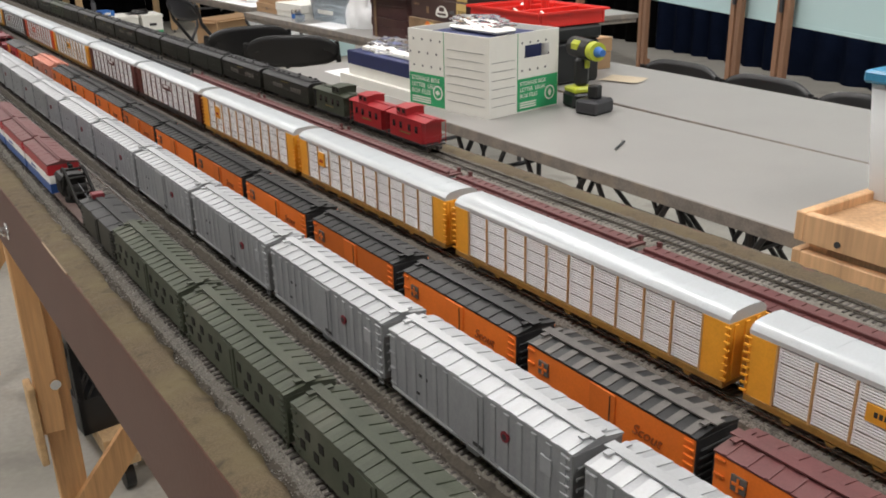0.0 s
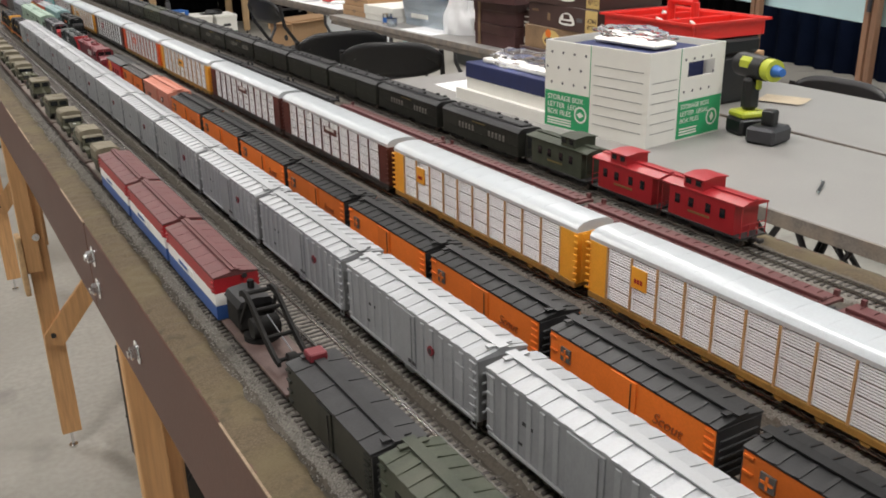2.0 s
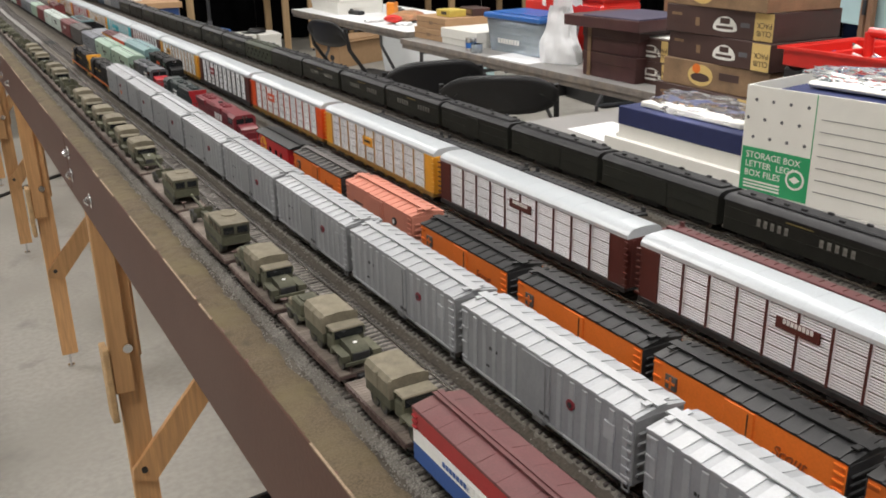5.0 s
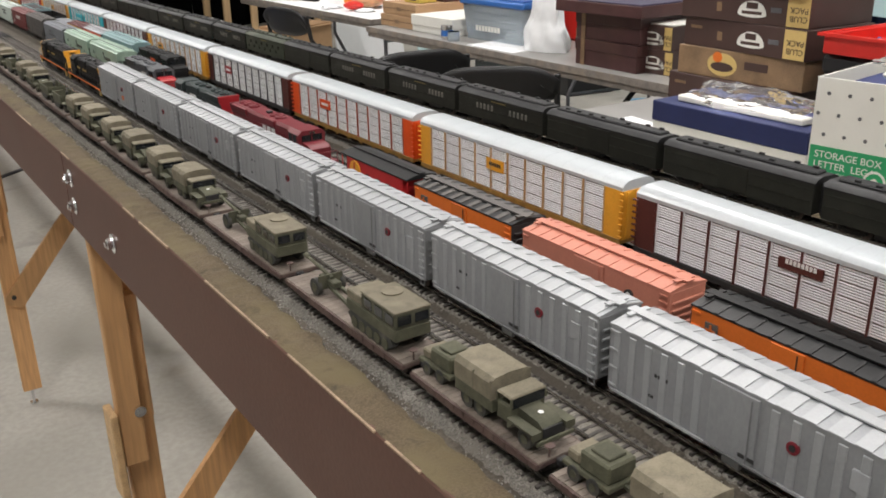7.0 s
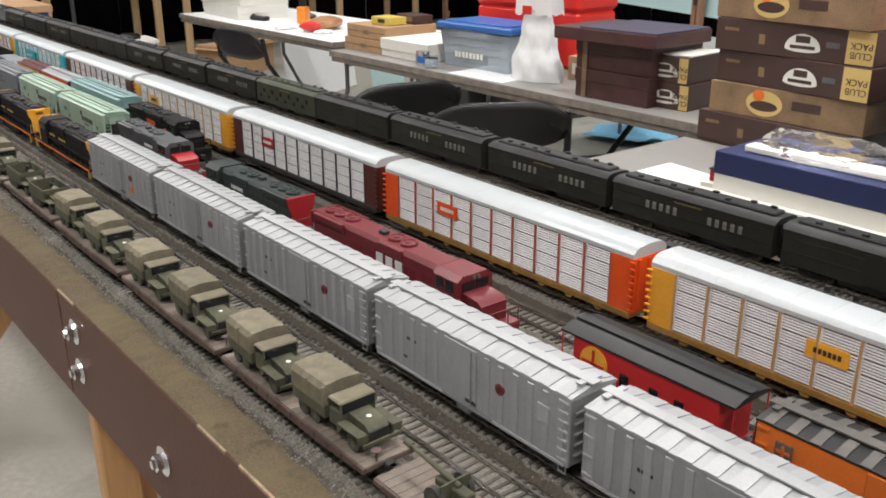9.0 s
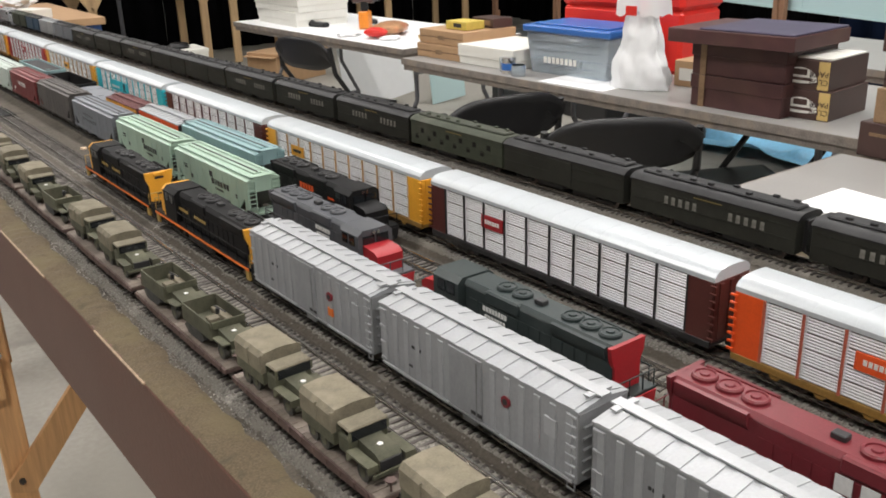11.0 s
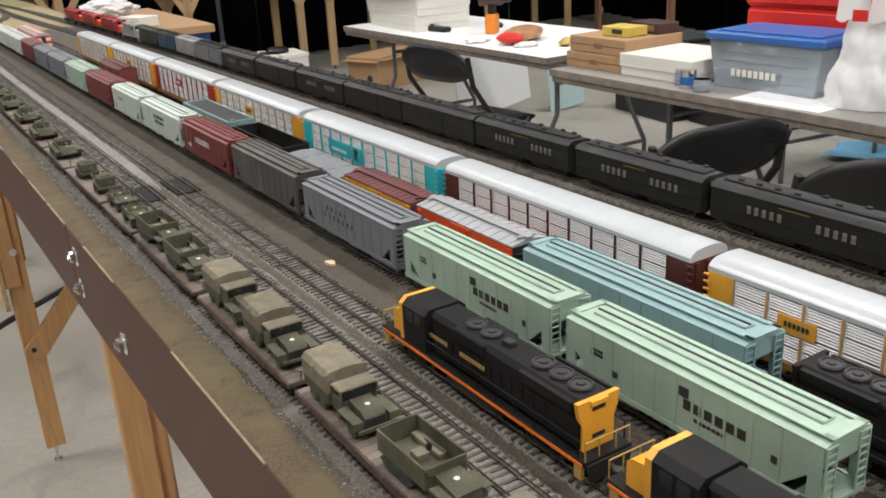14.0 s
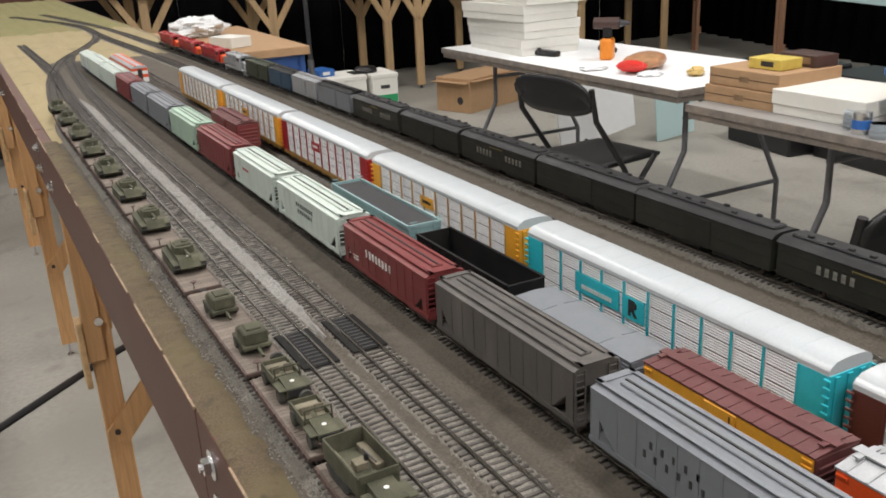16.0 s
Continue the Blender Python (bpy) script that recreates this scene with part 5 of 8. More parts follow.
# ---- locomotives ----
def loco(m, hood, nose, rear, label, L=0.205, stripe=None, sill=None, group="locomotives", rows=None, row_mat=LETTER, flip=False, wide_cab=True, top=0.0485):
    """A hood diesel that looks towards -y (or +y when flipped): deck, long hood with fans, cab, nose, railings."""
    if flip:
        m = m @ FLIP
    car = thing("diesel_locomotive", m, label, "locomotive", group)
    gear(car, L, 0.042)
    W, HW = 0.0172, 0.0124
    bright = nose is YELLOW
    ends = GOLD if bright else sill or hood
    part("deck", Shape().box(-W, W, -L / 2, L / 2, 0.0130, 0.0165, 0.0004), sill or hood, car)
    part("fuel_tank", Shape().box(-0.0155, 0.0155, -0.030, 0.030, 0.0035, 0.0130, 0.0025), BLACK, car)
    hs = Shape().box(-HW, HW, -L / 2 + 0.062, L / 2 - 0.010, 0.0165, top - 0.004, 0.0015)
    hp = part("long_hood", hs, hood, car)
    part("hood_roof", Shape().prism([(-HW, top - 0.0045), (-0.0098, top - 0.0015), (0.0098, top - 0.0015), (HW, top - 0.0045)], -L / 2 + 0.062, L / 2 - 0.011), hood, hp)
    doors = Shape()
    for s in (-1, 1):
        for i in range(11):
            y = -L / 2 + 0.068 + i * 0.0105
            doors.box(s * HW - 0.0004, s * HW + 0.0005, y, y + 0.0085, 0.019, top - 0.013)
    tagged(part("hood_door", doors, hood, hp), kind="stuff")
    for s in (-1, 1):
        flare = Shape().prism([(s * HW, top - 0.0125), (s * 0.0150, top - 0.0075), (s * 0.0150, top - 0.0025), (s * HW, top - 0.0020)], L / 2 - 0.060, L / 2 - 0.014)
        part("radiator", flare, hood, hp)
    fm = Shape().lathe([(0.0074, -0.0005), (0.0074, 0.0018), (0.0066, 0.0027), (0.0058, 0.0027), (0.0054, 0.0018), (0.0030, 0.0020), (0.0026, 0.0030), (0.0001, 0.0030)], 22)
    fan = fm.mesh("roof_fan", BLACK if hood is LOCO_BLACK else hood)
    for y in (L / 2 - 0.023, L / 2 - 0.039, L / 2 - 0.055, 0.004, -0.012):
        part("roof_fan", fan, hood, car, at=pose(0, y, top - 0.0016))
    part("exhaust_pipe", Shape().box(-0.003, 0.003, 0.018, 0.026, top - 0.002, top + 0.0016, 0.0005), BLACK, car)
    part("dynamic_brake", Shape().box(-0.0138, 0.0138, -0.020, 0.014, top - 0.011, top - 0.0016, 0.0012), hood, car)
    part("rear_end", Shape().prism([(-0.0138, top - 0.010), (-0.0150, top - 0.0015), (0.0150, top - 0.0015), (0.0138, top - 0.010), (0.0112, top - 0.016), (0.0112, 0.0165), (-0.0112, 0.0165), (-0.0112, top - 0.016)], L / 2 - 0.0115, L / 2 - 0.0085), rear, car)
    if bright:
        for z in (top - 0.0085, 0.0235):
            part("end_grille", Shape().box(-0.0045, 0.0045, L / 2 - 0.0090, L / 2 - 0.0080, z, z + 0.0022), BLACK, car, "dark slot in the yellow end")
        part("number_box", Shape().box(-0.0062, 0.0062, L / 2 - 0.0100, L / 2 - 0.0070, top - 0.0052, top - 0.0018, 0.0004), rear, car)
    cab = part("cab", Shape().prism([(-0.0168, 0.0165), (-0.0168, top - 0.0050), (-0.0120, top - 0.0008), (0.0120, top - 0.0008), (0.0168, top - 0.0050), (0.0168, 0.0165)], -L / 2 + 0.031, -L / 2 + 0.060), hood if nose is not YELLOW else LOCO_BLACK, car)
    f0 = -L / 2 + (0.0262 if bright else 0.0310)
    if bright:
        part("cab_face", Shape().prism([(-0.0165, 0.0165), (-0.0165, top - 0.0053), (-0.0118, top - 0.0012), (0.0118, top - 0.0012), (0.0165, top - 0.0053), (0.0165, 0.0165)], f0, -L / 2 + 0.0308), nose, cab, "yellow-orange cab face")
    for s in (-1, 1):
        part("windshield", Shape().box(min(s * 0.0010, s * 0.0125), max(s * 0.0010, s * 0.0125), f0 - 0.0008, f0 + 0.0004, top - 0.0130, top - 0.0060), GLASS_DARK, cab)
    for s in (-1, 1):
        for y in (0.0365, 0.0475):
            part("side_window", Shape().box(s * 0.0168 - 0.0004, s * 0.0168 + 0.0005, -L / 2 + y, -L / 2 + y + 0.0085, top - 0.0145, top - 0.0060), GLASS_DARK, cab)
    part("nose", Shape().prism([(-L / 2 + 0.010, 0.0165), (-L / 2 + 0.010, top - 0.0180), (-L / 2 + 0.014, top - 0.0150), (f0, top - 0.0133), (f0, 0.0165)], -0.0125, 0.0125, "x"), nose, car)
    for x in (-0.0022, 0.0022):
        part("headlight", Shape().rod((x, f0, top - 0.0036), (x, f0 - 0.0018, top - 0.0036), 0.0016, 10), CHROME, cab)
    for y, s in ((-L / 2, -1), (L / 2, 1)):
        part("pilot", Shape().prism([(-0.0160, 0.0145), (0.0160, 0.0145), (0.0140, 0.0035), (-0.0140, 0.0035)], y - 0.0010, y + 0.0010), BLACK if bright else sill or nose, car)
        for x in (-0.0161, 0.0161):
            part("step", Shape().box(x - 0.0011, x + 0.0011, y - s * 0.0060 - 0.003, y - s * 0.0060 + 0.003, 0.004, 0.0135), ends, car)
    for s in (-1, 1):
        rl = Shape()
        rl.rod((s * 0.0168, -L / 2 + 0.062, 0.0275), (s * 0.0168, L / 2 - 0.004, 0.0275), 0.00045, 6)
        for i in range(9):
            y = -L / 2 + 0.064 + i * (L - 0.070) / 8
            rl.rod((s * 0.0168, y, 0.0165), (s * 0.0168, y, 0.0275), 0.00045, 6)
        part("handrail", rl, sill or hood, car)
        if stripe:
            part("side_stripe", Shape().box(s * 0.0172 - 0.0003, s * 0.0172 + 0.0006, -L / 2 + 0.002, L / 2 - 0.002, 0.0130, 0.0150), stripe, car, "thin coloured sill stripe")
        for r in rows or ():
            bars(hp, s * 0.0129, -s * r[0] * (1 if not flip else 1), r[1], r[2], r[3], r[4], row_mat)
    for y in (-L / 2 + 0.0012, L / 2 - 0.0012):
        er = Shape().rod((-0.0160, y, 0.0275), (0.0160, y, 0.0275), 0.00045, 6)
        for x in (-0.0160, -0.006, 0.006, 0.0160):
            er.rod((x, y, 0.0150), (x, y, 0.0275), 0.00045, 6)
        part("end_railing", er, ends, car)
    return car


place("soo", lambda m: loco(m, SOO_RED, SOO_RED, SOO_RED, "maroon-red diesel locomotive with white side lettering", 0.248, rows=[(0.0, 0.0270, [3], 0.0090, 0.0095)]), 4, 2.482, 2.745)
place("spg", lambda m: loco(m, LOCO_GREEN, RED, RED, "weathered dark green-grey diesel locomotive with red ends", 0.212, flip=True, rows=[(0.01, 0.0310, [8], 0.0022, 0.0036), (0.01, 0.0250, [7], 0.0022, 0.0036)]), 4, 2.752, 2.982)
place("sp2", lambda m: loco(m, LOCO_GREY, RED, LOCO_GREY, "weathered grey diesel locomotive with red nose", 0.204, rows=[(-0.005, 0.0310, [8], 0.0022, 0.0036), (-0.005, 0.0250, [7], 0.0022, 0.0036)]), 4, 3.008, 3.225)
for a, b in ((3.104, 3.330), (3.339, 3.567)):
    place("np", lambda m: loco(m, LOCO_BLACK, YELLOW, YELLOW, "black diesel locomotive with yellow-orange ends and orange sill", 0.220, stripe=ORANGE, sill=LOCO_BLACK, rows=[(0.0, 0.0290, [8], 0.0024, 0.0030), (0.040, 0.0290, [7], 0.0024, 0.0030)], row_mat=GOLD, flip=True), 3, a, b, turned=True)
place("t5loco", lambda m: loco(m, LOCO_BLACK, LOCO_BLACK, LOCO_BLACK, "black diesel locomotive with orange lettering", 0.204, rows=[(0.02, 0.0300, [5], 0.0040, 0.0060), (-0.03, 0.030, [1], 0.022, 0.002)], row_mat=ORANGE_RED), 5, 3.110, 3.328)
place("t8grey", lambda m: loco(m, SILVER, SILVER, SILVER, "light grey diesel locomotive", 0.160, group="far locomotives"), 8, 5.580, 5.750)
for a in (5.755, 6.0, 6.245):
    place("t8red", lambda m: loco(m, RED, ORANGE_RED, RED, "bright red diesel locomotive with dark underframe", 0.225, group="far locomotives", sill=BLACK), 8, a, a + 0.243)


# ---- low cars on the middle tracks ----
def low_flat(m, L, deck, label, bulk=0.012, rim=None, group="low flat cars", fishbelly=True):
    car = thing("flat_car", m, label, "railroad car", group)
    gear(car, L, 0.024)
    W = 0.0172
    part("deck", Shape().box(-W, W, -L / 2, L / 2, 0.0105, 0.0130, 0.0003), deck, car)
    for s in (-1, 1):
        part("side_sill", Shape().prism([(-L / 2, 0.0128), (L / 2, 0.0128), (L / 2, 0.0095), (L / 2 - 0.04, 0.0070), (-L / 2 + 0.04, 0.0070), (-L / 2, 0.0095)], s * W - 0.0009, s * W + 0.0009, "x"), rim or deck, car)
    cr = Shape()
    for i in range(int(L / 0.012)):
        y = -L / 2 + 0.006 + i * 0.012
        cr.box(-W + 0.001, W - 0.001, y - 0.0007, y + 0.0007, 0.0130, 0.0138)
    part("deck_ribs", cr, deck, car)
    part("centre_beam", Shape().box(-0.0028, 0.0028, -L / 2 + 0.004, L / 2 - 0.004, 0.0130, 0.0165, 0.0005), deck, car)
    for s in (-1, 1):
        for y in (-L / 2 + 0.006, L / 2 - 0.006):
            part("stake_pocket", Shape().box(s * W - 0.0016, s * W + 0.0016, y - 0.002, y + 0.002, 0.0100, 0.0180), deck, car)
    return car


for i in range(8):
    place("t7flat", lambda m: low_flat(m, 0.290, ROOF_MAROON, "empty maroon intermodal flat car with centre beam"), 7, -0.517 + i * 0.302, -0.517 + (i + 1) * 0.302)
for i in range(3):
    place("t7dark", lambda m: low_flat(m, 0.205, COACH_ROOF, "empty black flat car", rim=COACH), 7, 1.933 + i * 0.217, 1.933 + (i + 1) * 0.217)
place("t5flat", lambda m: boxcar(m, 0.134, 0.0175, 0.0415, YELLOW, ROOF_MAROON, ROOF_MAROON, "yellow-sided refrigerator car with oxide brown ribbed roof", "hopper train", door=0.025, roof_ribs=14, ridge=0.0025), 5, 3.721, 3.866)


def gondola(m, L, side, inner, label, HT=0.030):
    car = thing("gondola_car", m, label, "railroad car", "hopper train")
    gear(car, L, 0.022)
    W = 0.0178
    part("floor_plate", Shape().box(-W, W, -L / 2, L / 2, 0.0105, 0.0130, 0.0003), inner, car)
    for s in (-1, 1):
        sd = part("side_wall", Shape().box(s * W - 0.0008, s * W + 0.0008, -L / 2, L / 2, 0.0110, HT, 0.0003), side, car)
        rb = Shape().box(s * W - 0.0013, s * W + 0.0013, -L / 2, L / 2, HT - 0.0012, HT + 0.0006)
        for i in range(12):
            yy = -L / 2 + 0.006 + i * (L - 0.012) / 11
            rb.box(s * W - 0.0004, s * W + 0.0016, yy - 0.0008, yy + 0.0008, 0.0110, HT - 0.001) if s > 0 else rb.box(s * W - 0.0016, s * W + 0.0004, yy - 0.0008, yy + 0.0008, 0.0110, HT - 0.001)
        part("side_rib", rb, side, sd)
        part("end_wall", Shape().box(-W, W, s * L / 2 - 0.0010, s * L / 2 + 0.0010, 0.0110, HT, 0.0003), side, car)
    return car


place("gond_grey", lambda m: boxcar(m, 0.138, 0.0175, 0.0350, GREY_CAR, GREY_CAR, GREY_CAR, "low grey car with smooth pale roof", "hopper train", door=0.0, roof_ribs=2, walkway=False, ridge=0.002), 5, 3.868, 4.018)
place("gond_black", lambda m: gondola(m, 0.160, LOCO_BLACK, INNER, "black empty gondola car", 0.040), 5, 4.020, 4.190)
place("gond_pale", lambda m: hopper(m, 0.200, PALE_BLUE, "pale grey-green open hopper car", name="hopper_car", open_top=True, HT=0.040), 5, 4.195, 4.408)
place("t5box", lambda m: boxcar(m, 0.150, 0.0175, 0.0470, MAROON, ROOF_MAROON, MAROON, "dull maroon box car", "hopper train", door=0.03), 5, 4.780, 4.947)


def stripe_car(m):
    car = thing("passenger_coach", m, "white streamlined coach with red-orange side stripes", "railroad car", "hopper train")
    gear(car, 0.30, 0.03)
    W = 0.0178
    for nm, mat, z0, z1 in (("lower_side", WHITE, 0.010, 0.020), ("lower_stripe", ORANGE_RED, 0.020, 0.028), ("window_band", WHITE, 0.028, 0.036), ("upper_stripe", ORANGE_RED, 0.036, 0.042)):
        part(nm, Shape().box(-W, W, -0.15, 0.15, z0, z1, 0.0002), mat, car)
    part("roof", Shape().prism([(-W, 0.042), (-0.013, 0.047), (0, 0.0485), (0.013, 0.047), (W, 0.042)], -0.15, 0.15), ROOF_WHITE, car)
    for s in (-1, 1):
        part("roof_stripe", Shape().box(s * 0.0085 - 0.0022, s * 0.0085 + 0.0022, -0.15, 0.15, 0.0470, 0.0486), ORANGE_RED, car, "red-orange roof stripe")
    part("end_door", Shape().box(-0.005, 0.005, -0.1515, -0.149, 0.012, 0.040), BLACK, car)
    return car


place("stripe", stripe_car, 5, 5.63, 5.95)


# ---- wrecking crane on the front track ----
def crane(m):
    car = thing("wrecking_crane", m, "black railroad wrecking crane with latticed boom on a flat car", "railroad crane", "olive troop train")
    L = 0.132
    gear(car, L, 0.022)
    part("deck", Shape().box(-0.0165, 0.0165, -L / 2, L / 2, 0.0100, 0.0125, 0.0004), FLAT_SIDE, car)
    part("turntable", Shape().rod((0, 0.022, 0.0125), (0, 0.022, 0.0165), 0.013, 20), MATT_BLACK, car)
    part("house", Shape().box(-0.0135, 0.0135, 0.030, 0.058, 0.0165, 0.0360, 0.0015), MATT_BLACK, car)
    part("house_roof", Shape().prism([(-0.0142, 0.0355), (-0.0110, 0.0400), (0.0, 0.0415), (0.0110, 0.0400), (0.0142, 0.0355)], 0.028, 0.060), COACH_ROOF, car)
    part("stack", Shape().rod((0.004, 0.050, 0.040), (0.004, 0.050, 0.0470), 0.0026, 10), MATT_BLACK, car)
    neck = [(0.030, 0.0465, 0.0040), (0.022, 0.0500, 0.0050), (0.012, 0.0490, 0.0060), (0.002, 0.0430, 0.0070), (-0.010, 0.0350, 0.0075), (-0.022, 0.0280, 0.0070), (-0.034, 0.0230, 0.0055), (-0.042, 0.0215, 0.0035)]
    for s in (-1, 1):
        outline = [(y, z + h / 2) for y, z, h in neck] + [(y, z - h / 2) for y, z, h in reversed(neck)]
        part("boom_girder", Shape().prism(outline, s * 0.0105 - 0.0011, s * 0.0105 + 0.0011, "x"), MATT_BLACK, car, "curved black boom girder")
        part("gantry_leg", Shape().beam((s * 0.0120, 0.032, 0.022), (s * 0.0105, 0.014, 0.0480), 0.0024, 0.0020), MATT_BLACK, car)
    for i, (y, z) in enumerate(((0.024, 0.0480), (0.004, 0.0425), (-0.016, 0.0300), (-0.036, 0.0215))):
        part("cross_tie", Shape().rod((-0.0105, y, z), (0.0105, y, z), 0.0016, 8), MATT_BLACK, car)
    part("winch_drum", Shape().rod((-0.0100, 0.014, 0.0250), (0.0100, 0.014, 0.0250), 0.0075, 16), MATT_BLACK, car)
    part("sheave", Shape().rod((-0.0030, -0.038, 0.0215), (0.0030, -0.038, 0.0215), 0.0048, 14), MATT_BLACK, car)
    part("cable", Shape().rod((0.002, 0.012, 0.034), (0.001, -0.036, 0.0265), 0.0004, 5), GREY_CAR, car, "grey hoisting cable")
    part("hook", Shape().tube([(0, -0.043, 0.0200), (0, -0.046, 0.0160), (0, -0.050, 0.0150), (0, -0.052, 0.0180)], 0.0012, 6), MATT_BLACK, car)
    part("tool_box", Shape().box(0.003, 0.0135, -0.060, -0.048, 0.0125, 0.0190, 0.0005), ROOF_MAROON, car)
    return car


place("crane", crane, 1, 1.095, 1.228)


# ---- flat cars with army vehicles ----
def flatcar(m, L):
    car = thing("flat_car", m, "weathered brown flat car with pale plank deck", "railroad car", "army vehicle train")
    gear(car, L, 0.022)
    W = 0.0165
    part("body", Shape().box(-W + 0.001, W - 0.001, -L / 2, L / 2, 0.0085, 0.0112, 0.0003), FLAT_SIDE, car)
    for s in (-1, 1):
        sill = part("side_sill", Shape().prism([(-L / 2, 0.0116), (L / 2, 0.0116), (L / 2, 0.0085), (L / 2 - 0.045, 0.0060), (-L / 2 + 0.045, 0.0060), (-L / 2, 0.0085)], s * W - 0.0007, s * W + 0.0007, "x"), FLAT_SIDE, car)
        pk = Shape()
        for i in range(12):
            y = -L / 2 + 0.008 + i * (L - 0.016) / 11
            pk.box(s * W - 0.0013, s * W + 0.0013, y - 0.0012, y + 0.0012, 0.0085, 0.0118)
        tagged(part("stake_pocket", pk, FLAT_SIDE, sill), kind="stuff")
    n = 26
    pm = Shape().box(-W + 0.0006, W - 0.0006, -L / n / 2 + 0.00015, L / n / 2 - 0.00015, 0.0112, 0.0123, 0.0002).mesh("plank", DECK)
    for i in range(n):
        part("plank", pm, DECK, car, at=pose(0, -L / 2 + L * (i + 0.5) / n, 0))
    part("brake_wheel", Shape().rod((-0.007, -L / 2 + 0.0016, 0.0116), (-0.007, -L / 2 + 0.0016, 0.0190), 0.0006, 6).rod((-0.007, -L / 2 + 0.0016, 0.0190), (-0.007, -L / 2 + 0.0016, 0.0196), 0.0030, 12), FLAT_SIDE, car)
    return car


TYRE = surface("tyre_rubber", (0.03, 0.03, 0.028), 0.85, 0, 0.3, 200, 0.2, 900, 0.5, (0.12, 0.11, 0.085))


def wheels(v, ys, x=0.0105, r=0.0058, w=0.0032):
    wm = Shape().rod((-w / 2, 0, 0), (w / 2, 0, 0), r, 14).mesh("tyre", TYRE)
    hm = Shape().rod((-w / 2 - 0.0004, 0, 0), (w / 2 + 0.0004, 0, 0), r * 0.5, 10).mesh("hub", ARMY)
    for y in ys:
        for s in (-1, 1):
            t = part("tyre", wm, TYRE, v, at=pose(s * x, y, r))
            part("hub", hm, ARMY, t)


def star(v, x, y, z):
    part("white_star", Shape().rod((x, y, z), (x, y, z + 0.0003), 0.0018, 5), LETTER, v, "white star marking")


def truck(m):
    v = thing("army_truck", m, "olive drab six-wheel army truck with tan canvas cover", "toy truck", "army trucks")
    wheels(v, (-0.026, 0.014, 0.0265))
    part("chassis", Shape().box(-0.0075, 0.0075, -0.034, 0.036, 0.0058, 0.0080), ARMY, v)
    part("bonnet", Shape().prism([(-0.0345, 0.0075), (-0.0345, 0.0145), (-0.031, 0.0168), (-0.014, 0.0180), (-0.014, 0.0075)], -0.0070, 0.0070, "x"), ARMY, v)
    for s in (-1, 1):
        part("mudguard", Shape().prism([(-0.036, 0.0095), (-0.034, 0.0128), (-0.020, 0.0128), (-0.0155, 0.0080), (-0.0145, 0.0080), (-0.0145, 0.0140), (-0.036, 0.0140)], s * 0.0118 - 0.0032, s * 0.0118 + 0.0032, "x"), ARMY, v)
    part("grille", Shape().box(-0.0066, 0.0066, -0.0352, -0.0343, 0.0082, 0.0142, 0.0003), BLACK, v)
    part("bumper", Shape().box(-0.0130, 0.0130, -0.0380, -0.0366, 0.0068, 0.0094, 0.0003), ARMY, v)
    cab = part("cab", Shape().box(-0.0122, 0.0122, -0.0145, -0.0020, 0.0080, 0.0190, 0.0008), ARMY, v)
    part("windscreen", Shape().box(-0.0112, 0.0112, -0.0150, -0.0142, 0.0178, 0.0236), GLASS_DARK, cab)
    part("cab_roof", Shape().box(-0.0125, 0.0125, -0.0150, -0.0020, 0.0232, 0.0252, 0.0008), CANVAS, cab)
    for s in (-1, 1):
        part("cab_post", Shape().box(s * 0.0118 - 0.0008, s * 0.0118 + 0.0008, -0.0030, -0.0020, 0.0185, 0.0236).box(s * 0.0118 - 0.0008, s * 0.0118 + 0.0008, -0.0150, -0.0142, 0.0185, 0.0236), ARMY, cab)
    part("cargo_bed", Shape().box(-0.0138, 0.0138, 0.0002, 0.0360, 0.0090, 0.0170, 0.0005), ARMY, v)
    part("canvas_cover", Shape().prism([(-0.0138, 0.0165), (-0.0140, 0.0270), (-0.0115, 0.0302), (0, 0.0312), (0.0115, 0.0302), (0.0140, 0.0270), (0.0138, 0.0165)], 0.0005, 0.0362), CANVAS, v, "sagging tan canvas cover")
    part("hoop", Shape().box(-0.0142, 0.0142, 0.0010, 0.0020, 0.0165, 0.0290).box(-0.0142, 0.0142, 0.0175, 0.0183, 0.0165, 0.0285), CANVAS, v)
    star(v, 0, -0.025, 0.0176)
    return v


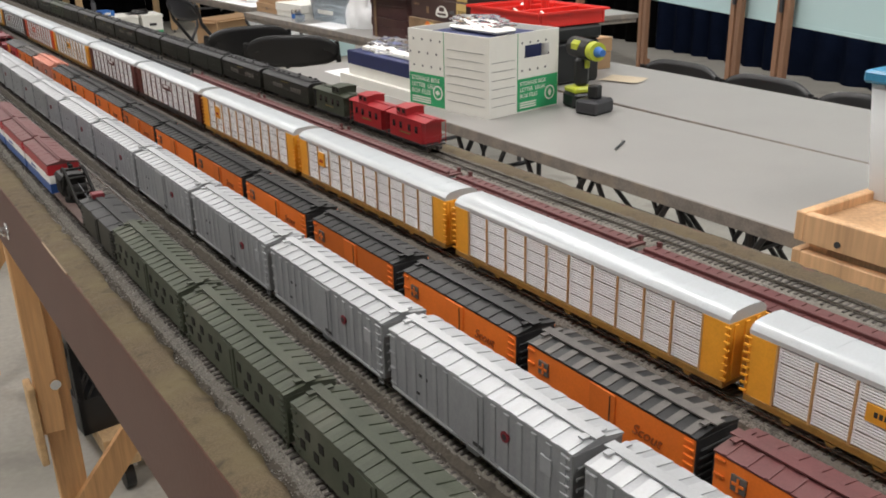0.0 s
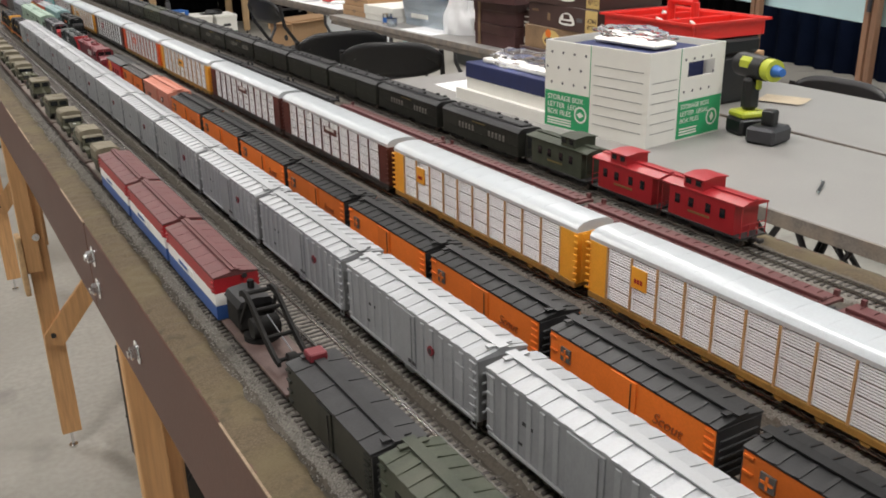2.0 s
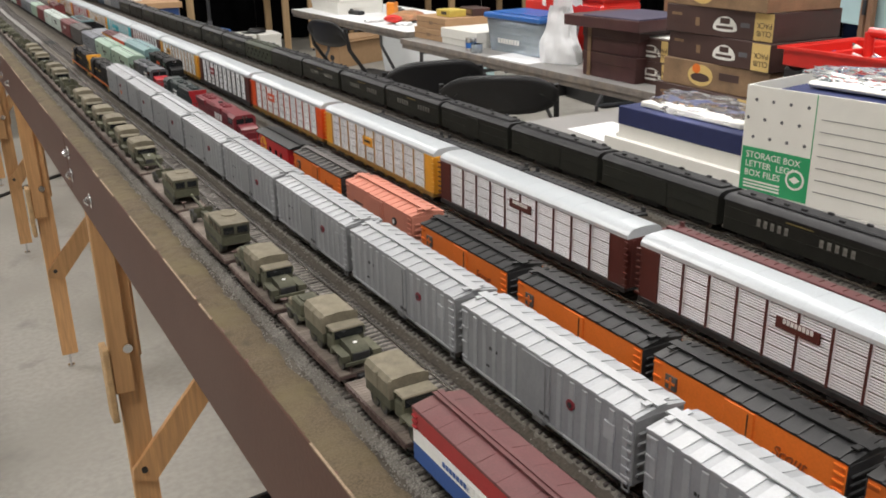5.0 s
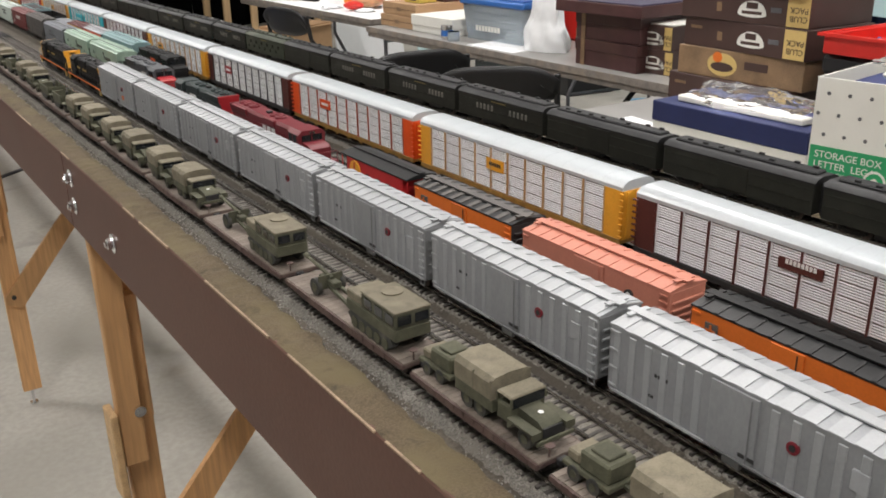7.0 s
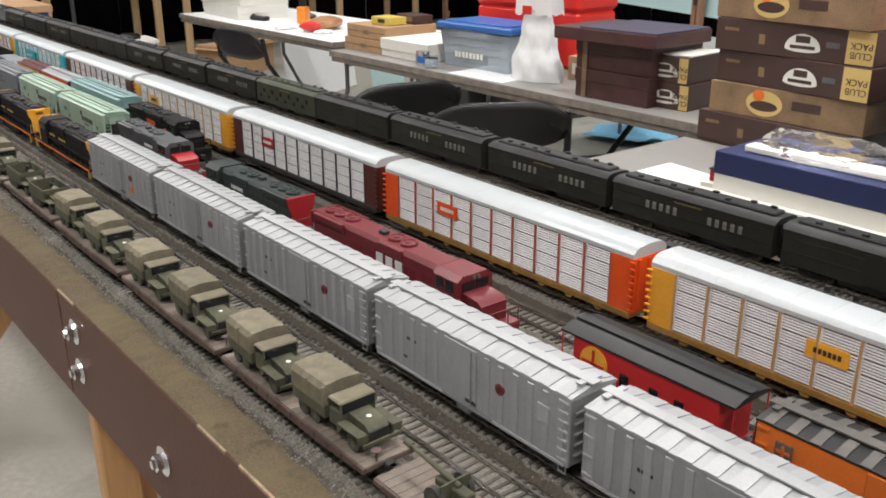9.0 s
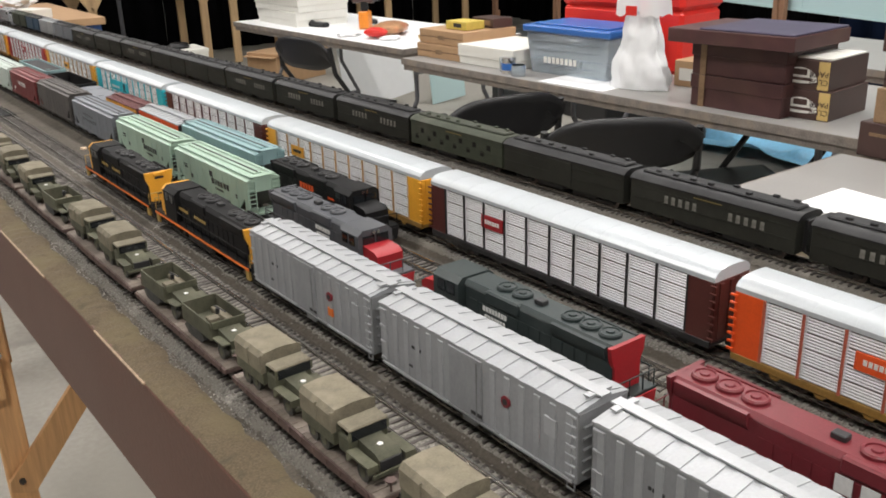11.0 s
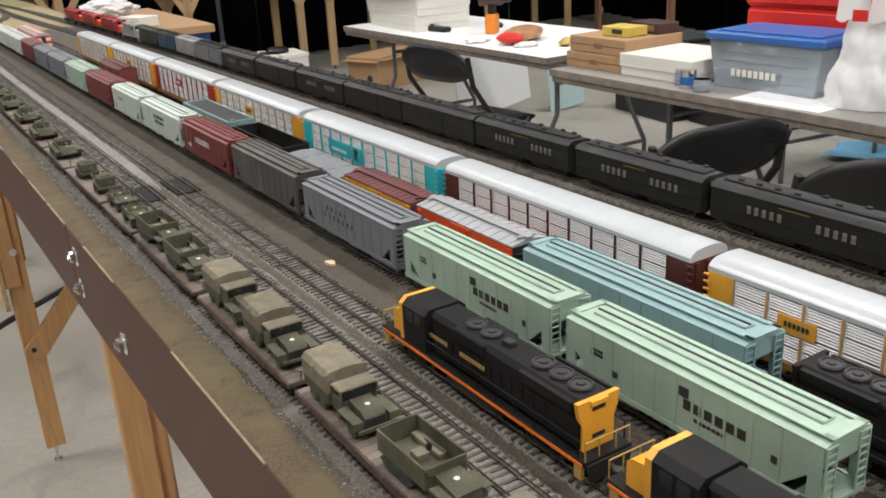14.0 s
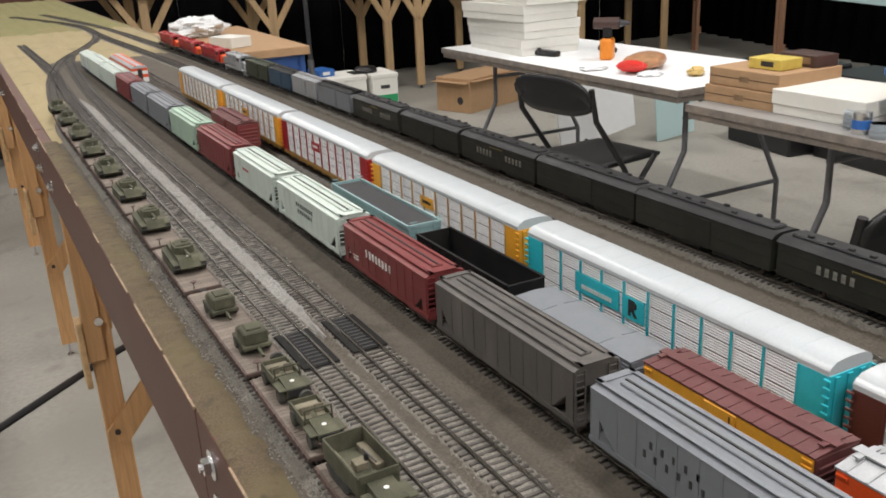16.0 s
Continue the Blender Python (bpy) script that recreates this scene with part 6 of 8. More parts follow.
def half_track(m):
    v = thing("half_track", m, "olive drab open-topped half-track vehicle", "toy half-track", "half-tracks")
    wheels(v, (-0.027,), 0.0108, 0.0054)
    for s in (-1, 1):
        part("track_belt", Shape().prism([(-0.002, 0.0055), (0.002, 0.0090), (0.028, 0.0090), (0.032, 0.0055), (0.026, 0.0010), (0.004, 0.0010)], s * 0.0115 - 0.0022, s * 0.0115 + 0.0022, "x"), TYRE, v)
    part("bonnet", Shape().prism([(-0.034, 0.0075), (-0.034, 0.0140), (-0.013, 0.0168), (-0.013, 0.0075)], -0.0078, 0.0078, "x"), ARMY, v)
    for s in (-1, 1):
        part("mudguard", Shape().box(s * 0.0112 - 0.0030, s * 0.0112 + 0.0030, -0.0345, -0.0180, 0.0118, 0.0132, 0.0004), ARMY, v)
        part("hull_side", Shape().box(s * 0.0128 - 0.0006, s * 0.0128 + 0.0006, -0.0130, 0.0345, 0.0085, 0.0215, 0.0002), ARMY, v)
        part("seat_bench", Shape().box(s * 0.0095 - 0.0028, s * 0.0095 + 0.0028, 0.004, 0.032, 0.0090, 0.0130, 0.0004), CANVAS, v)
    part("floor_plate", Shape().box(-0.0128, 0.0128, -0.0130, 0.0345, 0.0080, 0.0092), ARMY, v)
    part("rear_plate", Shape().box(-0.0128, 0.0128, 0.0340, 0.0350, 0.0085, 0.0215, 0.0002), ARMY, v)
    part("bulkhead", Shape().box(-0.0128, 0.0128, -0.0135, -0.0125, 0.0085, 0.0200, 0.0002), ARMY, v)
    part("windscreen_plate", Shape().box(-0.0120, 0.0120, -0.0150, -0.0138, 0.0165, 0.0218, 0.0003), ARMY, v)
    part("gun_mount", Shape().rod((0, 0.002, 0.0200), (0, 0.002, 0.0240), 0.0015, 8).rod((0, 0.006, 0.0245), (0, -0.012, 0.0262), 0.0006, 6), BLACK, v)
    part("crate", Shape().box(-0.004, 0.004, 0.008, 0.016, 0.0092, 0.0140, 0.0004), CANVAS, v)
    part("front_roller", Shape().rod((-0.0095, -0.0370, 0.0072), (0.0095, -0.0370, 0.0072), 0.0020, 10), ARMY, v)
    star(v, 0, -0.023, 0.0160)
    return v


def tractor(m):
    v = thing("artillery_tractor", m, "boxy olive drab tracked artillery tractor", "toy tractor", "artillery tractors")
    for s in (-1, 1):
        belt = part("track_belt", Shape().prism([(-0.030, 0.0070), (-0.026, 0.0110), (0.028, 0.0110), (0.032, 0.0080), (0.024, 0.0005), (-0.022, 0.0005)], s * 0.0112 - 0.0026, s * 0.0112 + 0.0026, "x"), TYRE, v)
        for i in range(5):
            part("road_wheel", Shape().rod((s * 0.0140, -0.020 + i * 0.0105, 0.0046), (s * 0.0146, -0.020 + i * 0.0105, 0.0046), 0.0042, 12), ARMY, belt)
    part("hull", Shape().box(-0.0138, 0.0138, -0.0330, 0.0340, 0.0100, 0.0190, 0.0008), ARMY, v)
    cab = part("cab", Shape().box(-0.0136, 0.0136, -0.0330, 0.0120, 0.0188, 0.0300, 0.0010), ARMY, v)
    part("cab_roof", Shape().box(-0.0140, 0.0140, -0.0335, 0.0125, 0.0296, 0.0312, 0.0006), CANVAS, cab)
    part("roof_ring", Shape().rod((0.003, -0.002, 0.0312), (0.003, -0.002, 0.0322), 0.0075, 20), CANVAS, cab)
    part("windshield", Shape().box(-0.0115, -0.0015, -0.0336, -0.0328, 0.0215, 0.0280).box(0.0015, 0.0115, -0.0336, -0.0328, 0.0215, 0.0280), GLASS_DARK, cab)
    for s in (-1, 1):
        for y in (-0.026, -0.012, 0.002):
            part("side_window", Shape().box(s * 0.0136 - 0.0004, s * 0.0136 + 0.0005, y - 0.005, y + 0.005, 0.0215, 0.0280), GLASS_DARK, cab)
    part("cargo_box", Shape().box(-0.0130, 0.0130, 0.0130, 0.0335, 0.0188, 0.0255, 0.0006), CANVAS, v)
    return v


def jeep(m):
    """Small open army car: tub body, bonnet, folded windscreen, seats, spare wheel."""
    v = thing("army_jeep", m, "small open olive drab army jeep with white star on the bonnet", "toy car", "army jeeps")
    wheels(v, (-0.017, 0.015), 0.0095, 0.0052)
    part("tub", Shape().box(-0.0095, 0.0095, -0.008, 0.024, 0.0055, 0.0075, 0.0003).box(-0.0098, -0.0088, -0.006, 0.024, 0.0070, 0.0135).box(0.0088, 0.0098, -0.006, 0.024, 0.0070, 0.0135).box(-0.0095, 0.0095, 0.0232, 0.0242, 0.0070, 0.0135), ARMY, v)
    part("bonnet", Shape().prism([(-0.0255, 0.0060), (-0.0255, 0.0125), (-0.007, 0.0145), (-0.007, 0.0060)], -0.0068, 0.0068, "x"), ARMY, v)
    part("grille", Shape().box(-0.0062, 0.0062, -0.0262, -0.0254, 0.0070, 0.0118), BLACK, v)
    for s in (-1, 1):
        part("mudguard", Shape().box(s * 0.0092 - 0.0028, s * 0.0092 + 0.0028, -0.0240, -0.0090, 0.0108, 0.0120, 0.0004), ARMY, v)
        part("seat", Shape().box(s * 0.0048 - 0.0032, s * 0.0048 + 0.0032, 0.000, 0.006, 0.0075, 0.0105, 0.0006).box(s * 0.0048 - 0.0032, s * 0.0048 + 0.0032, 0.0055, 0.0070, 0.0100, 0.0165, 0.0004), CANVAS, v)
    part("windscreen_frame", Shape().box(-0.0090, 0.0090, -0.0068, -0.0060, 0.0140, 0.0148).box(-0.0090, 0.0090, -0.0068, -0.0060, 0.0200, 0.0210).box(-0.0094, -0.0084, -0.0068, -0.0060, 0.0135, 0.0210).box(0.0084, 0.0094, -0.0068, -0.0060, 0.0135, 0.0210), ARMY, v)
    part("rear_seat", Shape().box(-0.0080, 0.0080, 0.014, 0.021, 0.0075, 0.0115, 0.0006), CANVAS, v)
    part("spare_wheel", Shape().rod((0.003, 0.0245, 0.0120), (0.003, 0.0272, 0.0120), 0.0050, 14), TYRE, v)
    star(v, 0, -0.016, 0.0136)
    return v


def field_gun(m):
    v = thing("field_gun", m, "olive drab towed field gun with trail folded", "toy field gun", "field guns")
    wheels(v, (0.004,), 0.0098, 0.0068, 0.0036)
    part("cradle", Shape().box(-0.0035, 0.0035, -0.012, 0.012, 0.0080, 0.0130, 0.0008), ARMY, v)
    part("barrel", Shape().rod((0, -0.004, 0.0135), (0, 0.036, 0.0190), 0.0017, 10, 0.0012), ARMY, v)
    part("muzzle", Shape().rod((0, 0.034, 0.0187), (0, 0.039, 0.0194), 0.0020, 10), ARMY, v)
    part("shield", Shape().prism([(-0.010, 0.0050), (-0.010, 0.0160), (0.010, 0.0160), (0.010, 0.0050)], -0.001, 0.0002), ARMY, v)
    for s in (-1, 1):
        part("trail", Shape().beam((s * 0.0030, -0.002, 0.0085), (s * 0.0045, -0.040, 0.0030), 0.0022, 0.0022), ARMY, v)
    part("spade", Shape().box(-0.006, 0.006, -0.042, -0.040, 0.0005, 0.0055), ARMY, v)
    return v


def tank(m):
    v = thing("army_tank", m, "olive drab model tank with turret and short gun", "toy tank", "army tanks")
    for s in (-1, 1):
        belt = part("track_belt", Shape().prism([(-0.031, 0.0075), (-0.027, 0.0110), (0.028, 0.0110), (0.033, 0.0080), (0.024, 0.0005), (-0.022, 0.0005)], s * 0.0125 - 0.0028, s * 0.0125 + 0.0028, "x"), TYRE, v)
        for i in range(6):
            part("road_wheel", Shape().rod((s * 0.0154, -0.020 + i * 0.0085, 0.0045), (s * 0.0160, -0.020 + i * 0.0085, 0.0045), 0.0036, 12), ARMY, belt)
        part("track_guard", Shape().box(s * 0.0125 - 0.0032, s * 0.0125 + 0.0032, -0.031, 0.033, 0.0108, 0.0118, 0.0003), ARMY, v)
    part("hull", Shape().prism([(-0.0330, 0.0080), (-0.0250, 0.0155), (0.0280, 0.0165), (0.0330, 0.0110), (0.0300, 0.0040), (-0.0270, 0.0040)], -0.0098, 0.0098, "x"), ARMY, v)
    tr = part("turret", Shape().prism([(-0.0090, -0.010), (-0.004, -0.0135), (0.004, -0.0135), (0.0090, -0.010), (0.0095, 0.006), (0.005, 0.0115), (-0.005, 0.0115), (-0.0095, 0.006)], 0.0160, 0.0228, "z"), ARMY, v)
    part("turret_top", Shape().prism([(-0.0070, -0.008), (0.0070, -0.008), (0.0075, 0.005), (0.003, 0.0095), (-0.003, 0.0095), (-0.0075, 0.005)], 0.0226, 0.0240, "z"), ARMY, tr)
    part("hatch", Shape().rod((0.003, 0.001, 0.0238), (0.003, 0.001, 0.0254), 0.0034, 14), ARMY, tr)
    part("gun_barrel", Shape().rod((0, -0.012, 0.0195), (0, -0.036, 0.0202), 0.0013, 10), ARMY, tr)
    part("stowage", Shape().box(-0.0070, 0.0070, 0.018, 0.028, 0.0164, 0.0196, 0.0008), CANVAS, v)
    star(v, 0, -0.022, 0.0163)
    return v


def generator(m):
    v = thing("army_trailer", m, "small olive drab covered army trailer", "toy trailer", "army trailers")
    wheels(v, (-0.006, 0.008), 0.0098, 0.0045)
    part("bed", Shape().box(-0.0110, 0.0110, -0.0170, 0.0170, 0.0060, 0.0090, 0.0005), ARMY, v)
    part("box", Shape().box(-0.0095, 0.0095, -0.0150, 0.0060, 0.0090, 0.0195, 0.0012), ARMY, v)
    part("rear_box", Shape().box(-0.0085, 0.0085, 0.0070, 0.0160, 0.0090, 0.0150, 0.0010), CANVAS, v)
    part("lid", Shape().box(-0.0060, 0.0060, -0.0110, 0.0020, 0.0195, 0.0210, 0.0005), ARMY, v)
    part("drawbar", Shape().beam((0, -0.017, 0.0070), (0, -0.029, 0.0050), 0.0020, 0.0020), ARMY, v)
    return v


LOADS = {"truck": truck, "half": half_track, "tractor": tractor, "gun": field_gun, "tank": tank, "gen": generator, "jeep": jeep}
rng = random.Random(11)


def flat(a, b, *load):
    L = b - a - 0.010
    place("flat%d" % round(L * 1000), lambda m: flatcar(m, L), 1, a, b)
    for kind, dy in load:
        m = pose(TR[1] + rng.uniform(-0.0012, 0.0012), (a + b) / 2 + dy, R + 0.0123, 0, 0, rng.uniform(-2.0, 2.0))
        if kind not in CARS:
            CARS[kind] = LOADS[kind](m)
        else:
            copy_thing(CARS[kind], m)


T2 = (("truck", -0.042), ("truck", 0.044))
TG = (("tractor", -0.044), ("gun", 0.040))
flat(1.674, 1.773, ("truck", -0.020), )
flat(1.773, 1.906, ("truck", -0.026), ("gen", 0.042))
flat(1.906, 2.039, ("truck", -0.020), ("gen", 0.044))
flat(2.039, 2.223, *TG)
flat(2.223, 2.405, *TG)
flat(2.405, 2.587, *T2)
flat(2.587, 2.773, *T2)
flat(2.773, 2.955, *T2)
flat(2.955, 3.138, ("half", -0.044), ("half", 0.040))
flat(3.138, 3.331, *T2)
flat(3.331, 3.525, ("half", -0.046), ("truck", 0.046))
flat(3.525, 3.719, *T2)
flat(3.719, 3.913, ("half", -0.038), ("half", 0.050))
flat(3.913, 4.043, ("jeep", -0.034), ("jeep", 0.032))
flat(4.043, 4.235, ("gen", -0.050), ("gen", 0.032))
for i in range(8):
    a = 4.235 + i * 0.1475
    flat(a, a + 0.1475, ("tank", 0.002))


# ---- folding tables and chairs ----
TOP_GREY = surface("laminate_grey", (0.275, 0.267, 0.254), 0.45, 0, 0.06, 5, 0.05, 160, 0.25, (0.235, 0.225, 0.21))
TOP_EDGE = surface("table_edge_worn", (0.20, 0.175, 0.155), 0.6, 0, 0.3, 25, 0.2, 200, 0.6, (0.34, 0.27, 0.20))
LEG_STEEL = surface("dark_leg_tube", (0.045, 0.045, 0.05), 0.45, 0.3, 0.2, 30)
LEG_GREY = surface("grey_leg_tube", (0.13, 0.13, 0.14), 0.45, 0.4, 0.2, 30)
CHAIR_BLACK = surface("chair_black", (0.007, 0.007, 0.008), 0.42, 0, 0.25, 30, 0.05, 400)
CARD_WHITE = surface("white_cardboard", (0.72, 0.71, 0.66), 0.7, 0, 0.04, 20, 0.05, 300, 0.12, (0.6, 0.57, 0.5))
CARD = surface("brown_cardboard", (0.40, 0.25, 0.135), 0.8, 0, 0.10, 25, 0.1, 300, 0.15, (0.3, 0.19, 0.1))
CARD_DARK = surface("dark_brown_carton", (0.062, 0.033, 0.028), 0.45, 0, 0.12, 15, 0.05, 300)
CARD_CUP = surface("tan_print_carton", (0.23, 0.145, 0.08), 0.5, 0, 0.45, 14, 0.05, 300)
MAROON_BOX = surface("oxblood_box", (0.070, 0.027, 0.027), 0.5, 0, 0.25, 15, 0.05, 300, 0.3, (0.13, 0.08, 0.05))
PURPLE = surface("purple_lid", (0.055, 0.045, 0.085), 0.5, 0, 0.15, 15)
GREEN_PRINT = surface("green_print", (0.02, 0.30, 0.115), 0.65, 0, 0.06, 40)
NAVY = surface("navy_box", (0.010, 0.018, 0.085), 0.6, 0, 0.15, 20)
RED_PLASTIC = surface("red_plastic", (0.66, 0.028, 0.02), 0.35, 0, 0.08, 20)
BLUE_PLASTIC = surface("blue_plastic", (0.03, 0.13, 0.42), 0.35, 0, 0.1, 20)
LIME = surface("lime_plastic", (0.42, 0.47, 0.035), 0.4, 0, 0.1, 40)
PAPER = surface("white_paper", (0.82, 0.83, 0.84), 0.6, 0, 0.03, 20)
LABEL_TAN = surface("tan_label", (0.62, 0.44, 0.16), 0.5, 0, 0.08, 20)
CLEAR = bpy.data.materials.new("clear_plastic")
CLEAR.use_nodes = True
cb = CLEAR.node_tree.nodes["Principled BSDF"]
cb.inputs["Base Color"].default_value, cb.inputs["Roughness"].default_value, cb.inputs["Transmission Weight"].default_value, cb.inputs["IOR"].default_value = (0.80, 0.88, 0.94, 1), 0.22, 0.75, 1.25
BAG = bpy.data.materials.new("white_bag_film")
BAG.use_nodes = True
bb = BAG.node_tree.nodes["Principled BSDF"]
bb.inputs["Base Color"].default_value, bb.inputs["Roughness"].default_value, bb.inputs["Transmission Weight"].default_value = (0.86, 0.87, 0.88, 1), 0.4, 0.15
FILM = bpy.data.materials.new("clear_film")
FILM.use_nodes = True
fb = FILM.node_tree.nodes["Principled BSDF"]
fb.inputs["Base Color"].default_value, fb.inputs["Roughness"].default_value, fb.inputs["Transmission Weight"].default_value, fb.inputs["IOR"].default_value = (0.96, 0.97, 0.98, 1), 0.06, 0.97, 1.06


def table(m, length, width, label, legs=LEG_GREY, top=TOP_GREY, th=0.706, truss=(), drop=0.052, inset=(0.30, 0.30), band=0.028):
    """Folding table, its length along local y, standing on bent-tube legs; the origin is one front corner on the floor."""
    t = thing("folding_table", m, label, "table", "folding tables")
    part("tabletop", Shape().box(0, width, 0, length, th - 0.019, th, 0.002), top, t)
    part("apron", Shape().box(0.004, 0.020, 0.004, length - 0.004, th - drop, th - 0.019).box(width - 0.020, width - 0.004, 0.004, length - 0.004, th - drop, th - 0.019).box(0.02, width - 0.02, 0.004, 0.02, th - drop, th - 0.019).box(0.02, width - 0.02, length - 0.02, length - 0.004, th - drop, th - 0.019), TOP_EDGE, t)
    part("edge_band", Shape().box(-0.004, 0.0, -0.004, length + 0.004, th - band, th - 0.001).box(width, width + 0.004, -0.004, length + 0.004, th - band, th - 0.001).box(0, width, -0.004, 0, th - band, th - 0.001).box(0, width, length, length + 0.004, th - band, th - 0.001), TOP_EDGE, t)
    for y, s in ((inset[0], 1), (length - inset[1], -1)):
        for x in (0.10, width - 0.10):
            d = -0.06 if x < width / 2 else 0.06
            part("leg", Shape().tube([(x - d, y, th - 0.05), (x - d, y, 0.42), (x + d, y, 0.20), (x + d, y, 0.0)], 0.0115, 10), legs, t)
        for z, e in ((0.20, 0.05), (0.56, 0.15)):
            part("leg_bar", Shape().rod((e, y, z), (width - e, y, z), 0.010, 8), legs, t)
        part("leg_strut", Shape().rod((width / 2, y, 0.54), (width / 2, y + s * 0.38, th - 0.05), 0.009, 8), legs, t)
    for y in truss:
        for x in (0.07, width - 0.07):
            part("wishbone_leg", Shape().tube([(x, y - 0.13, th - 0.05), (x, y, th - 0.28), (x, y, 0.0)], 0.0075, 8).tube([(x, y + 0.13, th - 0.05), (x, y, th - 0.28)], 0.0075, 8), legs, t)
    return t


def chair(m, label="black metal folding chair with rounded back"):
    """Folding chair; its back at y = 0, facing +y; origin on the floor."""
    c = thing("folding_chair", m, label, "chair", "black folding chairs")
    def back(u, v):
        x = (u - 0.5) * 0.44
        ends = abs(u - 0.5) * 2
        z = 0.632 + v * 0.150 - (0.055 * ends ** 4) * (1 if v > 0.5 else -0.7)
        return (x, 0.034 + 0.020 * ends ** 2 - 0.030 * v, z)
    bk = new("backrest", Shape().sheet(back, 20, 6).mesh("backrest", CHAIR_BLACK))
    bk.parent = c
    md = bk.modifiers.new("thickness", "SOLIDIFY")
    md.thickness = 0.012
    seat = Shape()
    def top(u, v):
        x, y = (u - 0.5) * 0.40, 0.05 + v * 0.40
        e = max(abs(u - 0.5) * 2, abs(v - 0.5) * 2)
        return (x * (1 - 0.10 * v), y, 0.445 - 0.012 * e ** 6 - 0.012 * (1 - (2 * u - 1) ** 2) * (1 - v))
    st = new("seat", seat.sheet(top, 14, 14).mesh("seat", CHAIR_BLACK))
    st.parent = c
    md = st.modifiers.new("thickness", "SOLIDIFY")
    md.thickness = 0.016
    for s in (-1, 1):
        part("front_leg", Shape().tube([(s * 0.214, 0.030, 0.745), (s * 0.219, 0.052, 0.62), (s * 0.218, 0.20, 0.42), (s * 0.215, 0.445, 0.0)], 0.0115, 8), CHAIR_BLACK, c)
        part("rear_leg", Shape().tube([(s * 0.196, 0.40, 0.43), (s * 0.196, 0.02, 0.0)], 0.0115, 8), CHAIR_BLACK, c)
        part("foot_cap", Shape().rod((s * 0.215, 0.445, 0.0), (s * 0.215, 0.438, 0.025), 0.014, 10), CHAIR_BLACK, c)
    part("cross_bar", Shape().rod((-0.216, 0.40, 0.08), (0.216, 0.40, 0.08), 0.008, 8).rod((-0.196, 0.07, 0.06), (0.196, 0.07, 0.06), 0.008, 8), CHAIR_BLACK, c)
    return c


TT = 0.706
table(pose(1.533, 1.062, 0, 0, 0, -0.8), 2.558, 0.565, "grey laminate folding table with worn edge, beside the layout", LEG_STEEL, truss=(0.32, 0.60, 0.90, 1.25, 1.82), drop=0.036, band=0.032)
table(pose(2.107, 1.065, 0, 0, 0, -1.7), 2.525, 0.545, "grey laminate folding table pushed against another", LEG_STEEL)
table(pose(1.56, -1.66, 0), 2.44, 0.52, "grey laminate folding table in line with the next", LEG_STEEL)
table(pose(2.085, -1.62, 0), 2.44, 0.46, "grey laminate folding table pushed against another", LEG_STEEL)
T2M = pose(2.33, 3.58, 0, 0, 0, 0)
TT2 = 0.700
S2 = 1.08
table(T2M, 2.28, 0.76, "grey laminate folding table crowded with boxes", th=TT2, inset=(0.30, 0.50))
table(pose(2.47, 6.06, 0, 0, 0, 0), 1.90, 0.76, "folding table covered with white paper and cartons", top=PAPER, inset=(0.12, 0.30))
table(pose(3.35, 4.1, 0, 0, 0, -8), 1.9, 0.7, "grey folding table standing behind the others")

def tall(k):
    return Matrix.Scale(k, 4)


first = chair(pose(1.80, 4.51, 0, 0, 0, -8) @ tall(1.0))
copy_thing(first, pose(1.805, 4.045, 0, 0, 0, -34) @ tall(1.0))
copy_thing(first, pose(2.05, 6.33, 0, 0, 0, -84) @ tall(1.0))
copy_thing(first, pose(2.72, 4.05, 0, 0, 0, 60))
for x, y, a in ((2.88, 2.62, 90), (2.86, 2.19, 89), (2.83, 1.76, 91), (2.80, 1.28, 90)):
    copy_thing(first, pose(x, y, 0, 0, 0, a) @ tall(0.92))


# ---- things on the nearest table ----
def on(x, y, rz=0.0, z=TT):
    return pose(x, y, z, 0, 0, rz)


def text(parent, words, size, m, material, name="lettering"):
    cu = bpy.data.curves.new(name, "FONT")
    cu.body, cu.size, cu.align_x, cu.align_y, cu.extrude = words, size, "LEFT", "TOP", 0.0003
    cu.materials.append(material)
    ob = new(name, cu)
    ob.parent = parent
    ob.matrix_basis = m
    return ob


